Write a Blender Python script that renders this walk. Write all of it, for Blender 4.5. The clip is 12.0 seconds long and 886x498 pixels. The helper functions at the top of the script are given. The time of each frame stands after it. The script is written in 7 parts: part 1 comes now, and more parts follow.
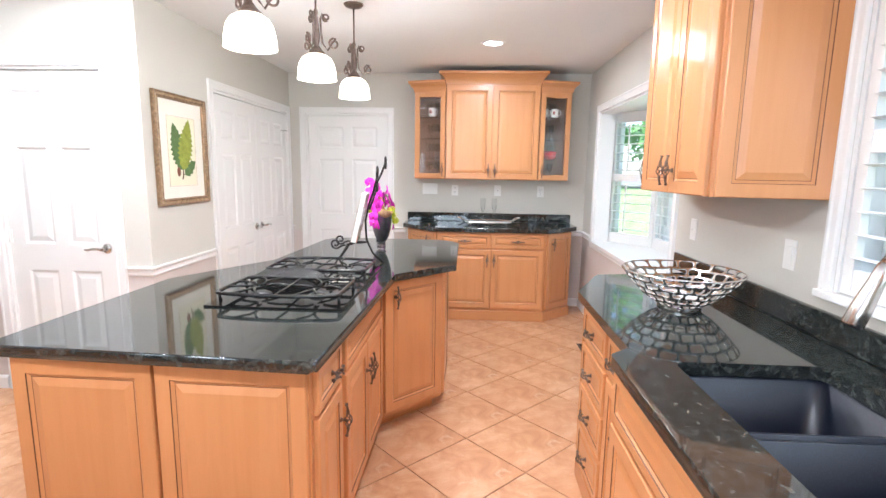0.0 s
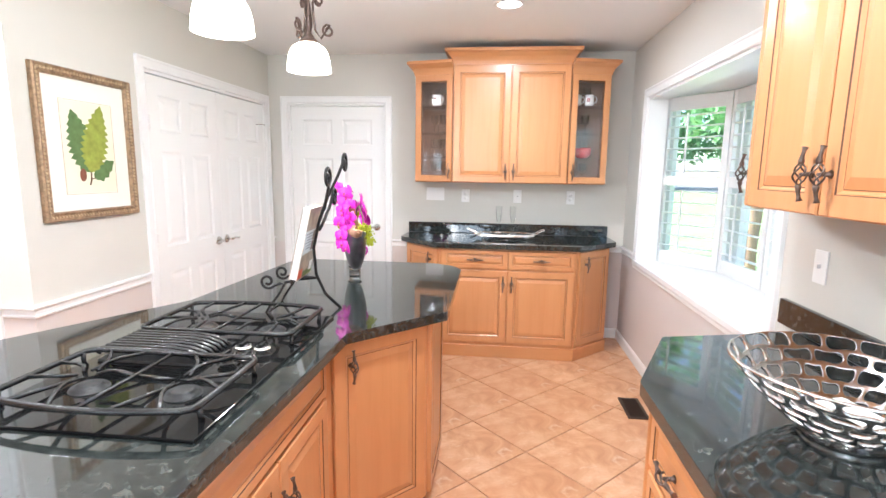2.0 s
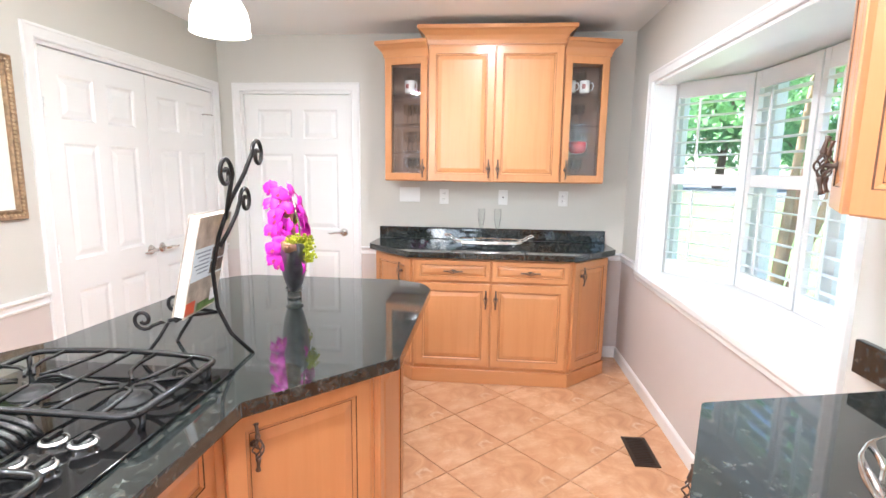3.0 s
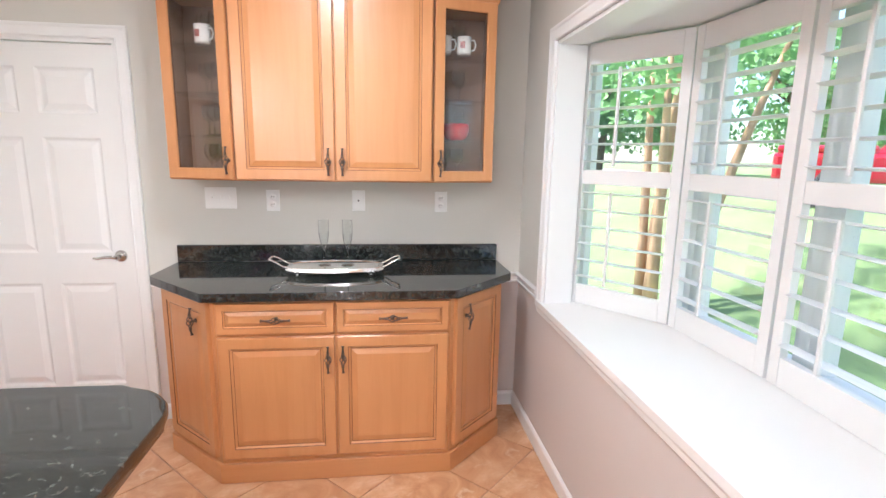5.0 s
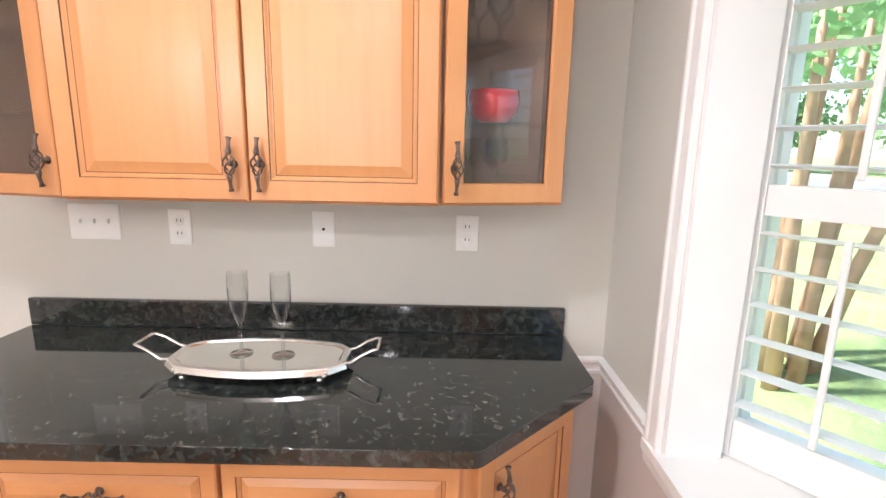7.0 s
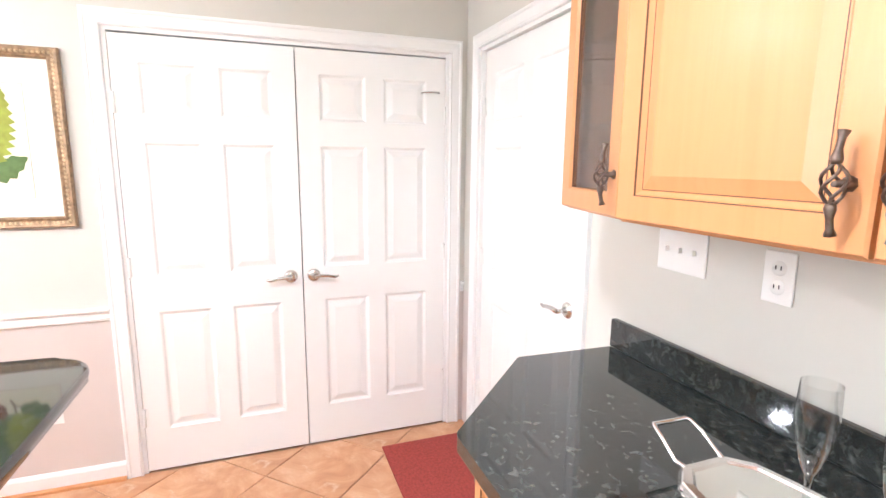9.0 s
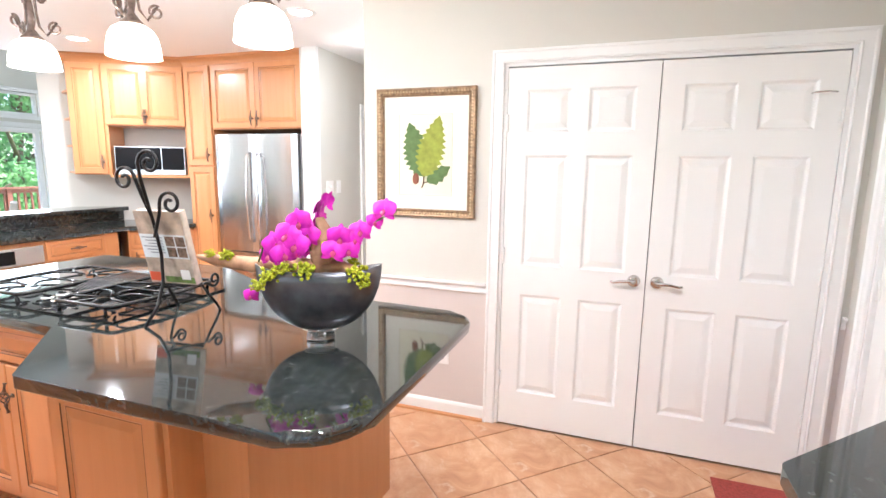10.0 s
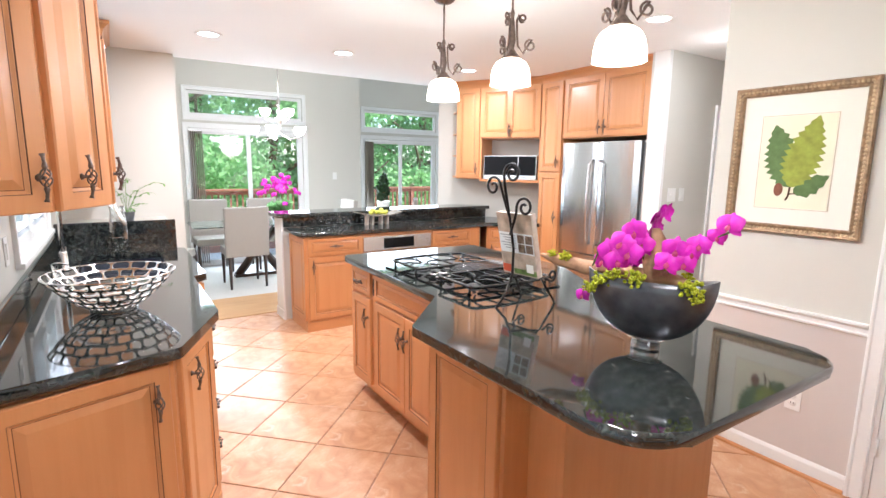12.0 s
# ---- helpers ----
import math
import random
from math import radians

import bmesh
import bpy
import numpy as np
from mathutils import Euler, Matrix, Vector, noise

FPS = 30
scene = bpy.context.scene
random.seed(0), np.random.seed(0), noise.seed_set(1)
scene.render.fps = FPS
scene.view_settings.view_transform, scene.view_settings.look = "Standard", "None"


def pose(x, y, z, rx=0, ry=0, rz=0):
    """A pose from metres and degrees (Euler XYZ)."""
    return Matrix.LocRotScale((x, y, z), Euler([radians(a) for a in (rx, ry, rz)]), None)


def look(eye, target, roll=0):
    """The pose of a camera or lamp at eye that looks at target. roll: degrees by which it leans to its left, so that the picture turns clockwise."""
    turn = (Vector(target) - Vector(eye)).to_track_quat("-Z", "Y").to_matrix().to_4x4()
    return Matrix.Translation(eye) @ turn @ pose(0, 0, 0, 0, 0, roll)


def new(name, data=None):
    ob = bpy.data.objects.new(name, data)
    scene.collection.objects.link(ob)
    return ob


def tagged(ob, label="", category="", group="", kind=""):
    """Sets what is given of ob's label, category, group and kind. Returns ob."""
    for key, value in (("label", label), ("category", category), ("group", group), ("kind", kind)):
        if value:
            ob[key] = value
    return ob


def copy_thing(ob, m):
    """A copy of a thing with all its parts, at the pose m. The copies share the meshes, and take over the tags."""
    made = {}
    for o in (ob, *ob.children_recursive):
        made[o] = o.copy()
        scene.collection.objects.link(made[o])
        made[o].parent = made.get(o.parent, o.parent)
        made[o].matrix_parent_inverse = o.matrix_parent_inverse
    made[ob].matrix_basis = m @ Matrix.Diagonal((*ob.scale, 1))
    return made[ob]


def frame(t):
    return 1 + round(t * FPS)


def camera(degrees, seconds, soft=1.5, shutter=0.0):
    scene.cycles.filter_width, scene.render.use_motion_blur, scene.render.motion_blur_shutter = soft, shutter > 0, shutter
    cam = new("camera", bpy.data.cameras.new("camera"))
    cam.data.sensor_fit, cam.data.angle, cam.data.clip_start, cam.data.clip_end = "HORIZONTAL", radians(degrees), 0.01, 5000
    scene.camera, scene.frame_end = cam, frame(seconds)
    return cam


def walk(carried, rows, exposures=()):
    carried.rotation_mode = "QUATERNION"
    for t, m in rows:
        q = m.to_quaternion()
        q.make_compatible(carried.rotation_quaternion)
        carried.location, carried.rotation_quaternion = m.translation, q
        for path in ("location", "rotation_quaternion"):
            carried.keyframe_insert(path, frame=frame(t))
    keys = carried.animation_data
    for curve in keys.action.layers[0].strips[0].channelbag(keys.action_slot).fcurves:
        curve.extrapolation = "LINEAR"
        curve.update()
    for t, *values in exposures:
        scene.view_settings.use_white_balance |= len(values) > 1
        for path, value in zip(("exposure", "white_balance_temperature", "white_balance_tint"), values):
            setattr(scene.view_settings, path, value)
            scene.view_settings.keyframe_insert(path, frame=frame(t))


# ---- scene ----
cam = camera(83.0, 12.0)
PATH = [
    (0, (2.25, 1.612, 1.487), (2.144, 3.585, 1.175), 0.9),
    (0.5, (2.285, 1.844, 1.492), (2.169, 3.816, 1.18), 0.8),
    (1, (2.345, 2.105, 1.5), (2.203, 4.076, 1.188), 0.8),
    (1.5, (2.367, 2.335, 1.505), (2.189, 4.302, 1.192), 0.9),
    (2, (2.362, 2.594, 1.499), (2.152, 4.558, 1.186), 0.8),
    (2.5, (2.381, 2.855, 1.48), (2.168, 4.818, 1.165), 0.9),
    (3, (2.421, 3.159, 1.48), (2.248, 5.127, 1.167), 0.8),
    (5, (2.672, 4.287, 1.532), (2.911, 6.238, 1.163), 1.0),
    (5.5, (2.738, 4.595, 1.524), (3.042, 6.537, 1.159), 1.1),
    (6, (2.828, 4.924, 1.519), (3.112, 6.868, 1.144), 1.0),
    (6.5, (2.904, 5.255, 1.536), (3.111, 7.205, 1.145), 1.2),
    (6.9, (2.925, 5.48, 1.54), (2.99, 7.44, 1.142), 1.2),
    (7.3, (2.92, 5.70, 1.54), (2.68, 7.61, 1.15), 1.1),
    (7.7, (2.89, 5.89, 1.535), (2.25, 7.72, 1.16), 1.0),
    (8.1, (2.84, 6.03, 1.525), (1.74, 7.65, 1.17), 0.9),
    (8.5, (2.797, 6.1, 1.515), (1.315, 7.4, 1.182), 0.7),
    (9, (2.83, 6.085, 1.511), (0.975, 6.752, 1.172), 0.5),
    (9.5, (2.919, 6.09, 1.51), (0.946, 6.029, 1.187), 0.5),
    (10, (3.01, 6.115, 1.517), (1.14, 5.45, 1.192), 0.8),
    (10.5, (3.056, 6.13, 1.525), (1.439, 4.997, 1.208), 0.9),
    (11, (3.078, 6.145, 1.534), (1.7, 4.731, 1.211), 0.8),
    (11.5, (3.089, 6.161, 1.538), (1.898, 4.587, 1.214), 0.8),
    (12, (3.1, 6.175, 1.543), (2.016, 4.526, 1.217), 0.7),
]
walk(cam, [(t, look(eye, target, roll)) for t, eye, target, roll in PATH],
     [(0, 1.66, 5600, 10), (1.0, 1.78, 5550, 9), (2.5, 1.90, 5550, 9), (3.2, 1.93, 5600, 9), (5, 1.62, 5800, 12), (6.5, 1.60, 6100, 15), (7.4, 1.93, 6000, 14),
      (8.5, 2.32, 5850, 14), (9.5, 2.22, 5600, 10), (10.2, 2.02, 5650, 10), (11, 1.77, 5650, 10), (12, 1.73, 5750, 11)])

# ---- light ----
world = bpy.data.worlds.new("world")
scene.world = world
world.use_nodes = True
wn = world.node_tree
wn.nodes.clear()
sky = wn.nodes.new("ShaderNodeTexSky")
sky.sky_type, sky.sun_disc = "NISHITA", False
sky.sun_elevation, sky.sun_rotation = radians(60), radians(301)
wbg = wn.nodes.new("ShaderNodeBackground")
wbg.inputs["Strength"].default_value = 0.15
wout = wn.nodes.new("ShaderNodeOutputWorld")
wn.links.new(sky.outputs[0], wbg.inputs[0])
wn.links.new(wbg.outputs[0], wout.inputs[0])


def lamp(name, kind, energy, color, matrix, **settings):
    data = bpy.data.lights.new(name, kind)
    data.energy, data.color = energy, color
    for key, value in settings.items():
        setattr(data, key, value)
    ob = new(name, data)
    ob.matrix_world = matrix
    return ob


lamp("sun", "SUN", 5.0, (1.0, 0.95, 0.88), look((-10, 6, 20), (0, 0, 0)), angle=radians(4))
# sky light entering at the window openings
lamp("bay_skylight", "AREA", 0.5, (0.80, 0.93, 1.0), look((3.86, 5.69, 1.45), (0.5, 5.2, 1.0)), shape="RECTANGLE", size=1.2, size_y=1.15)
lamp("sink_skylight", "AREA", 3, (0.86, 0.93, 1.0), look((3.45, 2.62, 1.65), (0.5, 2.62, 1.0)), shape="RECTANGLE", size=1.1, size_y=0.8)
lamp("patio_skylight", "AREA", 30, (0.9, 0.97, 1.0), look((1.3, -1.85, 1.3), (1.3, 3, 1.0)), shape="RECTANGLE", size=1.7, size_y=2.2)
lamp("patio_skylight", "AREA", 25, (0.9, 0.97, 1.0), look((-1.9, -2.85, 1.3), (-1.5, 3, 1.0)), shape="RECTANGLE", size=1.7, size_y=2.2)
# the last can is unseen, added midway to light the island's east side
CANS = [(2.4, 5.86), (2.41, 1.89), (1.34, 1.89), (0.0, 1.89), (0.06, 4.06), (2.4, 3.9)]
for cx, cy in CANS:
    lamp("can_light", "AREA", 8.2, (1.0, 0.965, 0.93), look((cx, cy, 2.485), (cx, cy + 0.001, 0)), shape="DISK", size=0.13)
PENDANTS = [(1.40, 3.57), (1.45, 4.24), (1.49, 4.90)]
for px, py in PENDANTS:
    lamp("pendant_bulb", "POINT", 4.2, (1.0, 0.93, 0.83), pose(px, py, 1.995), shadow_soft_size=0.04)
# fill light added to brighten the hall, there is no fixture here
lamp("hall_lamp", "POINT", 1.0, (1.0, 0.95, 0.88), pose(-0.75, 4.1, 2.3), shadow_soft_size=0.12)
lamp("chandelier_bulb", "POINT", 9, (1.0, 0.92, 0.82), pose(1.25, -0.5, 1.87), shadow_soft_size=0.2)


# ---- materials ----
class Mat:
    """A node material in short form."""

    def __init__(self, name, rough=0.5, metal=0.0, coat=0.0, spec=0.5):
        self.m = bpy.data.materials.new(name)
        self.m.use_nodes = True
        self.t = self.m.node_tree
        self.b = self.t.nodes["Principled BSDF"]
        self.b.inputs["Roughness"].default_value = rough
        self.b.inputs["Metallic"].default_value = metal
        self.b.inputs["Coat Weight"].default_value = coat
        self.b.inputs["Coat Roughness"].default_value = 0.08
        self.b.inputs["Specular IOR Level"].default_value = spec
        self.co = self.n("ShaderNodeTexCoord").outputs["Object"]

    def n(self, kind, **props):
        node = self.t.nodes.new(kind)
        for k, v in props.items():
            setattr(node, k, v)
        return node

    def link(self, a, b):
        self.t.links.new(a, b)

    def scaled(self, sx, sy, sz):
        mp = self.n("ShaderNodeMapping")
        mp.inputs["Scale"].default_value = (sx, sy, sz)
        self.link(self.co, mp.inputs["Vector"])
        return mp.outputs[0]

    def noise(self, scale, detail=3.0, rough=0.5, vec=None, distort=0.0):
        x = self.n("ShaderNodeTexNoise")
        x.inputs["Scale"].default_value = scale
        x.inputs["Detail"].default_value = detail
        x.inputs["Roughness"].default_value = rough
        x.inputs["Distortion"].default_value = distort
        self.link(vec or self.co, x.inputs["Vector"])
        return x.outputs["Fac"]

    def ramp(self, fac, *stops):
        r = self.n("ShaderNodeValToRGB")
        els = r.color_ramp.elements
        while len(els) < len(stops):
            els.new(0.5)
        for e, (p, c) in zip(els, stops):
            e.position, e.color = p, (*c, 1)
        self.link(fac, r.inputs[0])
        return r.outputs[0]

    def mix(self, fac, a, b, blend="MIX"):
        x = self.n("ShaderNodeMix", data_type="RGBA", blend_type=blend)
        for i, v in ((0, fac), (6, a), (7, b)):
            if isinstance(v, (int, float)):
                x.inputs[i].default_value = v
            elif isinstance(v, tuple):
                x.inputs[i].default_value = (*v, 1)
            else:
                self.link(v, x.inputs[i])
        return x.outputs[2]

    def color(self, c):
        if isinstance(c, tuple):
            self.b.inputs["Base Color"].default_value = (*c, 1)
        else:
            self.link(c, self.b.inputs["Base Color"])
        return self

    def bump(self, fac, strength=0.1, dist=0.002):
        x = self.n("ShaderNodeBump")
        x.inputs["Strength"].default_value = strength
        x.inputs["Distance"].default_value = dist
        self.link(fac, x.inputs["Height"])
        self.link(x.outputs[0], self.b.inputs["Normal"])
        return self

    def roughness(self, fac, lo, hi):
        x = self.n("ShaderNodeMapRange")
        x.inputs["To Min"].default_value, x.inputs["To Max"].default_value = lo, hi
        self.link(fac, x.inputs["Value"])
        self.link(x.outputs[0], self.b.inputs["Roughness"])
        return self

    def random(self):
        return self.n("ShaderNodeObjectInfo").outputs["Random"]


def plain(name, c, rough=0.5, metal=0.0, var=0.06, scale=6.0, bump=0.0, coat=0.0):
    m = Mat(name, rough, metal, coat)
    f = m.noise(scale, 4)
    lo = tuple(max(0, x * (1 - var)) for x in c)
    hi = tuple(min(1, x * (1 + var)) for x in c)
    m.color(m.ramp(f, (0.3, lo), (0.7, hi)))
    if bump:
        m.bump(m.noise(scale * 25, 2), bump, 0.001)
    return m.m


def wood(name, sx, sy, sz, light, mid, dark, coat=0.25, rough=0.35):
    m = Mat(name, rough, 0, coat)
    grain = m.noise(1.0, 5, 0.6, m.scaled(sx, sy, sz), 0.3)
    broad = m.noise(1.6, 2)
    c = m.ramp(grain, (0.3, mid), (0.52, light), (0.75, mid))
    c = m.mix(m.ramp(broad, (0.35, (0, 0, 0)), (0.75, (0.35, 0.35, 0.35))), c, dark)
    m.b.inputs["Coat Roughness"].default_value = 0.2
    c2 = m.mix(m.ramp(m.random(), (0, (0, 0, 0)), (1, (0.22, 0.22, 0.22))), c, dark)
    m.color(c2)
    m.bump(grain, 0.05, 0.001)
    return m.m


ML, MM, MD = (0.60, 0.285, 0.115), (0.55, 0.248, 0.092), (0.44, 0.178, 0.062)
MAPLE = wood("maple", 18, 18, 1.1, ML, MM, MD)
MAPLE_H = wood("maple_across", 1.1, 18, 18, ML, MM, MD)
GLAZE = plain("dark_glaze", (0.10, 0.035, 0.012), 0.5)
WALNUT = wood("espresso_wood", 20, 20, 2, (0.05, 0.025, 0.015), (0.03, 0.015, 0.01), (0.02, 0.01, 0.008))
OAKFLOOR = wood("oak_floor", 2, 24, 24, (0.6, 0.36, 0.15), (0.5, 0.27, 0.1), (0.4, 0.2, 0.07), 0.0, 0.6)

g = Mat("granite", 0.05, 0, 0.0, 0.85)
v1 = g.n("ShaderNodeTexVoronoi")
v1.inputs["Scale"].default_value = 55
g.link(g.co, v1.inputs["Vector"])
flecks = g.noise(42, 5, 0.68, None, 0.5)
chips = g.noise(60, 3, 0.6, g.scaled(1.0, 0.75, 1.0), 0.2)
cloud = g.noise(9, 4, 0.65)
gc = g.ramp(flecks, (0.36, (0.006, 0.008, 0.008)), (0.50, (0.018, 0.021, 0.020)), (0.60, (0.045, 0.050, 0.045)), (0.72, (0.10, 0.105, 0.095)))
gc = g.mix(g.ramp(v1.outputs["Distance"], (0.0, (0.5, 0.5, 0.5)), (0.22, (0, 0, 0))), gc, (0.060, 0.066, 0.058))
gc = g.mix(g.ramp(cloud, (0.4, (0, 0, 0)), (0.65, (0.5, 0.5, 0.5))), gc, (0.020, 0.024, 0.022))
gc = g.mix(g.ramp(chips, (0.68, (0, 0, 0)), (0.77, (0.7, 0.7, 0.7))), gc, (0.17, 0.18, 0.165))
g.color(gc)
GRANITE = g.m
sk = Mat("sink_composite", 0.35)
sk.color(sk.ramp(sk.noise(300, 2), (0.4, (0.003, 0.005, 0.012)), (0.75, (0.008, 0.012, 0.026))))
SINK = sk.m


def tile_material():
    m = Mat("floor_tile", 0.3, 0, 0.15)
    a = m.noise(4.5, 5, 0.66, None, 0.9)
    b = m.noise(19, 5, 0.7)
    pale = m.noise(9, 4, 0.6, None, 1.2)
    c = m.ramp(a, (0.28, (0.40, 0.185, 0.085)), (0.46, (0.56, 0.300, 0.155)), (0.60, (0.66, 0.40, 0.235)), (0.74, (0.74, 0.53, 0.35)))
    c = m.mix(m.ramp(pale, (0.58, (0, 0, 0)), (0.70, (0.55, 0.55, 0.55))), c, (0.76, 0.60, 0.44))
    c = m.mix(m.ramp(b, (0.55, (0, 0, 0)), (0.75, (0.55, 0.55, 0.55))), c, (0.44, 0.225, 0.125))
    c = m.mix(m.ramp(m.random(), (0, (0, 0, 0)), (1, (0.40, 0.40, 0.40))), c, (0.48, 0.235, 0.115))
    m.color(c)
    m.roughness(b, 0.22, 0.42)
    m.bump(m.noise(30, 4), 0.12, 0.002)
    return m.m


TILE = tile_material()
fg = bpy.data.materials.new("fine_glassware")
fg.use_nodes = True
fg.node_tree.nodes.clear()
ft_, fgl, ffr, fmx, fo_ = [fg.node_tree.nodes.new(k) for k in ("ShaderNodeBsdfTransparent", "ShaderNodeBsdfGlossy", "ShaderNodeMath", "ShaderNodeMixShader", "ShaderNodeOutputMaterial")]
flw = fg.node_tree.nodes.new("ShaderNodeLayerWeight")
flw.inputs["Blend"].default_value = 0.5
ffr.operation = "POWER"
ffr.inputs[1].default_value = 1.5
fg.node_tree.links.new(flw.outputs["Facing"], ffr.inputs[0])
ft_.inputs[0].default_value = (0.93, 0.945, 0.94, 1)
fgl.inputs["Roughness"].default_value = 0.03
for a, b in ((ffr.outputs[0], fmx.inputs[0]), (ft_.outputs[0], fmx.inputs[1]), (fgl.outputs[0], fmx.inputs[2]), (fmx.outputs[0], fo_.inputs[0])):
    fg.node_tree.links.new(a, b)
GLASSWARE = fg
GROUT = plain("grout", (0.40, 0.235, 0.15), 0.85, var=0.15, scale=14, bump=0.2)
WALLPAINT = plain("greige_wall_paint", (0.60, 0.585, 0.535), 0.6, var=0.015, scale=1.5, bump=0.08)
WALLLOW = plain("warm_beige_wall_paint", (0.60, 0.545, 0.515), 0.6, var=0.015, scale=1.5, bump=0.08)
CEILPAINT = plain("ceiling_paint", (0.80, 0.80, 0.79), 0.75, var=0.01, scale=1.5, bump=0.15)
TRIM = plain("white_trim_paint", (0.80, 0.80, 0.79), 0.32, var=0.015, scale=3)
DOORPAINT = plain("white_door_paint", (0.80, 0.80, 0.785), 0.35, var=0.015, scale=2)
SHUTTER = plain("shutter_paint", (0.78, 0.78, 0.77), 0.35, var=0.01, scale=3)
IRON = plain("bronze_iron", (0.16, 0.12, 0.10), 0.38, 0.85, var=0.35, scale=60, bump=0.15)
BLACKIRON = plain("black_wrought_iron", (0.02, 0.018, 0.017), 0.4, 0.6, var=0.3, scale=60, bump=0.15)
CASTIRON = plain("black_enamel_grate", (0.012, 0.012, 0.012), 0.22, 0.0, var=0.2, scale=60, bump=0.05)
BLACKGLASS = plain("black_cooktop_glass", (0.008, 0.008, 0.008), 0.05, 0.0, coat=0.0)
BLACKGLASS.node_tree.nodes["Principled BSDF"].inputs["Specular IOR Level"].default_value = 0.18
NICKEL = plain("satin_nickel", (0.55, 0.53, 0.50), 0.25, 1.0, var=0.05)
SILVER = plain("polished_silver", (0.85, 0.84, 0.81), 0.24, 1.0, var=0.05, scale=20)
CHROMEBOWL = plain("cast_silver_metal", (0.72, 0.71, 0.69), 0.16, 1.0, var=0.2, scale=30, bump=0.2)
WHITEPLASTIC = plain("white_plastic", (0.8, 0.8, 0.78), 0.3, var=0.01)
# near-black: shade painted into gaps, slots and the vent, also dark sockets
DARK = plain("dark_recess", (0.02, 0.02, 0.02), 0.6)
st = Mat("brushed_stainless", 0.22, 1.0)
stn = st.noise(1.0, 3, 0.6, st.scaled(300, 300, 1.5))
st.color(st.ramp(stn, (0.3, (0.55, 0.55, 0.55)), (0.7, (0.62, 0.62, 0.62))))
st.roughness(stn, 0.20, 0.28)
STEEL = st.m
gl = Mat("clear_glass", 0.0)
gl.b.inputs["Transmission Weight"].default_value = 1.0
gl.b.inputs["IOR"].default_value = 1.45
gl.color((0.97, 0.99, 0.98))
GLASS = gl.m
tg = bpy.data.materials.new("thin_glass")
tg.use_nodes = True
tg.node_tree.nodes.clear()
_t = tg.node_tree.nodes.new("ShaderNodeBsdfTransparent")
_g = tg.node_tree.nodes.new("ShaderNodeBsdfGlossy")
_g.inputs["Roughness"].default_value = 0.02
_l = tg.node_tree.nodes.new("ShaderNodeLayerWeight")
_l.inputs["Blend"].default_value = 0.5
_p = tg.node_tree.nodes.new("ShaderNodeMath")
_p.operation = "POWER"
_p.inputs[1].default_value = 4.0
_f = tg.node_tree.nodes.new("ShaderNodeMath")
_f.operation = "MULTIPLY_ADD"
_f.inputs[1].default_value, _f.inputs[2].default_value = 0.6, 0.04
tg.node_tree.links.new(_l.outputs["Facing"], _p.inputs[0])
tg.node_tree.links.new(_p.outputs[0], _f.inputs[0])
_m = tg.node_tree.nodes.new("ShaderNodeMixShader")
_o = tg.node_tree.nodes.new("ShaderNodeOutputMaterial")
tg.node_tree.links.new(_f.outputs[0], _m.inputs[0])
tg.node_tree.links.new(_t.outputs[0], _m.inputs[1])
tg.node_tree.links.new(_g.outputs[0], _m.inputs[2])
tg.node_tree.links.new(_m.outputs[0], _o.inputs[0])
PANE = tg


def glowing(name, c, strength, base=(0.8, 0.8, 0.8)):
    m = Mat(name, 0.4)
    m.color(base)
    m.b.inputs["Emission Color"].default_value = (*c, 1)
    m.b.inputs["Emission Strength"].default_value = strength
    return m.m


SHADEGLOW = glowing("lit_alabaster_glass", (1.0, 0.86, 0.62), 2.4)
CANGLOW = glowing("lit_can_lamp", (1.0, 0.95, 0.88), 7)


# ---- building helpers ----
def part(name, bm, mat, parent=None, label="", smooth=False, mats=None):
    me = bpy.data.meshes.new(name)
    bm.normal_update()
    bm.to_mesh(me)
    bm.free()
    for m in (mats or [mat]):
        me.materials.append(m)
    if smooth:
        for p in me.polygons:
            p.use_smooth = True
    ob = new(name, me)
    if parent is not None:
        ob.parent = parent
    if label:
        ob["label"] = label
    return ob


def thing(name, m, label, category, group=""):
    e = new(name)
    e.empty_display_size = 0.1
    e.matrix_basis = m
    return tagged(e, label, category, group)


def box(bm, x0, x1, y0, y1, z0, z1, mi=0, bev=0.0):
    v = [bm.verts.new((x, y, z)) for z in (z0, z1) for x, y in ((x0, y0), (x1, y0), (x1, y1), (x0, y1))]
    fs = [bm.faces.new([v[i] for i in f]) for f in ((3, 2, 1, 0), (4, 5, 6, 7), (0, 1, 5, 4), (1, 2, 6, 5), (2, 3, 7, 6), (3, 0, 4, 7))]
    for f in fs:
        f.material_index = mi
    if bev:
        es = {e for f in fs for e in f.edges}
        bmesh.ops.bevel(bm, geom=list(es), offset=bev, segments=2, affect="EDGES", profile=0.6)
    return fs


def B():
    return bmesh.new()


def prism(bm, pts, z0, z1, bev=0.0, seg=3):
    lo = [bm.verts.new((x, y, z0)) for x, y in pts]
    hi = [bm.verts.new((x, y, z1)) for x, y in pts]
    n = len(pts)
    bot, top = bm.faces.new(lo[::-1]), bm.faces.new(hi)
    for i in range(n):
        bm.faces.new((lo[i], lo[(i + 1) % n], hi[(i + 1) % n], hi[i]))
    if bev:
        bmesh.ops.bevel(bm, geom=list(top.edges) + list(bot.edges), offset=bev, segments=seg, affect="EDGES", profile=0.5)


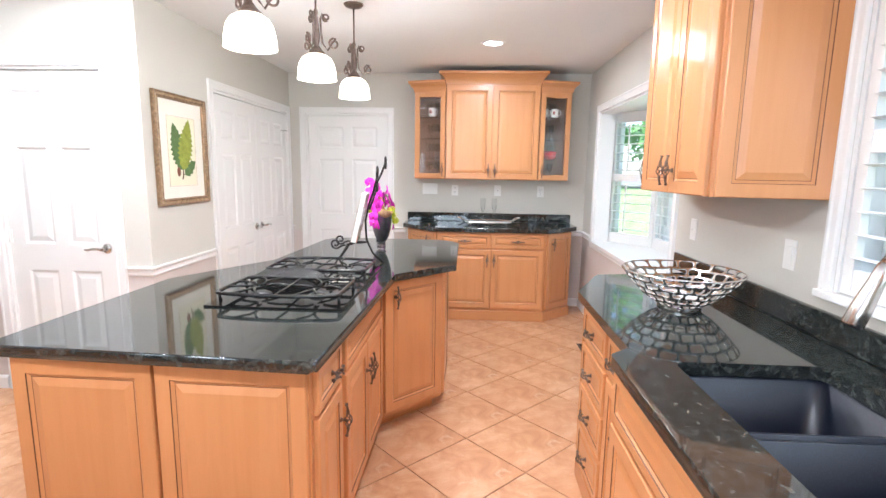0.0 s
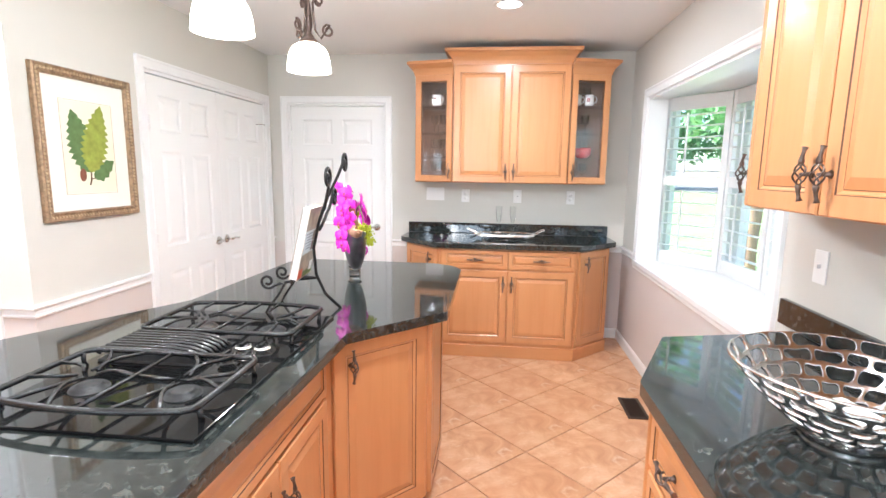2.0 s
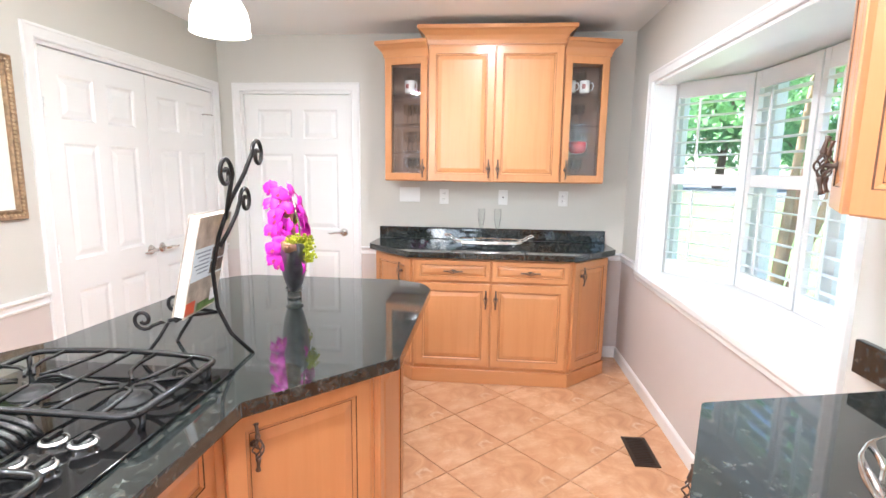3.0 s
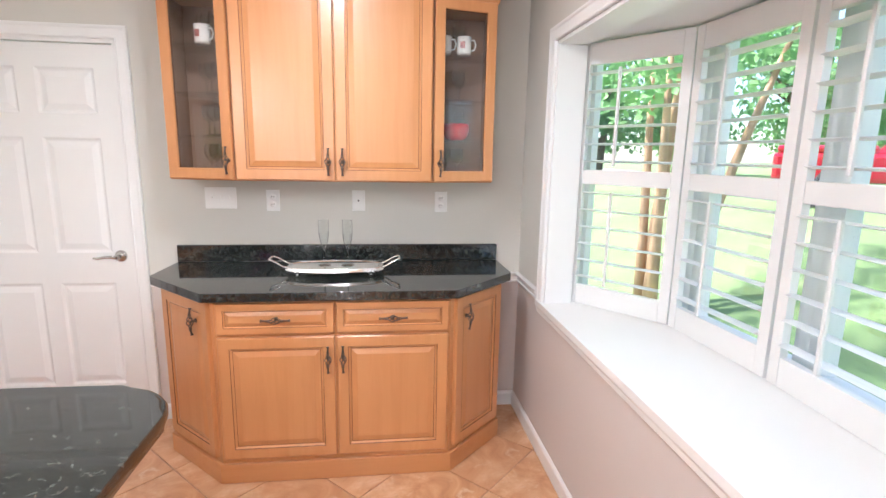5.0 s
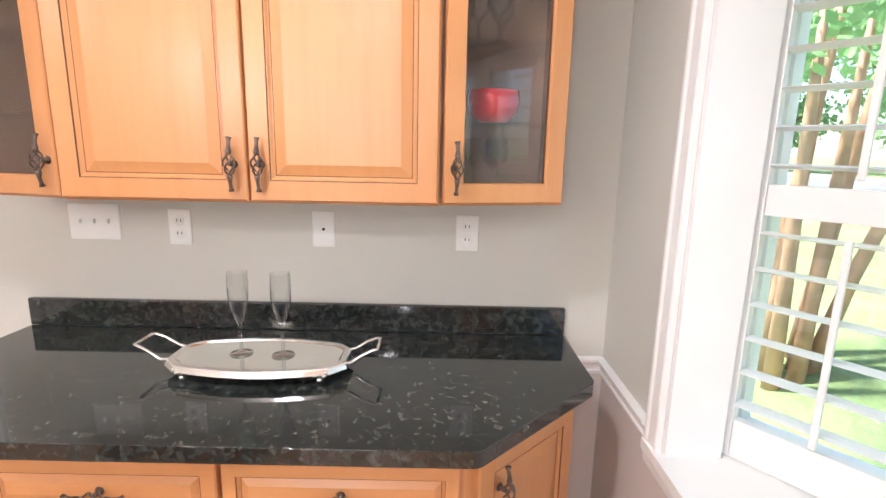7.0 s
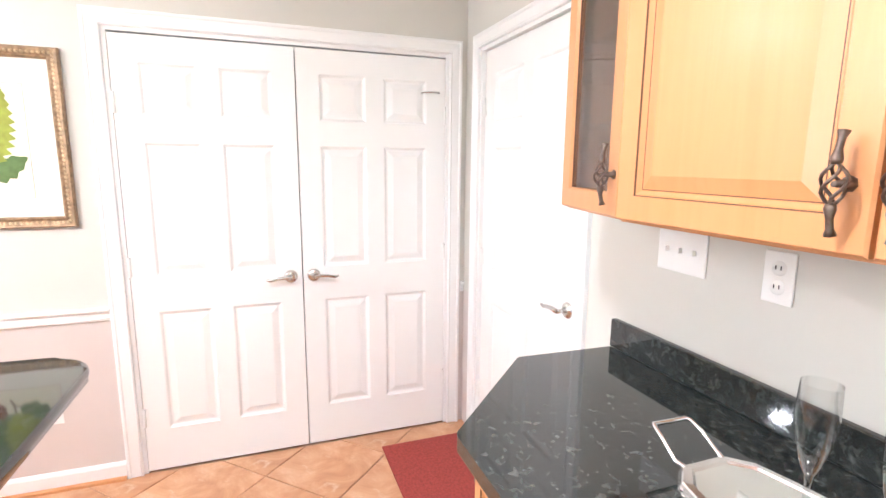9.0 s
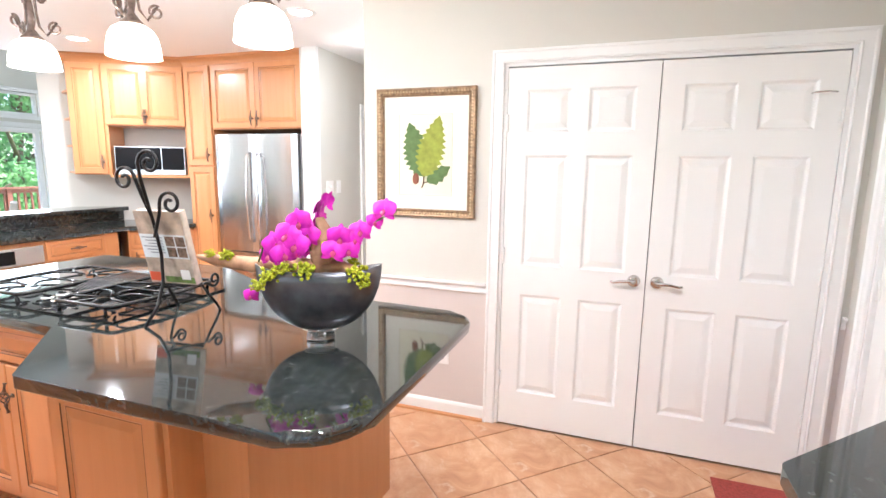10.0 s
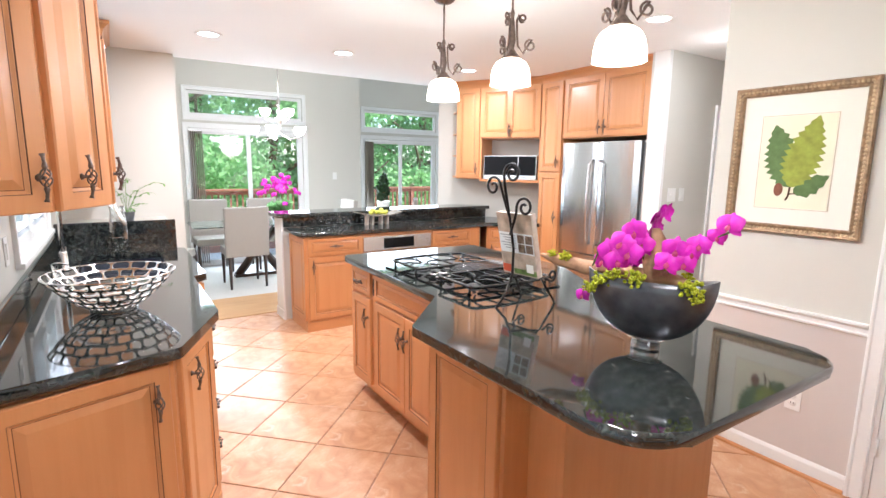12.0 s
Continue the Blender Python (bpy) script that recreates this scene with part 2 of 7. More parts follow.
def rounded(pts, radii, seg=6):
    out = []
    n = len(pts)
    for i, r in enumerate(radii):
        p = Vector(pts[i])
        if not r:
            out.append(tuple(p))
            continue
        a, b = (Vector(pts[i - 1]) - p).normalized(), (Vector(pts[(i + 1) % n]) - p).normalized()
        ang = a.angle(b)
        d = r / math.tan(ang / 2)
        s, e = p + a * d, p + b * d
        c = p + (a + b).normalized() * (r / math.sin(ang / 2))
        a0 = math.atan2(s.y - c.y, s.x - c.x)
        a1 = math.atan2(e.y - c.y, e.x - c.x)
        da = (a1 - a0 + math.pi) % (2 * math.pi) - math.pi
        out += [(c.x + r * math.cos(a0 + da * k / seg), c.y + r * math.sin(a0 + da * k / seg)) for k in range(seg + 1)]
    return out


def tube(bm, pts, r, sides=8, closed=False, mi=0):
    """A round bar along points; r a radius or one radius a point."""
    pts = [Vector(p) for p in pts]
    n = len(pts)
    rs = r if isinstance(r, (list, tuple)) else [r] * n
    rings = []
    up = None
    for i, p in enumerate(pts):
        if closed:
            d = pts[(i + 1) % n] - pts[i - 1]
        else:
            d = pts[min(i + 1, n - 1)] - pts[max(i - 1, 0)]
        d.normalize()
        if up is None:
            up = Vector((0, 0, 1)) if abs(d.z) < 0.9 else Vector((1, 0, 0))
        u = (up - d * up.dot(d)).normalized()
        w = d.cross(u)
        up = u
        rings.append([bm.verts.new(p + (u * math.cos(a) + w * math.sin(a)) * rs[i]) for a in [2 * math.pi * k / sides for k in range(sides)]])
    m = n if closed else n - 1
    for i in range(m):
        a, b = rings[i], rings[(i + 1) % n]
        for k in range(sides):
            f = bm.faces.new((a[k], a[(k + 1) % sides], b[(k + 1) % sides], b[k]))
            f.material_index, f.smooth = mi, True
    if not closed:
        bm.faces.new(rings[0][::-1]).material_index = mi
        bm.faces.new(rings[-1]).material_index = mi


def lathe(bm, prof, seg=24, cx=0, cy=0, sx=1, sy=1):
    """Turn (radius, z) pairs about the z axis."""
    rings = [[bm.verts.new((cx + max(r, 1e-4) * sx * math.cos(2 * math.pi * k / seg), cy + max(r, 1e-4) * sy * math.sin(2 * math.pi * k / seg), z)) for k in range(seg)] for r, z in prof]
    for a, b in zip(rings, rings[1:]):
        for k in range(seg):
            bm.faces.new((a[k], a[(k + 1) % seg], b[(k + 1) % seg], b[k])).smooth = True
    return rings


def loft_rect(bm, x0, x1, z0, z1, prof, fill=True, mats=None):
    """Rings of rectangles in the xz plane: (inset, y) pairs; the last ring is filled."""
    rings = []
    for ins, y in prof:
        rings.append([bm.verts.new((x, y, z)) for x, z in ((x0 + ins, z0 + ins), (x1 - ins, z0 + ins), (x1 - ins, z1 - ins), (x0 + ins, z1 - ins))])
    for i, (a, b) in enumerate(zip(rings, rings[1:])):
        for k in range(4):
            f = bm.faces.new((a[k], a[(k + 1) % 4], b[(k + 1) % 4], b[k]))
            f.material_index = mats[i] if mats else 0
    if fill:
        bm.faces.new(rings[-1])


def spiral(cx, cz, r0, r1, a0, turns, n=20):
    """Points of a scroll in the xz plane as (x, z)."""
    return [(cx + (r0 + (r1 - r0) * i / n) * math.cos(a0 + 2 * math.pi * turns * i / n), cz + (r0 + (r1 - r0) * i / n) * math.sin(a0 + 2 * math.pi * turns * i / n)) for i in range(n + 1)]


def frame_pose(pl, pr, z=0.0):
    """Pose of a cabinet whose front runs from pl to pr, left to right as one faces it."""
    return pose(pl[0], pl[1], z, 0, 0, math.degrees(math.atan2(pr[1] - pl[1], pr[0] - pl[0])))


# ---- structure ----
def structure(name, bm, mat, label="", mats=None, smooth=False):
    ob = part(name, bm, mat, None, label, smooth, mats)
    ob["kind"] = "structure"
    return ob


def wall_x(name, x0, x1, y0, y1, z0, z1, openings=(), axis="y", mat=None, mat_low=None, split=0.80):
    """A wall with openings (a0, a1, z0, z1) along its long axis, painted in two colours at the chair rail."""
    bm = B()
    lo, hi = (y0, y1) if axis == "y" else (x0, x1)
    cuts = sorted({lo, hi, *[o[0] for o in openings], *[o[1] for o in openings]})
    for a, b in zip(cuts, cuts[1:]):
        holes = sorted([(o[2], o[3]) for o in openings if o[0] <= a and o[1] >= b])
        z = z0
        spans = []
        for h0, h1 in holes:
            if h0 > z:
                spans.append((z, h0))
            z = h1
        if z < z1:
            spans.append((z, z1))
        for s0, s1 in spans:
            pieces = [(s0, s1)] if mat_low is None or s1 <= split or s0 >= split else [(s0, split), (split, s1)]
            for p0, p1 in pieces:
                mi = 1 if (mat_low is not None and p1 <= split) else 0
                if axis == "y":
                    box(bm, x0, x1, a, b, p0, p1, mi)
                else:
                    box(bm, a, b, y0, y1, p0, p1, mi)
    mats = [mat or WALLPAINT] + ([mat_low] if mat_low else [])
    return structure(name, bm, None, mats=mats)


XL, XR, YN, CZ = 0.25, 3.48, 7.14, 2.5
HALL_N, HALL_S = 4.62, 3.62
YS = 0.94
wall_x("wall_north", -0.6, 3.60, YN, YN + 0.14, 0, CZ, [(0.43, 1.335, 0, 2.075)], "x", WALLPAINT, WALLLOW)
wall_x("wall_west", XL - 0.13, XL, HALL_N + 0.13, YN, 0, CZ, [(5.475, 7.04, 0, 2.07)], "y", WALLPAINT, WALLLOW)
wall_x("wall_hall_north", -3.0, XL, HALL_N, HALL_N + 0.13, 0, CZ, [(-0.72, 0.02, 0, 2.07)], "x", WALLPAINT, WALLLOW)
wall_x("wall_hall_south", -3.0, -0.80, HALL_S - 0.14, HALL_S, 0, CZ, (), "x", WALLPAINT)
wall_x("wall_hall_end", -3.13, -3.0, HALL_S - 0.14, HALL_N + 0.13, 0, CZ, (), "y", WALLPAINT)
wall_x("wall_east", XR, XR + 0.14, -2.3, YN, 0, CZ, [(4.72, 6.66, 0.80, 2.06), (2.02, 3.335, 1.10, 2.08)], "y", WALLPAINT, WALLLOW)
wall_x("wall_west_kitchen", -1.72, -1.60, 0.8, HALL_S - 0.14, 0, CZ, (), "y", WALLPAINT)
# dining room
wall_x("wall_dining_a", -0.40, 3.60, -2.14, -2.0, 0, 3.7, [(0.47, 2.13, 0.0, 2.05), (0.47, 2.13, 2.22, 2.58)], "x", WALLPAINT)
wall_x("wall_dining_return", -0.54, -0.40, -3.0, -2.0, 0, 3.7, (), "y", WALLPAINT)
wall_x("wall_dining_b", -4.0, -0.40, -3.14, -3.0, 0, 3.7, [(-2.72, -1.06, 0.0, 2.05), (-2.72, -1.06, 2.24, 2.60)], "x", WALLPAINT)
wall_x("wall_dining_west", -4.14, -4.0, -3.14, 1.0, 0, 3.7, (), "y", WALLPAINT)
wall_x("wall_dining_east", XR + 0.12, XR + 0.24, -2.14, YS, 2.5, 3.7, (), "y", WALLPAINT)
wall_x("wall_header", -4.0, 3.60, YS - 0.14, YS, CZ + 0.15, 3.7, (), "x", WALLPAINT)
wall_x("wall_stub", 2.56, XR, YS - 0.12, YS, 0, CZ, (), "x", WALLPAINT)
wall_x("wall_behind_cabinets", -4.0, -1.60, 0.8, 0.92, 0, CZ, (), "x", WALLPAINT)
wall_x("wall_fridge_side", -1.60, -0.76, 3.46, 3.48, 0, CZ, (), "x", WALLPAINT)
bm = B(); box(bm, -0.80, -0.76, 3.48, HALL_S, 0, CZ)
structure("wall_end", bm, TRIM)

bm = B()
box(bm, -3.2, 3.65, YS - 0.14, YN + 0.14, CZ, CZ + 0.15)
structure("ceiling", bm, CEILPAINT)
bm = B(); box(bm, -4.2, 3.8, -3.2, YS - 0.14, 3.7, 3.8)
structure("ceiling_dining", bm, CEILPAINT)
# floors
bm = B(); box(bm, -4.2, 3.62, YS, YN + 0.14, -0.12, -0.006)
structure("floor", bm, GROUT)
bm = B(); box(bm, -4.2, 3.62, -3.2, 0.12, -0.12, 0.004)
structure("floor_carpet", bm, plain("cream_carpet", (0.62, 0.60, 0.57), 0.95, var=0.08, scale=60, bump=0.6))
bm = B(); box(bm, 1.0, 2.85, 0.10, YS - 0.012, -0.12, 0.0)
structure("floor_threshold", bm, OAKFLOOR)


def trim_run(name, pts, prof, parent=None, mat=None, z=0.0):
    """Sweep a small profile (out, up) along a plan line; out is to the left of the way."""
    bm = B()
    n = len(pts)
    rings = []
    for i in range(n):
        p = Vector(pts[i])
        d0 = (p - Vector(pts[i - 1])).normalized() if i else None
        d1 = (Vector(pts[i + 1]) - p).normalized() if i < n - 1 else None
        if d0 is None: d0 = d1
        if d1 is None: d1 = d0
        n0, n1 = Vector((-d0.y, d0.x)), Vector((-d1.y, d1.x))
        m = (n0 + n1).normalized()
        m = m / max(0.3, m.dot(n0))
        rings.append([bm.verts.new((p.x + m.x * o, p.y + m.y * o, z + u)) for o, u in prof])
    k = len(prof)
    for a, b in zip(rings, rings[1:]):
        for j in range(k):
            bm.faces.new((a[j], a[(j + 1) % k], b[(j + 1) % k], b[j]))
    bm.faces.new(rings[0]); bm.faces.new(rings[-1][::-1])
    bmesh.ops.recalc_face_normals(bm, faces=bm.faces)
    return structure(name, bm, mat or TRIM)


RAIL = [(0.001, 0.0), (0.010, 0.002), (0.013, 0.012), (0.008, 0.018), (0.008, 0.036), (0.016, 0.042), (0.026, 0.050), (0.026, 0.060), (0.001, 0.062)]
BASE = [(0.001, 0.0), (0.013, 0.0), (0.013, 0.072), (0.009, 0.082), (0.004, 0.090), (0.001, 0.090)]
SHOE = [(0.0135, 0.0), (0.030, 0.0), (0.028, 0.012), (0.020, 0.018), (0.0135, 0.018)]
CROWNP = [(0.0, 0.0), (0.008, 0.0), (0.012, 0.020), (0.022, 0.045), (0.045, 0.068), (0.060, 0.075), (0.060, 0.095), (0.0, 0.095)]
for a, b in (((XR, 6.73), (XR, YN)),):
    trim_run("chair_rail", [a, b, (3.26, YN)], RAIL, z=0.79)
trim_run("chair_rail", [(1.402, YN), (1.53, YN)][::-1], RAIL, z=0.79)
trim_run("chair_rail", [(XL, 7.118), (XL, 7.135)][::-1], RAIL, z=0.79)
trim_run("chair_rail", [(0.09, HALL_N), (XL, HALL_N), (XL, 5.405)][::-1], RAIL, z=0.79)
trim_run("chair_rail", [(-2.9, HALL_N), (-0.80, HALL_N)][::-1], RAIL, z=0.79)
trim_run("baseboard", [(XR, 4.60), (XR, YN), (3.30, YN)], BASE)
trim_run("baseboard", [(1.53, YN), (1.402, YN)], BASE)
trim_run("baseboard", [(XL, 5.405), (XL, HALL_N), (0.09, HALL_N)], BASE)
trim_run("baseboard", [(-0.80, HALL_N), (-2.9, HALL_N)], BASE)
trim_run("shoe_moulding", [(XL, 5.405), (XL, HALL_N), (0.09, HALL_N)], SHOE, mat=MAPLE_H)
trim_run("baseboard", [(-2.9, HALL_S), (-0.80, HALL_S)], BASE)


# ---- doors ----
def lever(parent, x, z, flip, y=0.0):
    bm = B()
    lathe(bm, [(0.0, 0.012), (0.012, 0.012), (0.028, 0.008), (0.033, 0.0), (0.033, -0.004)][::-1], 24)
    bmesh.ops.rotate(bm, verts=bm.verts, matrix=Matrix.Rotation(radians(90), 3, "X"))
    tube(bm, [(0, -0.008, 0), (0, -0.05, 0)], 0.009, 10)
    s = -1 if flip else 1
    tube(bm, [(0, -0.048, 0), (s * 0.03, -0.05, 0.004), (s * 0.065, -0.048, 0.002), (s * 0.10, -0.047, -0.006), (s * 0.118, -0.046, -0.002)], [0.010, 0.009, 0.008, 0.007, 0.005], 10)
    ob = part("lever_handle", bm, NICKEL, parent, "satin nickel lever handle")
    ob.location = (x, y, z)
    return ob


def six_panel(parent, w, h, x0=0.0, y=0.0):
    """Door leaf with six raised panels; the face looks along -y."""
    bm = B()
    st_, mid = 0.105, 0.09
    cw = (w - 2 * st_ - mid) / 2
    xs = [(st_, st_ + cw), (st_ + cw + mid, w - st_)]
    zs = [(0.21, 0.80), (0.97, 1.58), (1.70, h - 0.115)]
    box(bm, 0, w, 0.012, 0.038, 0, h)
    edges_x = [0, *[v for p in xs for v in p], w]
    edges_z = [0, *[v for p in zs for v in p], h]
    for i in range(5):
        for j in range(7):
            if i in (1, 3) and j in (1, 3, 5):
                continue
            a, b, c, d = edges_x[i], edges_x[i + 1], edges_z[j], edges_z[j + 1]
            vs = [bm.verts.new((q[0], 0, q[1])) for q in ((a, c), (b, c), (b, d), (a, d))]
            bm.faces.new(vs)
    for a, b, c, d in ((0, 0, 0, h), (w, w, 0, h)):
        bm.faces.new([bm.verts.new(q) for q in ((a, 0, c), (a, 0, d), (a, 0.012, d), (a, 0.012, c))])
    bm.faces.new([bm.verts.new(q) for q in ((0, 0, h), (w, 0, h), (w, 0.012, h), (0, 0.012, h))])
    bmesh.ops.remove_doubles(bm, verts=bm.verts, dist=1e-5)
    leaf = part("leaf", bm, DOORPAINT, parent)
    leaf.location = (x0, y, 0.008)
    for a, b in xs:
        for c, d in zs:
            bm = B()
            loft_rect(bm, a, b, c, d, [(0, 0), (0.006, 0.004), (0.012, 0.010), (0.020, 0.011), (0.050, 0.002), (0.054, 0.002)])
            part("panel", bm, DOORPAINT, leaf)
    return leaf


def casing(name, x0, x1, z1, m, w=0.062, foot=0.0, bottom=False):
    """A moulded casing round an opening in the local xz plane, its face towards -y."""
    bm = B()
    prof = [(0, 0.0), (0, -0.012), (0.006, -0.016), (0.012, -0.012), (w - 0.018, -0.014), (w - 0.012, -0.019), (w - 0.002, -0.019), (w, -0.016), (w, 0.0)]
    pts = [(x0, foot), (x0, z1), (x1, z1), (x1, foot)]
    if bottom:
        pts = pts
    rings = []
    dirs = [(-1, 0), (-1, 1), (1, 1), (1, 0)]
    if bottom:
        dirs = [(-1, -1), (-1, 1), (1, 1), (1, -1)]
    for (x, z), (dx, dz) in zip(pts, dirs):
        rings.append([bm.verts.new((x + dx * o, y, z + dz * o)) for o, y in prof])
    k = len(prof)
    loop = list(zip(rings, rings[1:] + ([rings[0]] if bottom else [])))
    for a, b in loop:
        for j in range(k - 1):
            bm.faces.new((a[j], b[j], b[j + 1], a[j + 1]))
    if not bottom:
        bm.faces.new(rings[0]); bm.faces.new(rings[-1][::-1])
    bmesh.ops.recalc_face_normals(bm, faces=bm.faces)
    ob = structure(name, bm, TRIM)
    ob.matrix_basis = m
    return ob


def jamb(name, x0, x1, z1, m, depth=0.14):
    bm = B()
    box(bm, x0 - 0.002, x0 + 0.018, 0.001, depth, 0, z1)
    box(bm, x1 - 0.018, x1 + 0.002, 0.001, depth, 0, z1)
    box(bm, x0 + 0.018, x1 - 0.018, 0.001, depth, z1 - 0.018, z1)
    box(bm, x0 + 0.018, x0 + 0.030, 0.050, 0.080, 0, z1 - 0.018)
    box(bm, x1 - 0.030, x1 - 0.018, 0.050, 0.080, 0, z1 - 0.018)
    ob = structure(name, bm, TRIM)
    ob.matrix_basis = m
    return ob


def hinges(parent, x, zs, y=0.0):
    for z in zs:
        bm = B()
        tube(bm, [(x, y - 0.006, z - 0.045), (x, y - 0.006, z + 0.045)], 0.006, 8)
        box(bm, x - 0.014, x + 0.014, y - 0.003, y, z - 0.044, z + 0.044)
        part("hinge", bm, TRIM if x is None else WHITEPLASTIC, parent)


def door_thing(name, m, leaves, label, width, h=2.03):
    d = tagged(thing(name, m, label, "door"), kind="structure")
    return d


# closet double door in the west wall
M_closet = frame_pose((XL, 5.475), (XL, 7.04))
casing("trim", 0.0, 1.565, 2.07, M_closet, 0.068)
jamb("trim", 0.0, 1.565, 2.07, M_closet)
dd = tagged(thing("door_1", M_closet, "white six-panel double closet doors, closed, with nickel levers", "double door"), kind="structure")
lf = six_panel(dd, 0.760, 2.037, 0.020, 0.006)
lever(lf, 0.705, 0.93, True)
hinges(lf, 0.004, (0.28, 1.02, 1.75))
lf = six_panel(dd, 0.760, 2.037, 0.785, 0.006)
lever(lf, 0.052, 0.93, False)
hinges(lf, 0.756, (0.28, 1.02, 1.75))
bm = B()
tube(bm, [(0.63, -0.0, 1.86), (0.63, -0.035, 1.86), (0.68, -0.045, 1.862), (0.715, -0.035, 1.86)], 0.004, 8)
part("latch_hook", bm, NICKEL, lf, "small metal hook latch")
# near-black sheet painted as the shade behind the closed leaves
bm = B(); box(bm, 0, 1.565, 0.10, 0.12, 0, 2.07)
part("dark_gap", bm, DARK, dd)

# door to outside in the north wall
M_nd = frame_pose((0.43, YN), (1.335, YN))
casing("trim", 0, 0.905, 2.075, M_nd, 0.065)
jamb("trim", 0, 0.905, 2.075, M_nd)
nd = tagged(thing("door_2", M_nd, "white six-panel door with a satin nickel lever, closed", "door"), kind="structure")
lf = six_panel(nd, 0.865, 2.045, 0.02, 0.022)
lever(lf, 0.80, 0.95, True)
hinges(lf, 0.004, (0.28, 1.02, 1.78))
# door in the hall
M_hd = frame_pose((-0.72, HALL_N), (0.02, HALL_N))
casing("trim", 0, 0.74, 2.07, M_hd)
jamb("trim", 0, 0.74, 2.07, M_hd)
hd = tagged(thing("door_3", M_hd, "white six-panel hall door with a satin nickel lever, closed", "door"), kind="structure")
lf = six_panel(hd, 0.70, 2.04, 0.02, 0.022)
lever(lf, 0.645, 0.95, True)
hinges(lf, 0.004, (0.28, 1.02, 1.78))
casing("trim", 0, 0.8, 2.05, frame_pose((-1.56, HALL_S), (-2.36, HALL_S)))


# ---- cabinet hardware and fronts ----
def cage_handle_mesh():
    """A birdcage pull of twisted iron, upright, 0.12 m long, standing off -y."""
    bm = B()
    for k in range(4):
        pts = []
        for i in range(11):
            u = i / 10
            r = 0.0135 * math.sin(math.pi * u) ** 0.8 + 0.001
            a = k * math.pi / 2 + u * math.pi
            pts.append((r * math.cos(a), -0.028 + r * math.sin(a), -0.026 + 0.052 * u))
        tube(bm, pts, 0.0024, 5)
    for s in (-1, 1):
        tube(bm, [(0, -0.028, s * 0.024), (0, -0.028, s * 0.030), (0, -0.027, s * 0.042), (0, -0.024, s * 0.055), (0, -0.022, s * 0.063)],
             [0.006, 0.0075, 0.0045, 0.0045, 0.0075], 7)
    tube(bm, [(0, 0, 0), (0, -0.006, 0), (0, -0.028, 0)], [0.011, 0.006, 0.004], 7)
    me = bpy.data.meshes.new("cage_handle")
    bm.to_mesh(me); bm.free()
    me.materials.append(IRON)
    return me


CAGE = cage_handle_mesh()


def handle(parent, x, z, y=-0.02, flat=False):
    ob = new("handle", CAGE)
    ob.parent = parent
    ob.matrix_basis = pose(x, y, z, 0, 90 if flat else 0, 0)
    ob["label"] = "twisted bronze iron birdcage handle"
    return ob


FRONT_PROF = [(0, 0.0), (0, -0.016), (0.004, -0.020), (0.050, -0.020), (0.052, -0.017), (0.054, -0.017), (0.060, -0.011), (0.062, -0.011), (0.064, -0.011), (0.090, -0.018), (0.094, -0.018)]
FRONT_MATS = [0, 0, 0, 1, 0, 0, 0, 1, 0, 0]


def front(parent, name, x0, x1, z0, z1, flat=False, small=False, label=""):
    """A door or drawer front with a mitred frame, glazed grooves and a raised field."""
    bm = B()
    s = 0.62 if small else 1.0
    prof = [(i * s if i > 0.01 else i, y) for i, y in FRONT_PROF]
    loft_rect(bm, x0, x1, z0, z1, prof, True, FRONT_MATS)
    return part(name, bm, None, parent, label, mats=[MAPLE_H if flat else MAPLE, GLAZE])


BASE_K = 0.890 / 0.868    # base units are 0.89 m high under the stone


def cabinet(name, pl, pr, z0, z1, footprint, fronts, label, category="cabinet", plinth=True, group="", rail=True):
    """A cabinet unit. footprint: plan corners in the world; fronts: (kind, pl, pr, z0, z1, handle...) with plan points."""
    m = frame_pose(pl, pr)
    inv = m.inverted()
    if z1 < 1.0:
        z1 *= BASE_K
        fronts = [(q[0], q[1], q[2], q[3] * BASE_K, q[4] * BASE_K, *[(h[0], h[1] * BASE_K) if isinstance(h, tuple) else h for h in q[5:]]) for q in fronts]
    cab = thing(name, m, label, category, group)
    loc = [tuple((inv @ Vector((x, y, 0)))[:2]) for x, y in footprint]
    bm = B()
    prism(bm, loc, z0, z1)
    bmesh.ops.recalc_face_normals(bm, faces=bm.faces)
    part("body", bm, MAPLE, cab)
    for kind, a, b, c, d, *h in fronts:
        fm = inv @ frame_pose(a, b)
        w = (Vector(b) - Vector(a)).length
        e = front(cab, "drawer" if kind == "drawer" else ("end_panel" if kind == "panel" else "door"), 0, w, c, d, kind == "drawer", kind == "drawer" or w < 0.2)
        e.matrix_basis = fm
        if h:
            hx, hz = h[0] if isinstance(h[0], tuple) else (h[0], (c + d) / 2)
            handle(e, hx if hx >= 0 else w + hx, hz, flat=kind == "drawer")
    return cab


def lerp(a, b, t):
    return (a[0] + (b[0] - a[0]) * t, a[1] + (b[1] - a[1]) * t)


def off(a, b, d0, d1):
    """The stretch of the line a-b from d0 metres after a to d1 metres before b."""
    n = math.dist(a, b)
    return lerp(a, b, d0 / n), lerp(a, b, 1 - d1 / n)


def crown(parent_name, pts, z, label="", m=None):
    bm = B()
    ob = trim_run(parent_name, pts, CROWNP, mat=MAPLE_H, z=z)
    return ob


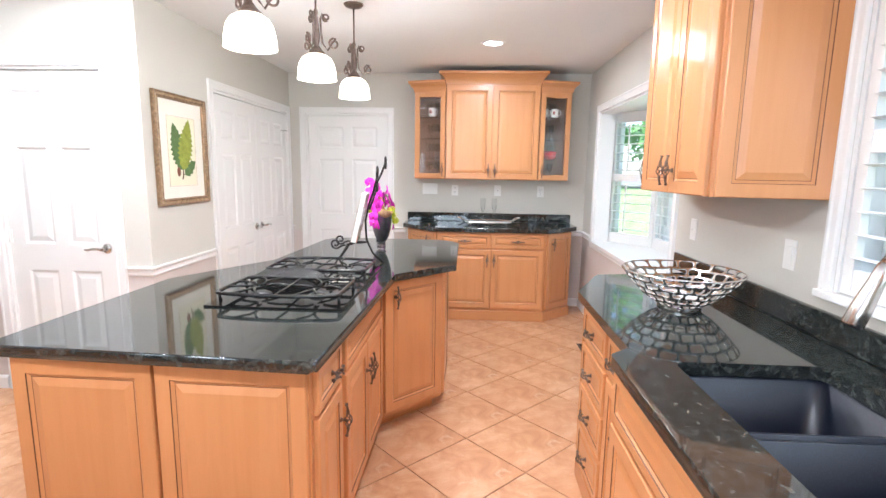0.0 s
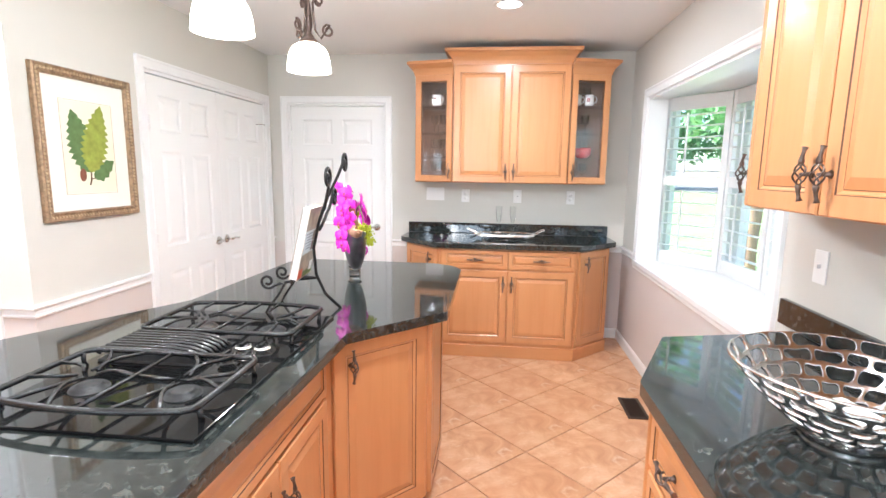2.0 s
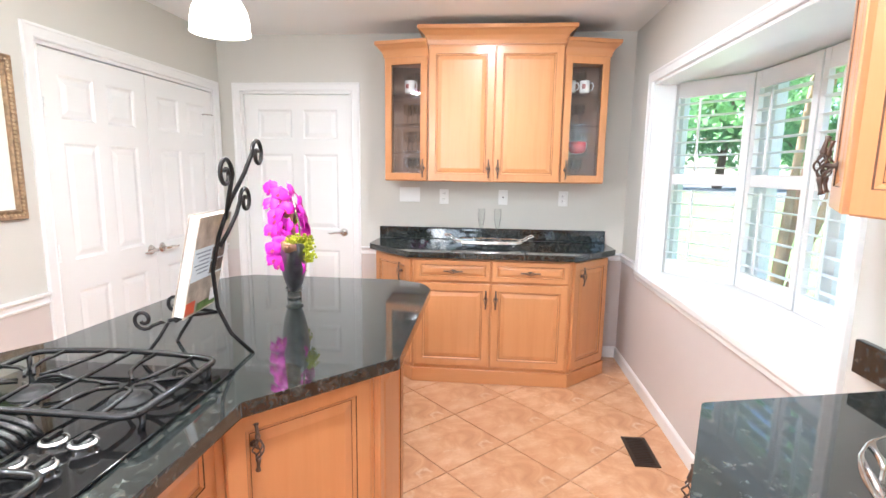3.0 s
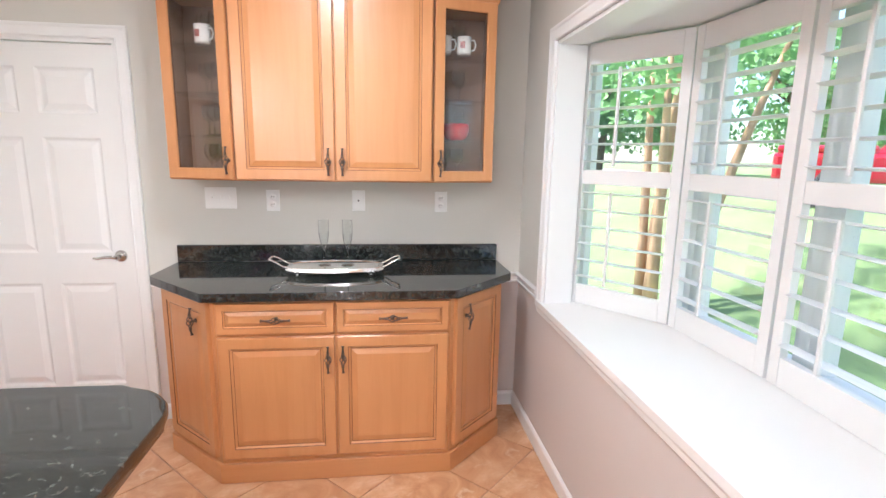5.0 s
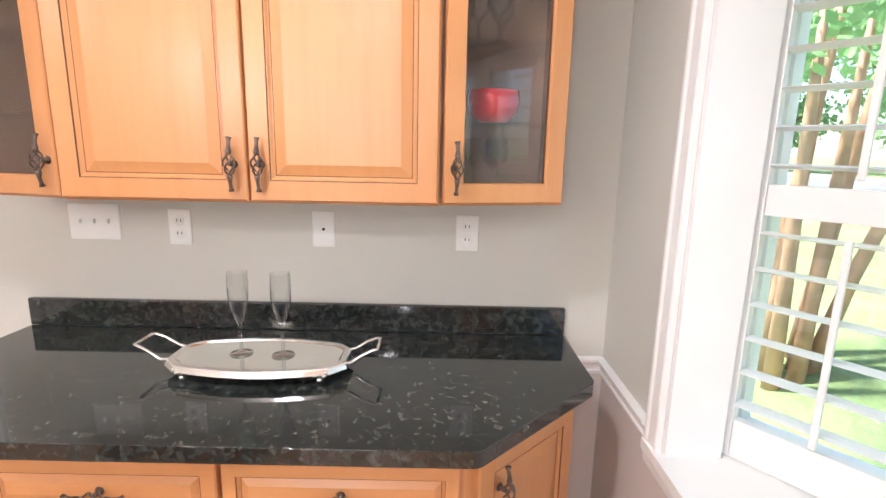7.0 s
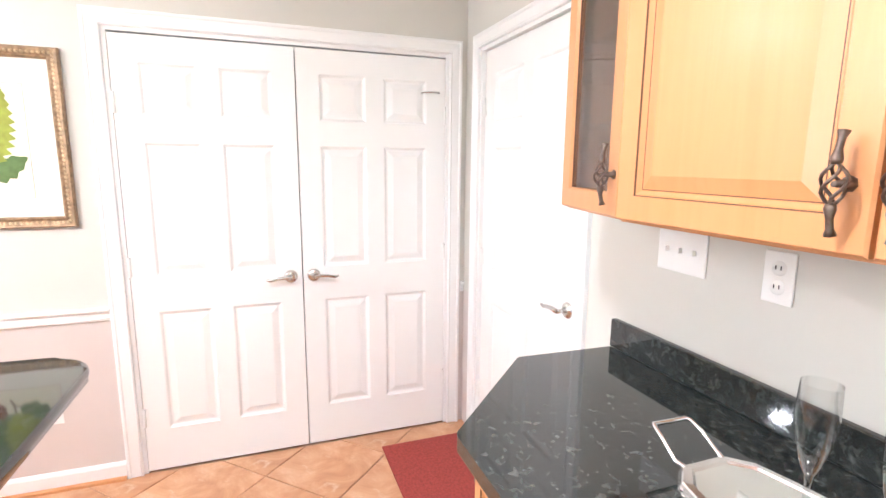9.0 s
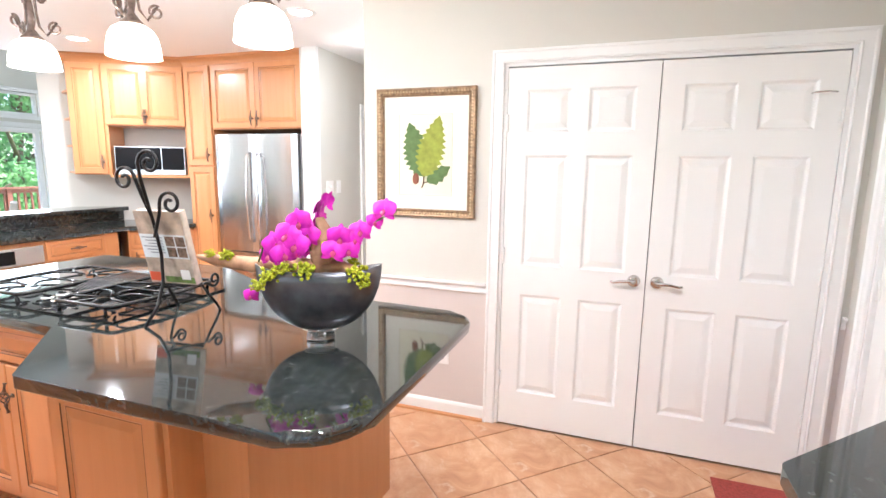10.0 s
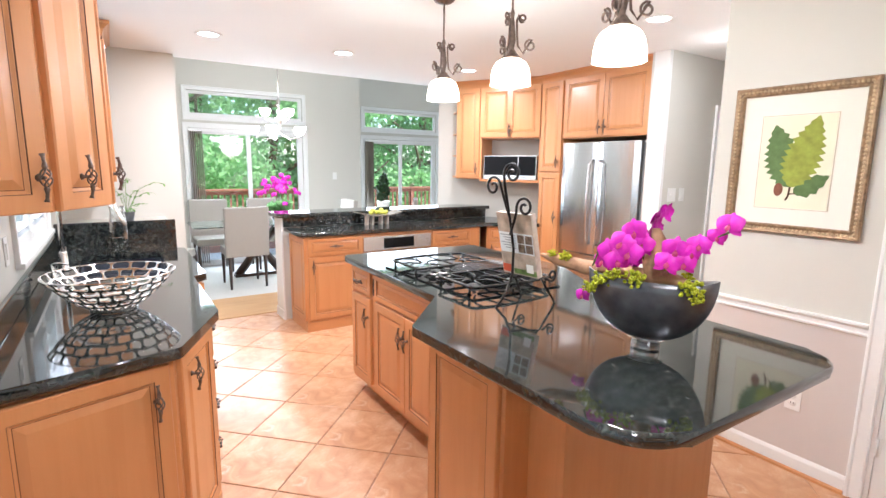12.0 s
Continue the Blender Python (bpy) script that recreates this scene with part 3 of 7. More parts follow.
def counter(name, pts, radii, label, z0=0.892, z1=0.932, hole=None):
    bm = B()
    prism(bm, rounded(pts, radii), z0, z1, 0.0185, 5)
    ob = part(name, bm, GRANITE, None)
    for p in ob.data.polygons:
        p.use_smooth = len(p.vertices) == 4 and p.area < 0.02
    if hole:
        cut = B(); prism(cut, hole, z0 - 0.05, z1 + 0.05)
        me = bpy.data.meshes.new("cutter"); cut.to_mesh(me); cut.free()
        co = bpy.data.objects.new("cutter", me)
        scene.collection.objects.link(co)
        md = ob.modifiers.new("b", "BOOLEAN"); md.object = co; md.operation = "DIFFERENCE"; md.solver = "EXACT"
        dg = bpy.context.evaluated_depsgraph_get()
        nm = bpy.data.meshes.new_from_object(ob.evaluated_get(dg))
        ob.modifiers.clear(); ob.data = nm
        bpy.data.objects.remove(co)
    return tagged(ob, label, "countertop")


def splash(name, pts, z0, z1, label):
    bm = B(); prism(bm, pts, z0, z1, 0.004, 2)
    return tagged(part(name, bm, GRANITE), label, "backsplash")


# ---- bar at the north wall ----
BF, BL, BR = 6.50, 1.93, 2.985
bar_l, bar_r = (1.60, 6.81), (3.29, 6.80)
cab = cabinet("bar_base_cabinet", (BL, BF), (BR, BF), 0.10, 0.868,
              [(BL, BF), (BR, BF), bar_r, (3.29, YN - 0.002), (1.60, YN - 0.002), bar_l],
              [("drawer", (BL + 0.012, BF), (2.452, BF), 0.715, 0.855, 0.26), ("drawer", (2.463, BF), (BR - 0.012, BF), 0.715, 0.855, 0.255),
               ("door", (BL + 0.012, BF), (2.452, BF), 0.125, 0.700, (-0.028, 0.60)), ("door", (2.463, BF), (BR - 0.012, BF), 0.125, 0.700, (0.028, 0.60)),
               ("door", *off(bar_l, (BL, BF), 0.02, 0.025), 0.125, 0.855, (-0.09, 0.76)),
               ("door", *off((BR, BF), bar_r, 0.025, 0.02), 0.125, 0.855, (0.07, 0.76))],
              "maple bar base cabinet with raised-panel doors and angled ends", "base cabinet")
inv = cab.matrix_basis.inverted()
bm = B()
prism(bm, [tuple((inv @ Vector((x, y, 0)))[:2]) for x, y in [(1.92, 6.488), (2.995, 6.488), (3.302, 6.79), (3.302, YN - 0.002), (1.588, YN - 0.002), (1.588, 6.80)]], 0, 0.10, 0.004, 1)
part("plinth", bm, MAPLE_H, cab)
counter("bar_countertop", [(1.545, YN - 0.003), (1.55, 6.79), (1.895, 6.455), (3.01, 6.455), (3.34, 6.78), (3.35, YN - 0.003)], [0, 0.03, 0.03, 0.03, 0.03, 0],
        "black granite countertop with clipped corners on the bar cabinet")
splash("bar_backsplash", [(1.56, YN - 0.022), (3.335, YN - 0.022), (3.335, YN - 0.002), (1.56, YN - 0.002)], 0.933, 1.025, "low black granite backsplash along the wall behind the bar")

# wall cabinets over the bar
UZ0, UZ1 = 1.395, 2.29
UL, UR, UF = 1.985, 2.915, 6.78
ul0, ur0 = (1.66, 6.865), (3.235, 6.865)
uc = cabinet("bar_wall_cabinet", (UL, UF), (UR, UF), UZ0, UZ1 + 0.06, [(UL, UF), (UR, UF), (UR, YN - 0.002), (UL, YN - 0.002)],
             [("door", (UL + 0.004, UF), (2.447, UF), UZ0 + 0.006, UZ1 + 0.03, (-0.03, 1.49)), ("door", (2.453, UF), (UR - 0.004, UF), UZ0 + 0.006, UZ1 + 0.03, (0.03, 1.49))],
             "maple wall cabinet with two raised-panel doors above the bar", "wall cabinet")


def sweep(bm, pts, prof, z, mi=0):
    n = len(pts)
    rings = []
    for i in range(n):
        p = Vector(pts[i])
        d0 = (p - Vector(pts[i - 1])).normalized() if i else None
        d1 = (Vector(pts[i + 1]) - p).normalized() if i < n - 1 else None
        d0, d1 = d0 or d1, d1 or d0
        n0, n1 = Vector((d0.y, -d0.x)), Vector((d1.y, -d1.x))
        m = (n0 + n1).normalized()
        m = m / max(0.3, m.dot(n0))
        rings.append([bm.verts.new((p.x + m.x * o, p.y + m.y * o, z + u)) for o, u in prof])
    k = len(prof)
    for a, b in zip(rings, rings[1:]):
        for j in range(k):
            bm.faces.new((a[j], b[j], b[(j + 1) % k], a[(j + 1) % k])).material_index = mi
    bm.faces.new(rings[0]); bm.faces.new(rings[-1][::-1])
    bmesh.ops.recalc_face_normals(bm, faces=bm.faces)


def crown_part(cab, pts, z, scale=1.0):
    """Crown moulding along world plan points (front of it to the right of the way)."""
    inv = cab.matrix_basis.inverted()
    bm = B()
    sweep(bm, [tuple((inv @ Vector((x, y, 0)))[:2]) for x, y in pts], [(o * scale, u * scale) for o, u in CROWNP], z)
    part("crown_moulding", bm, MAPLE_H, cab)


crown_part(uc, [(UL, YN - 0.01), (UL, UF), (UR, UF), (UR, YN - 0.01)], UZ1 + 0.045, 1.2)


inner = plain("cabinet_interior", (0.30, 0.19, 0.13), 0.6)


def glass_cabinet(a, b, back, label):
    """Open-fronted carcass with shelves and a framed glass door from a to b."""
    w = math.dist(a, b)
    m = frame_pose(a, b)
    inv = m.inverted()
    cab = thing("glass_door_cabinet", m, label, "wall cabinet")
    loc = [tuple((inv @ Vector((x, y, 0)))[:2]) for x, y in [a, b, *back]]
    for nm, z0, z1 in (("bottom", UZ0, UZ0 + 0.02), ("top", UZ1 - 0.045, UZ1 - 0.02)):
        bm = B(); prism(bm, loc, z0, z1); bmesh.ops.recalc_face_normals(bm, faces=bm.faces)
        part(nm, bm, MAPLE_H, cab)
    n = len(loc)
    for i in range(1, n):
        p, q = Vector(loc[i]), Vector(loc[(i + 1) % n])
        d = (q - p).normalized(); nn = Vector((-d.y, d.x)) * 0.014
        bm = B(); prism(bm, [tuple(p), tuple(q), tuple(q + nn), tuple(p + nn)], UZ0 + 0.02, UZ1 - 0.045)
        bmesh.ops.recalc_face_normals(bm, faces=bm.faces)
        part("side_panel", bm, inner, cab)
    c = sum((Vector(p) for p in loc), Vector((0, 0))) / n
    for z in (1.60, 1.80, 2.02):
        bm = B(); prism(bm, [tuple(c + (Vector(p) - c) * 0.9) for p in loc], z, z + 0.006)
        part("glass_shelf", bm, PANE, cab)
    bm = B()
    loft_rect(bm, 0.004, w - 0.004, UZ0 + 0.006, UZ1 - 0.03, [(0, 0), (0, -0.016), (0.004, -0.02), (0.048, -0.02), (0.052, -0.012), (0.052, 0.0)], False, [0, 0, 0, 0, 1])
    e = part("door", bm, None, cab, mats=[MAPLE, GLAZE])
    bm = B(); box(bm, 0.055, w - 0.055, -0.010, -0.007, UZ0 + 0.06, UZ1 - 0.085)
    g_ = part("glass_pane", bm, PANE, e)
    g_.visible_shadow = False
    return cab, e


gcl, d_ = glass_cabinet(ul0, (UL - 0.002, UF + 0.012), [(UL - 0.002, YN - 0.003), (1.66, YN - 0.003)], "maple corner wall cabinet with a glass door, holding stemware")
handle(d_, math.dist(ul0, (UL, UF)) - 0.03, 1.49)
crown_part(gcl, [(1.66, YN - 0.01), ul0, (UL - 0.002, UF + 0.012)], UZ1 - 0.03, 1.12)
gcr, d_ = glass_cabinet((UR + 0.002, UF + 0.012), ur0, [(3.235, YN - 0.003), (UR + 0.002, YN - 0.003)], "maple corner wall cabinet with a glass door and a red bowl")
handle(d_, 0.03, 1.49)
crown_part(gcr, [(UR + 0.002, UF + 0.012), ur0, (3.235, YN - 0.01)], UZ1 - 0.03, 1.12)

# ---- island ----
ISL = [(0.75, 3.02), (1.81, 2.97), (1.855, 4.22), (2.175, 4.555), (2.165, 5.585), (1.12, 5.595), (1.07, 4.55), (0.76, 3.98)]
counter("island_countertop", ISL, [0.02, 0.02, 0.02, 0.02, 0.17, 0.12, 0.02, 0.02], "dark green-black granite island countertop with rounded far corners")
IX, IY0 = 1.772, 3.035
ia, ib, ic, idd = (IX, IY0), (IX, 4.235), (2.09, 4.57), (2.09, 5.02)
isl = cabinet("island_cabinet", (0.80, IY0), ia, 0.09, 0.868,
              [(0.80, 3.06), ia, ib, ic, idd, (1.98, 5.02), (1.98, 5.18), (1.16, 5.22), (1.12, 4.53), (0.80, 3.97)],
              [("panel", (0.81, IY0 + 0.02), (1.275, IY0 + 0.01), 0.10, 0.862), ("panel", (1.285, IY0 + 0.01), (IX - 0.006, IY0), 0.10, 0.862),
               ("drawer", (IX, 3.06), (IX, 3.345), 0.70, 0.855, 0.15), ("door", (IX, 3.06), (IX, 3.345), 0.12, 0.685, (-0.035, 0.56)),
               ("drawer", (IX, 3.41), (IX, 4.19), 0.70, 0.855),
               ("door", (IX, 3.41), (IX, 3.797), 0.12, 0.685, (-0.028, 0.56)), ("door", (IX, 3.803), (IX, 4.19), 0.12, 0.685, (0.028, 0.56)),
               ("door", *off(ib, ic, 0.02, 0.02), 0.12, 0.855, (0.07, 0.77)),
               ("panel", (2.09, 4.58), (2.09, 5.0), 0.10, 0.862)],
              "maple island cabinet with raised-panel doors and drawers under black granite", "island cabinet")
inv = isl.matrix_basis.inverted()
bm = B()
prism(bm, [tuple((inv @ Vector(p + (0,)))[:2]) for p in [(0.85, 3.10), (1.70, 3.10), (1.70, 4.29), (2.03, 4.63), (2.03, 4.99), (1.95, 5.0), (1.93, 5.14), (1.20, 5.18), (1.17, 4.56), (0.85, 3.99)]], 0, 0.09)
bmesh.ops.recalc_face_normals(bm, faces=bm.faces)
part("plinth", bm, MAPLE_H, isl)
bm = B(); prism(bm, [(0, 0), (0.10, 0), (0.10, 0.02), (0, 0.02)], 0, 0.14)
bk = part("corbel", bm, MAPLE, isl)
bk.matrix_basis = inv @ pose(1.75, 5.20, 0.751, 0, 0, 90)

# ---- sink run along the east wall ----
RF = 2.81
r_end, r_mid = (2.975, 4.31), (RF, 3.93)
SB = 2.73
east = cabinet("sink_base_cabinet", r_mid, (RF, 1.70), 0.10, 0.868,
               [(XR - 0.002, 4.46), r_end, r_mid, (RF, 3.20), (SB, 3.16), (SB, 2.10), (RF, 2.06), (RF, 1.70), (XR - 0.002, 1.70)][::-1],
               [("door", *off((XR - 0.03, 4.465), r_end, 0.0, 0.02), 0.12, 0.855, (-0.05, 0.74)),
                ("door", *off(r_end, r_mid, 0.025, 0.025), 0.12, 0.855, (0.09, 0.76))]
               + [("drawer", (RF, 3.90), (RF, 3.52), a, b, 0.19) for a, b in ((0.70, 0.855), (0.51, 0.685), (0.32, 0.495), (0.12, 0.305))]
               + [("drawer", (RF, 3.49), (RF, 3.22), 0.70, 0.855, 0.13), ("door", (RF, 3.49), (RF, 3.22), 0.12, 0.685, (-0.04, 0.56)),
                  ("drawer", (SB, 3.13), (SB, 2.12), 0.70, 0.855),
                  ("door", (SB, 3.13), (SB, 2.63), 0.12, 0.685, (-0.03, 0.56)), ("door", (SB, 2.62), (SB, 2.12), 0.12, 0.685, (0.03, 0.56))],
               "maple sink base cabinets with an angled end, drawers and raised panels", "base cabinet")
inv = east.matrix_basis.inverted()
bm = B()
prism(bm, [tuple((inv @ Vector(p + (0,)))[:2]) for p in [(XR - 0.002, 4.47), (2.965, 4.322), (2.797, 3.935), (2.797, 3.21), (SB - .01, 3.16), (SB - .01, 2.08), (2.797, 2.05), (2.797, 1.70), (XR - 0.002, 1.70)][::-1]], 0, 0.10, 0.004, 1)
part("plinth", bm, MAPLE_H, east)
SINKHOLE = rounded([(2.865, 2.20), (3.30, 2.20), (3.30, 3.075), (2.865, 3.075)], [0.04] * 4, 4)
counter("sink_countertop", [(XR - 0.003, 1.68), (2.765, 1.68), (2.765, 2.06), (2.695, 2.10), (2.695, 3.12), (2.768, 3.185), (2.768, 3.95), (2.95, 4.35), (XR - 0.003, 4.50)],
        [0, 0.02, 0.02, 0.02, 0.02, 0.02, 0.03, 0.03, 0.0], "dark green-black granite countertop with a sink cut-out and clipped end", hole=SINKHOLE)
splash("sink_backsplash", [(XR - 0.024, 1.70), (XR - 0.002, 1.70), (XR - 0.002, 4.60), (XR - 0.024, 4.60)], 0.933, 1.03, "low black granite backsplash along the window wall")
splash("end_splash", [(2.705, 1.655), (XR - 0.002, 1.655), (XR - 0.002, 1.676), (2.705, 1.676)], 0.60, 1.10, "raised black granite splash closing the sink counter")
bm = B(); box(bm, 2.72, XR - 0.003, YS + 0.002, 1.652, 0, 1.06)
tagged(part("half_wall", bm, WALLPAINT), "painted half wall behind the sink counter end", "half wall")

# the wall cabinet near the bay
A1, A2, A3, A4, A5 = (XR - 0.003, 4.60), (3.245, 4.42), (3.115, 4.18), (3.12, 3.50), (XR - 0.003, 3.40)
wz0, wz1 = 1.405, 2.42
wc = cabinet("window_wall_cabinet", A3, A4, wz0, wz1, [A1, A2, A3, A4, A5][::-1],
             [("door", *off(A1, A2, 0.0, 0.008), wz0, 2.38, (-0.03, 1.50)), ("door", *off(A2, A3, 0.012, 0.012), wz0, 2.38, (0.10, 1.50)),
              ("door", (A3[0], 4.165), (A3[0] + 0.003, 3.845), wz0, 2.38, (-0.03, 1.50)), ("door", (A3[0] + 0.003, 3.838), (A4[0], 3.515), wz0, 2.38, (0.03, 1.50)),
              ("panel", *off(A4, A5, 0.012, 0.004), wz0, 2.38)],
             "maple wall cabinet with an angled end beside the bay window", "wall cabinet")
crown_part(wc, [A5, A4, A3, A2, A1][::-1], 2.40)
wv = cabinet("window_wall_cabinet", (3.09, 1.84), (3.09, 1.10), wz0, wz1, [(XR - 0.003, 1.84), (3.09, 1.84), (3.09, 1.10), (XR - 0.003, 1.10)][::-1],
             [("panel", (XR - 0.02, 1.84), (3.10, 1.84), wz0, 2.38, (-0.06, 1.50)), ("door", (3.09, 1.83), (3.09, 1.47), wz0, 2.38, (-0.03, 1.50)), ("door", (3.09, 1.465), (3.09, 1.11), wz0, 2.38, (0.03, 1.50))],
             "maple wall cabinet with crown moulding beyond the sink window", "wall cabinet")
crown_part(wv, [(XR - 0.003, 1.84), (3.09, 1.84), (3.09, 1.10)], 2.40)

# ---- bay window ----
BAY = [(XR + 0.14, 6.70), (3.94, 6.285), (3.965, 5.73), (3.94, 5.175), (XR + 0.14, 4.70)]
bm = B()
prism(bm, [(XR - 0.022, 4.65), (XR - 0.022, 6.73), (XR - 0.001, 6.73), (XR - 0.001, 6.659), (XR + 0.141, 6.659), (XR + 0.141, 6.72), (4.05, 6.28), (4.08, 5.69), (4.05, 5.10), (XR + 0.141, 4.66), (XR + 0.141, 4.721), (XR - 0.001, 4.721), (XR - 0.001, 4.65)], 0.775, 0.804)
bmesh.ops.recalc_face_normals(bm, faces=bm.faces)
sill = structure("window_sill", bm, TRIM)
bm = B(); prism(bm, [(XR + 0.141, 4.62), (XR + 0.141, 6.76), (4.10, 6.30), (4.13, 5.69), (4.10, 5.08)][::-1], 2.062, 2.20)
bmesh.ops.recalc_face_normals(bm, faces=bm.faces)
structure("bay_ceiling", bm, TRIM)
bm = B(); prism(bm, [(XR + 0.141, 4.62), (XR + 0.141, 6.76), (4.06, 6.30), (4.09, 5.69), (4.06, 5.08)][::-1], 0.55, 0.774)
bmesh.ops.recalc_face_normals(bm, faces=bm.faces)
structure("bay_base", bm, TRIM)
Mbay = frame_pose((XR, 6.66), (XR, 4.72))
c_ = casing("trim", 0, 1.94, 2.06, Mbay, 0.065, foot=0.804)
bm = B()
box(bm, 0.001, 0.018, 0.001, 0.140, 0.801, 2.059); box(bm, 1.922, 1.939, 0.001, 0.140, 0.801, 2.059); box(bm, 0.018, 1.922, 0.001, 0.140, 2.042, 2.059)
j_ = structure("trim", bm, TRIM); j_.matrix_basis = Mbay
trim_run("sill_moulding", [(XR, 4.65), (XR, 6.73)], [(0.001, 0), (0.012, 0.0), (0.014, 0.02), (0.020, 0.034), (0.001, 0.034)], z=0.74)


def louvre_mesh(w):
    bm = B()
    prof = [(-0.032, 0), (-0.018, 0.004), (0, 0.0055), (0.018, 0.004), (0.032, 0), (0.018, -0.004), (0, -0.0055), (-0.018, -0.004)]
    a = [bm.verts.new((0, y, z)) for y, z in prof]
    b = [bm.verts.new((w, y, z)) for y, z in prof]
    for i in range(8):
        bm.faces.new((a[i], b[i], b[(i + 1) % 8], a[(i + 1) % 8]))
    bm.faces.new(a[::-1]); bm.faces.new(b)
    bmesh.ops.recalc_face_normals(bm, faces=bm.faces)
    me = bpy.data.meshes.new("louvre"); bm.to_mesh(me); bm.free()
    me.materials.append(SHUTTER)
    return me


def shutter(pl, pr, label, group, zb=0.806, zt=2.055, tiers=((0.905, 1.405), (1.474, 1.957)), n=6, tilt=-4, rodx=0.42):
    """A two-tier plantation shutter panel from pl to pr."""
    w = math.dist(pl, pr)
    s = thing("shutter", frame_pose(pl, pr), label, "shutter", group)
    st_ = 0.046
    for x0, x1 in ((0.002, st_), (w - st_, w - 0.002)):
        bm = B(); box(bm, x0, x1, -0.014, 0.014, zb, zt, 0, 0.002); part("stile", bm, SHUTTER, s)
    for z0, z1 in ((zb, tiers[0][0]), (tiers[0][1], tiers[1][0]), (tiers[1][1], zt)):
        bm = B(); box(bm, st_ + 0.001, w - st_ - 0.001, -0.013, 0.013, z0, z1, 0, 0.002); part("rail", bm, SHUTTER, s)
    me = louvre_mesh(w - 2 * st_ - 0.006)
    for z0, z1 in tiers:
        h = (z1 - z0) / n
        for i in range(n):
            o = new("louvre", me); o.parent = s
            o.matrix_basis = pose(st_ + 0.003, 0, z0 + h * (i + 0.5), tilt, 0, 0)
        bm = B(); box(bm, w * rodx - 0.007, w * rodx + 0.007, -0.052, -0.040, z0 + h * 0.25, z1 - h * 0.35, 0, 0.003)
        part("tilt_rod", bm, SHUTTER, s)
    return s


for i, (a, b) in enumerate(zip(BAY, BAY[1:])):
    a2, b2 = off(a, b, 0.006, 0.006)
    shutter(a2, b2, "white two-tier plantation shutter with open louvres in the bay window", "bay shutters")


def window_unit(name, pl, pr, z0, z1, bars_x=1, bars_z=1, fw=0.05, label="white framed window", y=0.0, meet=False):
    w = math.dist(pl, pr)
    s = tagged(thing(name, frame_pose(pl, pr), label, "window"), kind="structure")
    bm = B()
    box(bm, 0, fw, y, y + 0.06, z0, z1); box(bm, w - fw, w, y, y + 0.06, z0, z1)
    box(bm, fw, w - fw, y, y + 0.06, z0, z0 + fw); box(bm, fw, w - fw, y, y + 0.06, z1 - fw, z1)
    part("window_frame", bm, TRIM, s)
    for i in range(1, bars_x):
        x = w * i / bars_x
        bm = B(); box(bm, x - 0.03, x + 0.03, y + 0.005, y + 0.055, z0 + fw, z1 - fw); part("mullion", bm, TRIM, s)
    for i in range(1, bars_z):
        z = z0 + (z1 - z0) * i / bars_z
        bm = B(); box(bm, fw, w - fw, y + 0.008, y + 0.052, z - 0.02, z + 0.02); part("meeting_rail", bm, TRIM, s)
    for i in range(bars_x):
        bm = B(); box(bm, w * i / bars_x + fw * 0.6, w * (i + 1) / bars_x - fw * 0.6, y + 0.028, y + 0.032, z0 + fw * 0.9, z1 - fw * 0.9)
        p = part("pane", bm, PANE, s); p.visible_shadow = False
    return s


BO = [(XR + 0.19, 6.76), (4.03, 6.30), (4.06, 5.69), (4.03, 5.08), (XR + 0.19, 4.62)]
for a, b in ((BO[0], BO[1]), (BO[1], BO[2]), (BO[2], BO[3]), (BO[3], BO[4])):
    window_unit("window_1", a, b, 0.80, 2.06, 1, 2, 0.055, "white double-hung window behind the shutters")

# sink window with shutters
Msw = frame_pose((XR, 3.335), (XR, 2.02))
casing("trim", 0, 1.315, 2.08, Msw, 0.05, foot=1.10)
bm = B(); box(bm, -0.05, 1.365, -0.035, 0.13, 1.075, 1.101, 0, 0.004)
s_ = structure("window_sill", bm, TRIM); s_.matrix_basis = Msw
bm = B()
box(bm, 0.001, 0.02, 0.001, 0.139, 1.101, 2.079); box(bm, 1.295, 1.314, 0.001, 0.139, 1.101, 2.079); box(bm, 0.02, 1.295, 0.001, 0.139, 2.06, 2.079)
s_ = structure("trim", bm, TRIM); s_.matrix_basis = Msw
for a, b in (((XR + 0.018, 3.312), (XR + 0.018, 2.682)), ((XR + 0.018, 2.674), (XR + 0.018, 2.045))):
    shutter(a, b, "white plantation shutter with open louvres over the sink", "sink shutters", 1.105, 2.055, ((1.19, 1.56), (1.63, 1.98)), 5)
window_unit("window_2", (XR + 0.12, 3.31), (XR + 0.12, 2.04), 1.12, 2.06, 2, 2, 0.05)

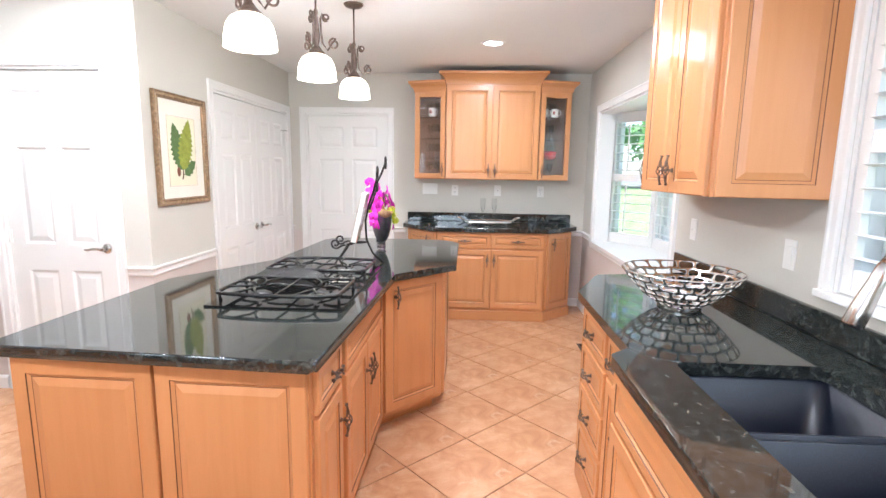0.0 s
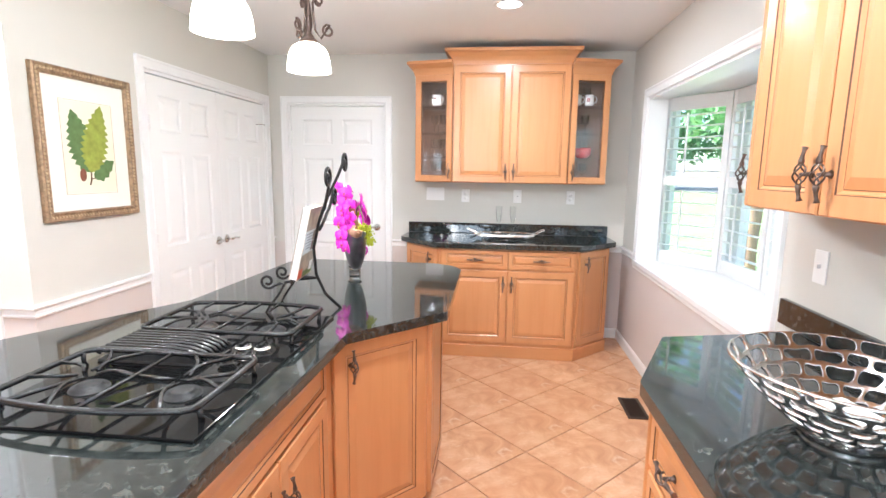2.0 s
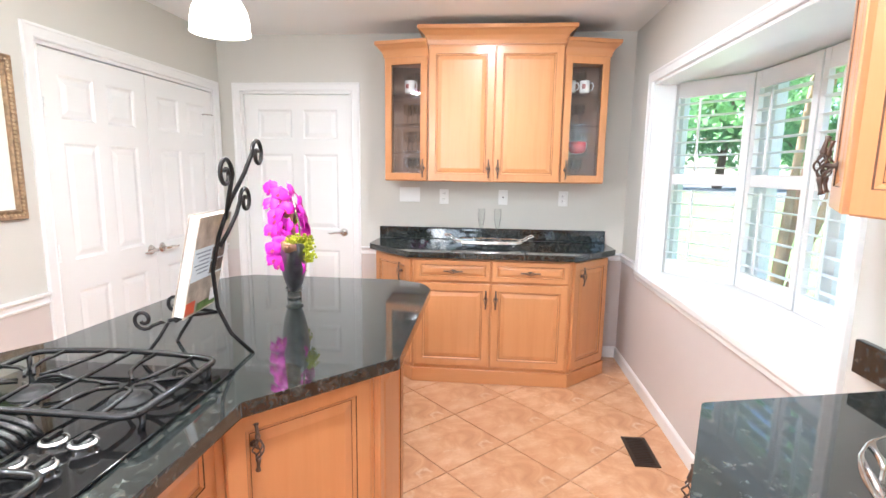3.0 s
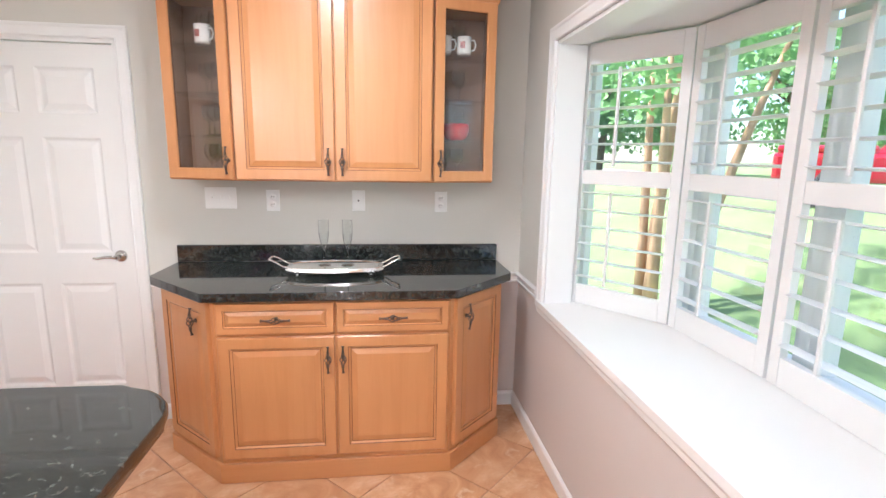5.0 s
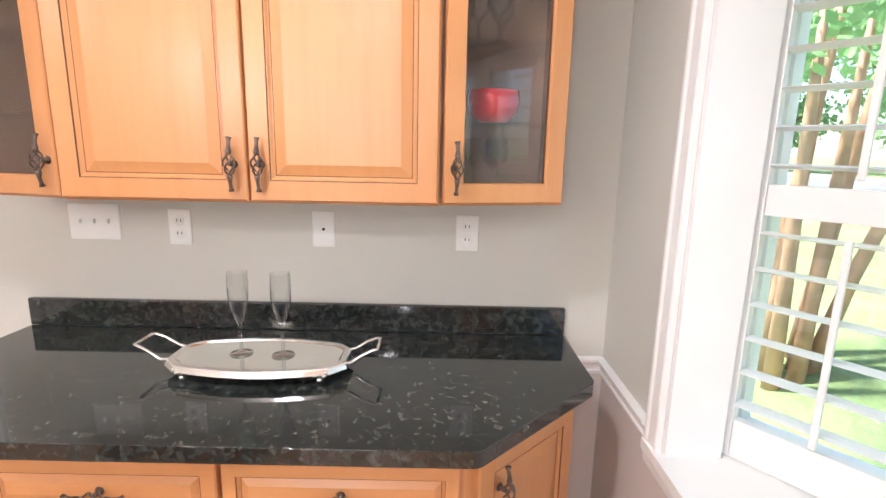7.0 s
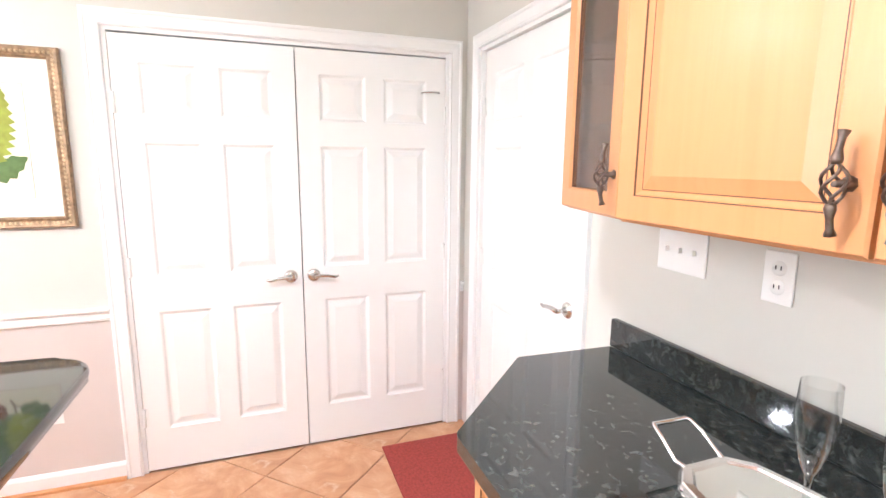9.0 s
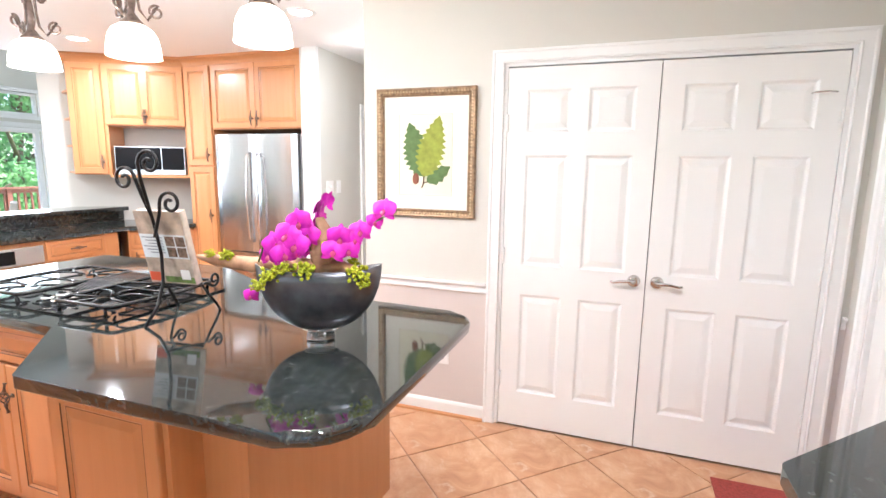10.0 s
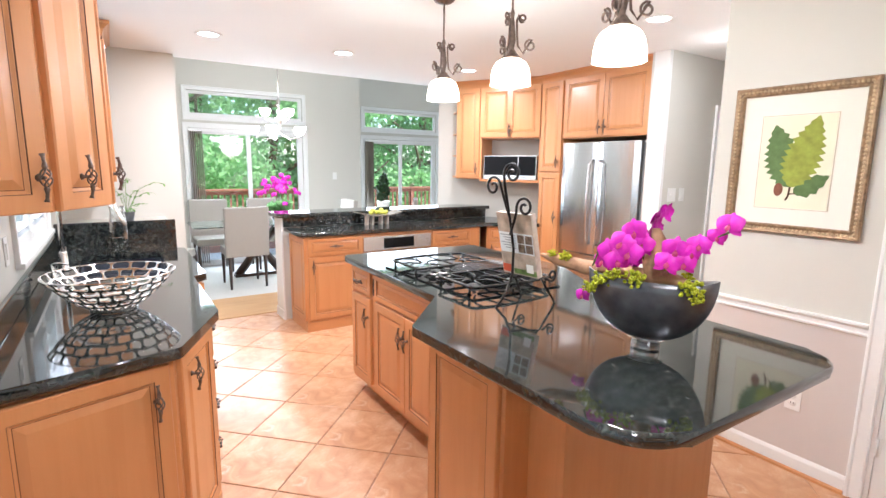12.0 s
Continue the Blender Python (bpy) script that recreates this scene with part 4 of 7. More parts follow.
# ---- patio doors and transoms ----
VANE = plain("beige_vane", (0.30, 0.26, 0.21), 0.6)
for k, (x0, x1, y, zt0, zt1, nm) in enumerate(((0.47, 2.13, -2.0, 2.22, 2.58, "a"), (-2.72, -1.06, -3.0, 2.24, 2.60, "b"))):
    w = x1 - x0
    # seen from the room one looks towards -y: left is at x1
    m = frame_pose((x1, y), (x0, y))
    casing("trim", 0, w, 2.05, m, 0.075)
    casing("trim", 0, w, zt1, m, 0.06, foot=zt0, bottom=True)
    window_unit("door_4", (x1, y - 0.03), (x0, y - 0.03), 0.01, 2.045, 2, 1, 0.075, "white sliding glass patio door, closed")
    window_unit("window_3", (x1, y - 0.03), (x0, y - 0.03), zt0 + 0.005, zt1 - 0.005, 1, 1, 0.04, "wide transom window over the patio door")
    bl = thing("vertical_blind", frame_pose((x1, y), (x0, y)), "stack of beige vertical blind vanes beside the patio door", "blind")
    for j in range(6):
        bm = B(); box(bm, 0.02 + j * 0.028, 0.026 + j * 0.028, -0.085, 0.0, 0.06, 2.0)
        if j == 0:
            vane = part("vane", bm, VANE, bl)
        else:
            bm.free()
            v = new("vane", vane.data); v.parent = bl; v.location = (j * 0.028, 0, 0)
    bm = B(); box(bm, 0, w, -0.075, -0.010, 2.001, 2.04); part("headrail", bm, TRIM, bl)

# ---- outdoors ----
grass = Mat("lawn", 0.9)
gn = grass.noise(1.3, 5, 0.6)
grass.color(grass.mix(grass.ramp(grass.noise(28, 3), (0.4, (0, 0, 0)), (0.7, (0.6, 0.6, 0.6))), grass.ramp(gn, (0.3, (0.15, 0.22, 0.08)), (0.6, (0.22, 0.31, 0.11)), (0.8, (0.36, 0.38, 0.20))), (0.08, 0.12, 0.04)))
grass.bump(grass.noise(60, 3), 0.5, 0.02)
GZ = -0.55
bm = B()
XS = [-150, -60, -20, 0, 4.3, 5, 6, 7, 8, 9, 10, 12, 16, 24, 40, 70, 110, 150]
N = len(XS) - 1


def gz(x):
    """Height of the lawn, which rises away from the bay."""
    t = min(1.0, max(0.0, (x - 4.3) / 5.7))
    return GZ + (0.72 - GZ) * t * t * (3 - 2 * t)


vs = [[bm.verts.new((XS[i], XS[j] + 8, gz(XS[i]))) for j in range(N + 1)] for i in range(N + 1)]
for i in range(N):
    for j in range(N):
        bm.faces.new((vs[i][j], vs[i + 1][j], vs[i + 1][j + 1], vs[i][j + 1]))
structure("ground", bm, grass.m)
asphalt = plain("pale_asphalt", (0.16, 0.16, 0.16), 0.9, var=0.15, scale=9, bump=0.3)
bm = B(); box(bm, 10.6, 17, -60, 80, 0.3, 0.735); structure("road", bm, asphalt)
bm = B(); box(bm, 17.0, 17.3, -60, 80, 0.3, 0.82); structure("kerb", bm, plain("kerb_concrete", (0.4, 0.39, 0.37), 0.85))
# house base under the floor
bm = B(); box(bm, -4.2, 3.62, -3.14, YN + 0.14, GZ - 0.1, -0.125); structure("foundation", bm, plain("foundation_block", (0.35, 0.33, 0.31), 0.9))

leafm = Mat("leaf_green", 0.6)
leafm.b.inputs["Transmission Weight"].default_value = 0.0
ri = leafm.n("ShaderNodeNewGeometry").outputs["Random Per Island"]
leafm.color(leafm.ramp(ri, (0.0, (0.07, 0.19, 0.06)), (0.5, (0.12, 0.28, 0.10)), (1.0, (0.25, 0.39, 0.18))))
tr_ = leafm.n("ShaderNodeBsdfTranslucent")
tr_.inputs[0].default_value = (0.33, 0.55, 0.24, 1)
mx_ = leafm.n("ShaderNodeMixShader")
mx_.inputs[0].default_value = 0.6
leafm.link(leafm.b.outputs[0], mx_.inputs[1])
leafm.link(tr_.outputs[0], mx_.inputs[2])
leafm.link(mx_.outputs[0], leafm.t.nodes["Material Output"].inputs[0])
LEAF = leafm.m
BARK = plain("brown_bark", (0.16, 0.11, 0.07), 0.9, var=0.3, scale=12, bump=0.5)
TANBARK = plain("smooth_tan_bark", (0.46, 0.27, 0.16), 0.7, var=0.3, scale=6, bump=0.3)


def leaves_mesh(name, clumps, n, size, seed, mat=None):
    """n leaf quads scattered over ellipsoid clumps (cx, cy, cz, rx, ry, rz)."""
    rng = np.random.default_rng(seed)
    c = np.array(clumps)
    pick = rng.integers(0, len(c), n)
    d = rng.normal(size=(n, 3)); d /= np.linalg.norm(d, axis=1)[:, None]
    r = rng.uniform(0.55, 1.05, n)[:, None]
    p = c[pick, :3] + d * r * c[pick, 3:]
    a = rng.normal(size=(n, 3)); a /= np.linalg.norm(a, axis=1)[:, None]
    b = np.cross(a, rng.normal(size=(n, 3))); b /= np.linalg.norm(b, axis=1)[:, None]
    s = size * rng.uniform(0.6, 1.4, n)[:, None]
    v = np.stack([p - a * s, p + b * s * 0.6, p + a * s, p - b * s * 0.6], 1).reshape(-1, 3)
    me = bpy.data.meshes.new(name)
    me.from_pydata(v.tolist(), [], np.arange(4 * n).reshape(n, 4).tolist())
    me.materials.append(mat or LEAF)
    return me


def tree(x, y, h, r, seed, n=2600, size=0.16, label="leafy green deciduous tree on the lawn", trunk=BARK, low=0.35):
    rng = random.Random(seed)
    t = thing("tree", pose(x, y, gz(x)), label, "tree")
    bm = B()
    tube(bm, [(0, 0, -0.1), (0.05 * r, 0, h * 0.25), (-0.03 * r, 0.04 * r, h * 0.5), (0, 0, h * 0.8)], [0.05 * h * 0.6, 0.035 * h * 0.6, 0.022 * h * 0.6, 0.01 * h], 9)
    for k in range(6):
        a = rng.uniform(0, 6.28); z = h * rng.uniform(low * 0.9, 0.6)
        tube(bm, [(0, 0, z), (math.cos(a) * r * 0.4, math.sin(a) * r * 0.4, z + h * 0.12), (math.cos(a) * r * 0.75, math.sin(a) * r * 0.75, z + h * 0.2)], [0.012 * h, 0.008 * h, 0.004 * h], 6)
    part("trunk", bm, trunk, t)
    cl = []
    for k in range(15):
        a = rng.uniform(0, 6.28); q = rng.uniform(0, 0.75) * r; z = h * rng.uniform(low + 0.1, 0.92)
        f = rng.uniform(0.28, 0.48) * r
        cl.append((math.cos(a) * q, math.sin(a) * q, z, f, f, f * 0.75))
    o = new("crown", leaves_mesh("crown", cl, n, size, seed)); o.parent = t
    return t


# trees across the road and round the garden
for i, (x, y, h, r) in enumerate(((24, 16, 8, 4), (23, 22, 8, 4), (25, 30, 9, 4.5), (19, 31, 8, 4), (14, 30, 8, 4), (30, 12, 9, 5), (9, 30, 8, 4), (26, 6, 9, 4.5), (26, -4, 9, 4.5), (33, 24, 11, 5.5))):
    tree(x, y, h, r, 10 + i, 5200, 0.16, low=0.08)
# dense wood behind the deck
for i, (x, y, h, r) in enumerate(((1.8, -10.5, 6.5, 3.2), (-1.6, -11.5, 7, 3.3), (-4.6, -12.0, 7, 3.2), (-8.0, -12.5, 7, 3.4), (4.2, -12.5, 7, 3.2), (-11.5, -13.5, 8, 4), (0.2, -15.5, 9, 4.5), (-6.2, -17, 10, 5), (3, -18, 10, 5))):
    tree(x, y, h, r, 40 + i, 13000, 0.085, "dense bright green tree behind the wooden deck", low=-0.02)
# multi-stemmed tree close to the bay
ct = thing("tree", pose(5.85, 9.6, gz(5.85)), "multi-stemmed tree with smooth tan trunks near the bay window", "tree")
bm = B()
rr = random.Random(5)
for k in range(8):
    a = k * 2.4; s = 0.14 + 0.09 * (k % 4)
    tx, ty = math.cos(a) * s, math.sin(a) * s * 0.6
    lean = (tx * 1.2 + rr.uniform(0.0, 0.35), rr.uniform(-0.4, 0.3))
    tube(bm, [(tx, ty, -0.05), (tx + lean[0] * 0.3, ty + lean[1] * 0.3, 0.9), (tx + lean[0] * 0.75, ty + lean[1] * 0.75, 2.0), (tx + lean[0] * 1.4, ty + lean[1] * 1.4, 3.4)], [0.07, 0.055, 0.045, 0.02], 9)
part("trunk", bm, TANBARK, ct)
o = new("crown", leaves_mesh("crown", [(rr.uniform(-1.4, 1.4), rr.uniform(-1.2, 1.2), rr.uniform(2.7, 4.4), 0.7, 0.7, 0.5) for _ in range(12)], 2600, 0.07, 77)); o.parent = ct
sh = thing("shrub", pose(8.3, 7.6, gz(8.3)), "low yellow-green shrub on the lawn", "shrub")
o = new("leaves", leaves_mesh("leaves", [(rr.uniform(-0.6, 0.6), rr.uniform(-0.5, 0.5), rr.uniform(0.2, 0.6), 0.35, 0.35, 0.3) for _ in range(8)], 1500, 0.05, 78)); o.parent = sh


def truck(m):
    RED = plain("red_car_paint", (0.55, 0.012, 0.03), 0.2, 0.0, coat=0.8)
    TYRE = plain("tyre_rubber", (0.02, 0.02, 0.02), 0.8)
    CARGLASS = plain("dark_car_glass", (0.03, 0.035, 0.04), 0.08)
    t = thing("pickup_truck", m, "red pickup truck parked beside the road", "pickup truck")
    bm = B(); box(bm, 0, 5.4, -0.9, 0.9, 0.45, 0.95, 0, 0.08); part("body", bm, RED, t)
    bm = B(); box(bm, 3.95, 5.35, -0.86, 0.86, 0.95, 1.08, 0, 0.06); part("bonnet", bm, RED, t)
    bm = B()
    lo = [(2.1, -0.84), (4.0, -0.84), (4.0, 0.84), (2.1, 0.84)]; hi = [(2.3, -0.68), (3.4, -0.68), (3.4, 0.68), (2.3, 0.68)]
    a = [bm.verts.new((x, y, 0.95)) for x, y in lo]; b = [bm.verts.new((x, y, 1.55)) for x, y in hi]
    for i in range(4):
        bm.faces.new((a[i], a[(i + 1) % 4], b[(i + 1) % 4], b[i]))
    bm.faces.new(b)
    part("cab", bm, RED, t)
    for s in (-1, 1):
        for x0, x1 in ((2.35, 2.95), (3.02, 3.55)):
            bm = B()
            q = [(x0, 0.845, 1.0), (x1 + 0.12, 0.845, 1.0), (x1 - 0.1, 0.715, 1.48), (x0 + 0.08, 0.715, 1.48)]
            f = [bm.verts.new((x, s * y, z)) for x, y, z in q]
            g2 = [bm.verts.new((x, s * (y - 0.02), z)) for x, y, z in q]
            bm.faces.new(f); bm.faces.new(g2[::-1])
            for i in range(4): bm.faces.new((f[i], f[(i + 1) % 4], g2[(i + 1) % 4], g2[i]))
            part("side_window", bm, CARGLASS, t)
    for x in (0.05, 2.0):
        bm = B(); box(bm, x, x + 0.08, -0.88, 0.88, 0.95, 1.12, 0, 0.02); part("bed_end", bm, RED, t)
    for s in (-0.88, 0.80):
        bm = B(); box(bm, 0.13, 2.0, s, s + 0.08, 0.95, 1.12, 0, 0.02); part("bed_side", bm, RED, t)
    for x in (1.0, 4.4):
        for y in (-0.84, 0.84):
            bm = B(); lathe(bm, [(0.0, -0.11), (0.30, -0.11), (0.37, -0.08), (0.37, 0.08), (0.30, 0.11), (0.0, 0.11)], 20)
            bmesh.ops.rotate(bm, verts=bm.verts, matrix=Matrix.Rotation(radians(90), 3, "X"))
            w_ = part("wheel", bm, TYRE, t); w_.location = (x, y * 1.02, 0.37)
            bm = B(); lathe(bm, [(0.0, -0.13), (0.19, -0.125), (0.21, -0.10), (0.21, 0.10), (0.19, 0.125), (0, 0.13)], 16)
            bmesh.ops.rotate(bm, verts=bm.verts, matrix=Matrix.Rotation(radians(90), 3, "X"))
            part("rim", bm, STEEL, w_)
    bm = B(); box(bm, -0.12, -0.005, -0.8, 0.8, 0.42, 0.60, 0, 0.02); part("bumper", bm, STEEL, t)
    return t


truck(pose(14.1, 9.5, 0.735, 0, 0, 135))
# neighbour's house
def house(m):
    h = thing("house", m, "pale house with dark roof across the road", "house")
    bm = B(); box(bm, -6, 6, -4, 4, 0, 5.2); part("wall", bm, plain("pale_siding", (0.5, 0.47, 0.42), 0.8), h)
    bm = B()
    v = [bm.verts.new(p) for p in ((-6.4, -4.4, 5.2), (6.4, -4.4, 5.2), (6.4, 4.4, 5.2), (-6.4, 4.4, 5.2), (-6.4, 0, 7.6), (6.4, 0, 7.6))]
    for f in ((0, 1, 5, 4), (2, 3, 4, 5), (0, 4, 3), (1, 2, 5), (3, 2, 1, 0)): bm.faces.new([v[i] for i in f])
    part("roof", bm, plain("dark_shingle_roof", (0.09, 0.075, 0.07), 0.9, scale=8, var=0.3), h)
    for x in (-4, -1.3, 1.3, 4):
        for z in (1.0, 3.4):
            bm = B(); box(bm, x - 0.5, x + 0.5, -4.05, -3.99, z, z + 1.2); wd = part("window", bm, TRIM, h)
            bm = B(); box(bm, x - 0.43, x + 0.43, -4.06, -4.052, z + 0.07, z + 1.13); part("pane", bm, plain("far_window_glass", (0.06, 0.07, 0.08), 0.1), wd)
house(pose(40, 40, 0.71, 0, 0, 220))

# deck and railing behind the patio doors
DECKM = wood("red_brown_deck_wood", 2, 20, 20, (0.30, 0.12, 0.07), (0.24, 0.09, 0.05), (0.16, 0.06, 0.04), 0, 0.6)
bm = B(); box(bm, -6, 4.2, -6.2, -3.16, -0.16, -0.02); box(bm, -0.36, 4.2, -3.16, -2.16, -0.16, -0.02)
structure("deck", bm, DECKM)
dr = thing("deck_railing", pose(0, -6.1, 0), "red-brown wooden deck railing with balusters", "railing")
bm = B(); box(bm, -6, 4.2, -0.07, 0.07, 0.93, 0.97); part("top_rail", bm, DECKM, dr)
bm = B(); box(bm, -6, 4.2, -0.02, 0.02, 0.84, 0.92); part("upper_rail", bm, DECKM, dr)
bm = B(); box(bm, -6, 4.2, -0.02, 0.02, 0.06, 0.14); part("lower_rail", bm, DECKM, dr)
bm = B()
for px_ in (-5.95, -3.9, -1.85, 0.2, 2.2, 4.15):
    box(bm, px_ - 0.045, px_ + 0.045, -0.045, 0.045, -0.02, 0.93)
part("posts", bm, DECKM, dr)
bm = B(); box(bm, -0.018, 0.018, -0.018, 0.018, 0.14, 0.84)
bal = part("baluster", bm, DECKM, dr); bal.location.x = -5.9
for k in range(1, 78):
    o = new("baluster", bal.data); o.parent = dr; o.location.x = -5.9 + k * 0.13

# ---- sink, tap ----
sk_ = thing("double_sink", pose(0, 0, 0), "dark blue-black composite double-bowl undermount sink", "sink")


def bowl(x0, x1, y0, y1, zt, zb, name):
    bm = B()
    t = 0.012
    o = rounded([(x0, y0), (x1, y0), (x1, y1), (x0, y1)], [0.05] * 4, 5)
    i0 = rounded([(x0 + t, y0 + t), (x1 - t, y0 + t), (x1 - t, y1 - t), (x0 + t, y1 - t)], [0.04] * 4, 5)
    i1 = rounded([(x0 + 2.0 * t, y0 + 2.0 * t), (x1 - 2.0 * t, y0 + 2.0 * t), (x1 - 2.0 * t, y1 - 2.0 * t), (x0 + 2.0 * t, y1 - 2.0 * t)], [0.05] * 4, 5)
    i2 = rounded([(x0 + 4 * t, y0 + 4 * t), (x1 - 4 * t, y0 + 4 * t), (x1 - 4 * t, y1 - 4 * t), (x0 + 4 * t, y1 - 4 * t)], [0.04] * 4, 5)
    rings = [[bm.verts.new((x, y, z)) for x, y in p] for p, z in ((o, zb - 0.02), (o, zt), (i0, zt), (i1, zb + 0.03), (i2, zb))]
    n = len(o)
    for a, b in zip(rings, rings[1:]):
        for k in range(n):
            bm.faces.new((a[k], a[(k + 1) % n], b[(k + 1) % n], b[k])).smooth = True
    bm.faces.new(rings[-1]); bm.faces.new(rings[0][::-1])
    bmesh.ops.recalc_face_normals(bm, faces=bm.faces)
    p = part(name, bm, SINK, sk_)
    bm = B(); lathe(bm, [(0.0, 0.004), (0.02, 0.003), (0.045, 0.005), (0.05, 0.0)], 20)
    d = part("drain", bm, NICKEL, p); d.location = ((x0 + x1) / 2, (y0 + y1) / 2, zb)


bowl(2.850, 3.315, 2.735, 3.090, 0.890, 0.68, "bowl")
bowl(2.850, 3.315, 2.185, 2.715, 0.890, 0.68, "bowl")
# the sink bowls hang in the cabinet: cut its top open
for cabinet_body in [o for o in east.children if o.name.startswith("body")]:
    cut = B(); prism(cut, [(2.84, 2.17), (3.33, 2.17), (3.33, 3.10), (2.84, 3.10)], 0.60, 1.0)
    me = bpy.data.meshes.new("cutter"); cut.to_mesh(me); cut.free()
    co = bpy.data.objects.new("cutter", me); scene.collection.objects.link(co)
    bpy.context.view_layer.update()
    md = cabinet_body.modifiers.new("b", "BOOLEAN"); md.object = co; md.operation = "DIFFERENCE"; md.solver = "EXACT"
    nm = bpy.data.meshes.new_from_object(cabinet_body.evaluated_get(bpy.context.evaluated_depsgraph_get()))
    cabinet_body.modifiers.clear(); cabinet_body.data = nm
    bpy.data.objects.remove(co)
bm = B(); box(bm, 2.852, 3.313, 2.712, 2.738, 0.66, 0.80, 0, 0.008); part("divider", bm, SINK, sk_)

tp = thing("kitchen_tap", pose(3.365, 2.665, 0.932, 0, 0, -4), "tall satin nickel gooseneck kitchen tap with pull-down head", "tap")
bm = B(); lathe(bm, [(0.0, 0), (0.030, 0), (0.030, 0.008), (0.022, 0.014), (0.020, 0.10), (0.017, 0.11), (0.0, 0.11)], 20); part("base", bm, NICKEL, tp)
bm = B()
pts = [(0, 0, 0.10), (0, 0, 0.33)]
for k in range(1, 12):
    a = radians(160) * k / 11
    pts.append((-0.13 + 0.13 * math.cos(a), 0, 0.33 + 0.13 * math.sin(a)))
tube(bm, pts, 0.012, 12); part("spout", bm, NICKEL, tp)
bm = B(); lathe(bm, [(0.0, -0.145), (0.017, -0.145), (0.021, -0.138), (0.021, -0.10), (0.016, -0.04), (0.014, 0.0), (0.0, 0.002)], 16)
hd_ = part("spray_head", bm, NICKEL, tp); hd_.matrix_basis = pose(-0.252, 0, 0.375, 0, 20, 0)
bm = B(); tube(bm, [(0, -0.018, 0.07), (0, -0.045, 0.085), (0, -0.085, 0.12)], [0.011, 0.009, 0.006], 10); part("lever", bm, NICKEL, tp)
gv = thing("glass_vase", pose(3.09, 2.03, 0.9325), "tall clear glass vase beside the sink, a little water inside", "vase")
bm = B(); lathe(bm, [(0.0, 0.004), (0.034, 0.0), (0.042, 0.01), (0.056, 0.08), (0.058, 0.14), (0.050, 0.22), (0.043, 0.27), (0.048, 0.31), (0.046, 0.31), (0.040, 0.27), (0.047, 0.22), (0.054, 0.14), (0.052, 0.08), (0.036, 0.014), (0.0, 0.016)], 24)
part("glass", bm, GLASSWARE, gv)
bm = B(); lathe(bm, [(0.0, 0.017), (0.035, 0.017), (0.051, 0.08), (0.0515, 0.095), (0.0, 0.095)], 24); part("water", bm, GLASSWARE, gv)
sd = thing("soap_dispenser", pose(3.40, 2.86, 0.932), "small satin nickel soap dispenser beside the tap", "soap dispenser")
bm = B(); lathe(bm, [(0, 0), (0.022, 0), (0.022, 0.006), (0.010, 0.012), (0.009, 0.07), (0, 0.07)], 14); part("stem", bm, NICKEL, sd)
bm = B(); tube(bm, [(0, 0, 0.068), (-0.03, 0, 0.075), (-0.07, 0, 0.062)], [0.011, 0.007, 0.005], 8); part("spout", bm, NICKEL, sd)

# ---- lamps ----
def pendant(x, y):
    p = thing("pendant_lamp", pose(x, y, CZ), "lit pendant lamp, bronze iron scrolls and alabaster glass dome", "pendant lamp", "pendants over the island")
    bm = B(); lathe(bm, [(0.0, -0.028), (0.02, -0.026), (0.05, -0.016), (0.062, -0.004), (0.062, 0.0), (0, 0)], 24); part("canopy", bm, IRON, p)
    bm = B(); tube(bm, [(0, 0, -0.02), (0, 0, -0.22)], 0.005, 8); tube(bm, [(0, 0, -0.22), (0, 0, -0.24), (0, 0, -0.265)], [0.006, 0.012, 0.006], 8); part("rod", bm, IRON, p)
    bm = B(); lathe(bm, [(0.004, -0.23), (0.009, -0.26), (0.017, -0.33), (0.020, -0.36), (0.012, -0.40), (0.030, -0.425), (0.045, -0.44), (0.045, -0.446), (0.0, -0.446)], 14); part("stem", bm, IRON, p).location.z = 0.002
    for k in range(3):
        bm = B()
        c1 = spiral(0.088, -0.385, 0.010, 0.028, radians(200), -1.35, 16)
        path = c1[::1]
        c2 = spiral(0.050, -0.262, 0.008, 0.020, radians(-150), 1.2, 14)[::-1]
        mid = [(0.055, -0.42), (0.030, -0.385), (0.024, -0.33), (0.022, -0.27), (0.028, -0.245)]
        pts = [(q[0], 0, q[1]) for q in path + mid + c2]
        tube(bm, pts, 0.0052, 6)
        s = part("scroll", bm, IRON, p); s.matrix_basis = pose(0, 0, 0, 0, 0, 120 * k + 20)
    bm = B()
    pr = [(0.030, -0.447), (0.055, -0.452), (0.083, -0.472), (0.100, -0.505), (0.109, -0.55), (0.111, -0.592), (0.114, -0.604), (0.108, -0.604), (0.104, -0.59), (0.100, -0.55), (0.092, -0.51), (0.075, -0.480), (0.05, -0.461), (0.030, -0.456)]
    pr = [(r * 0.87, -0.567 + (z + 0.604) * 0.79) for r, z in pr]
    lathe(bm, pr, 32)
    s = part("shade", bm, SHADEGLOW, p, "glowing alabaster glass dome")
    s.visible_shadow = False
    return p


for x, y in PENDANTS:
    pendant(x, y)
for x, y in CANS:
    c = thing("recessed_light", pose(x, y, CZ), "round white recessed ceiling light, lit", "recessed light", "recessed lights")
    bm = B(); lathe(bm, [(0.070, -0.001), (0.072, -0.006), (0.098, -0.005), (0.100, 0.0)], 28); part("trim_ring", bm, CEILPAINT, c)
    bm = B(); lathe(bm, [(0.0, -0.003), (0.069, -0.002)], 24); part("lens", bm, CANGLOW, c)

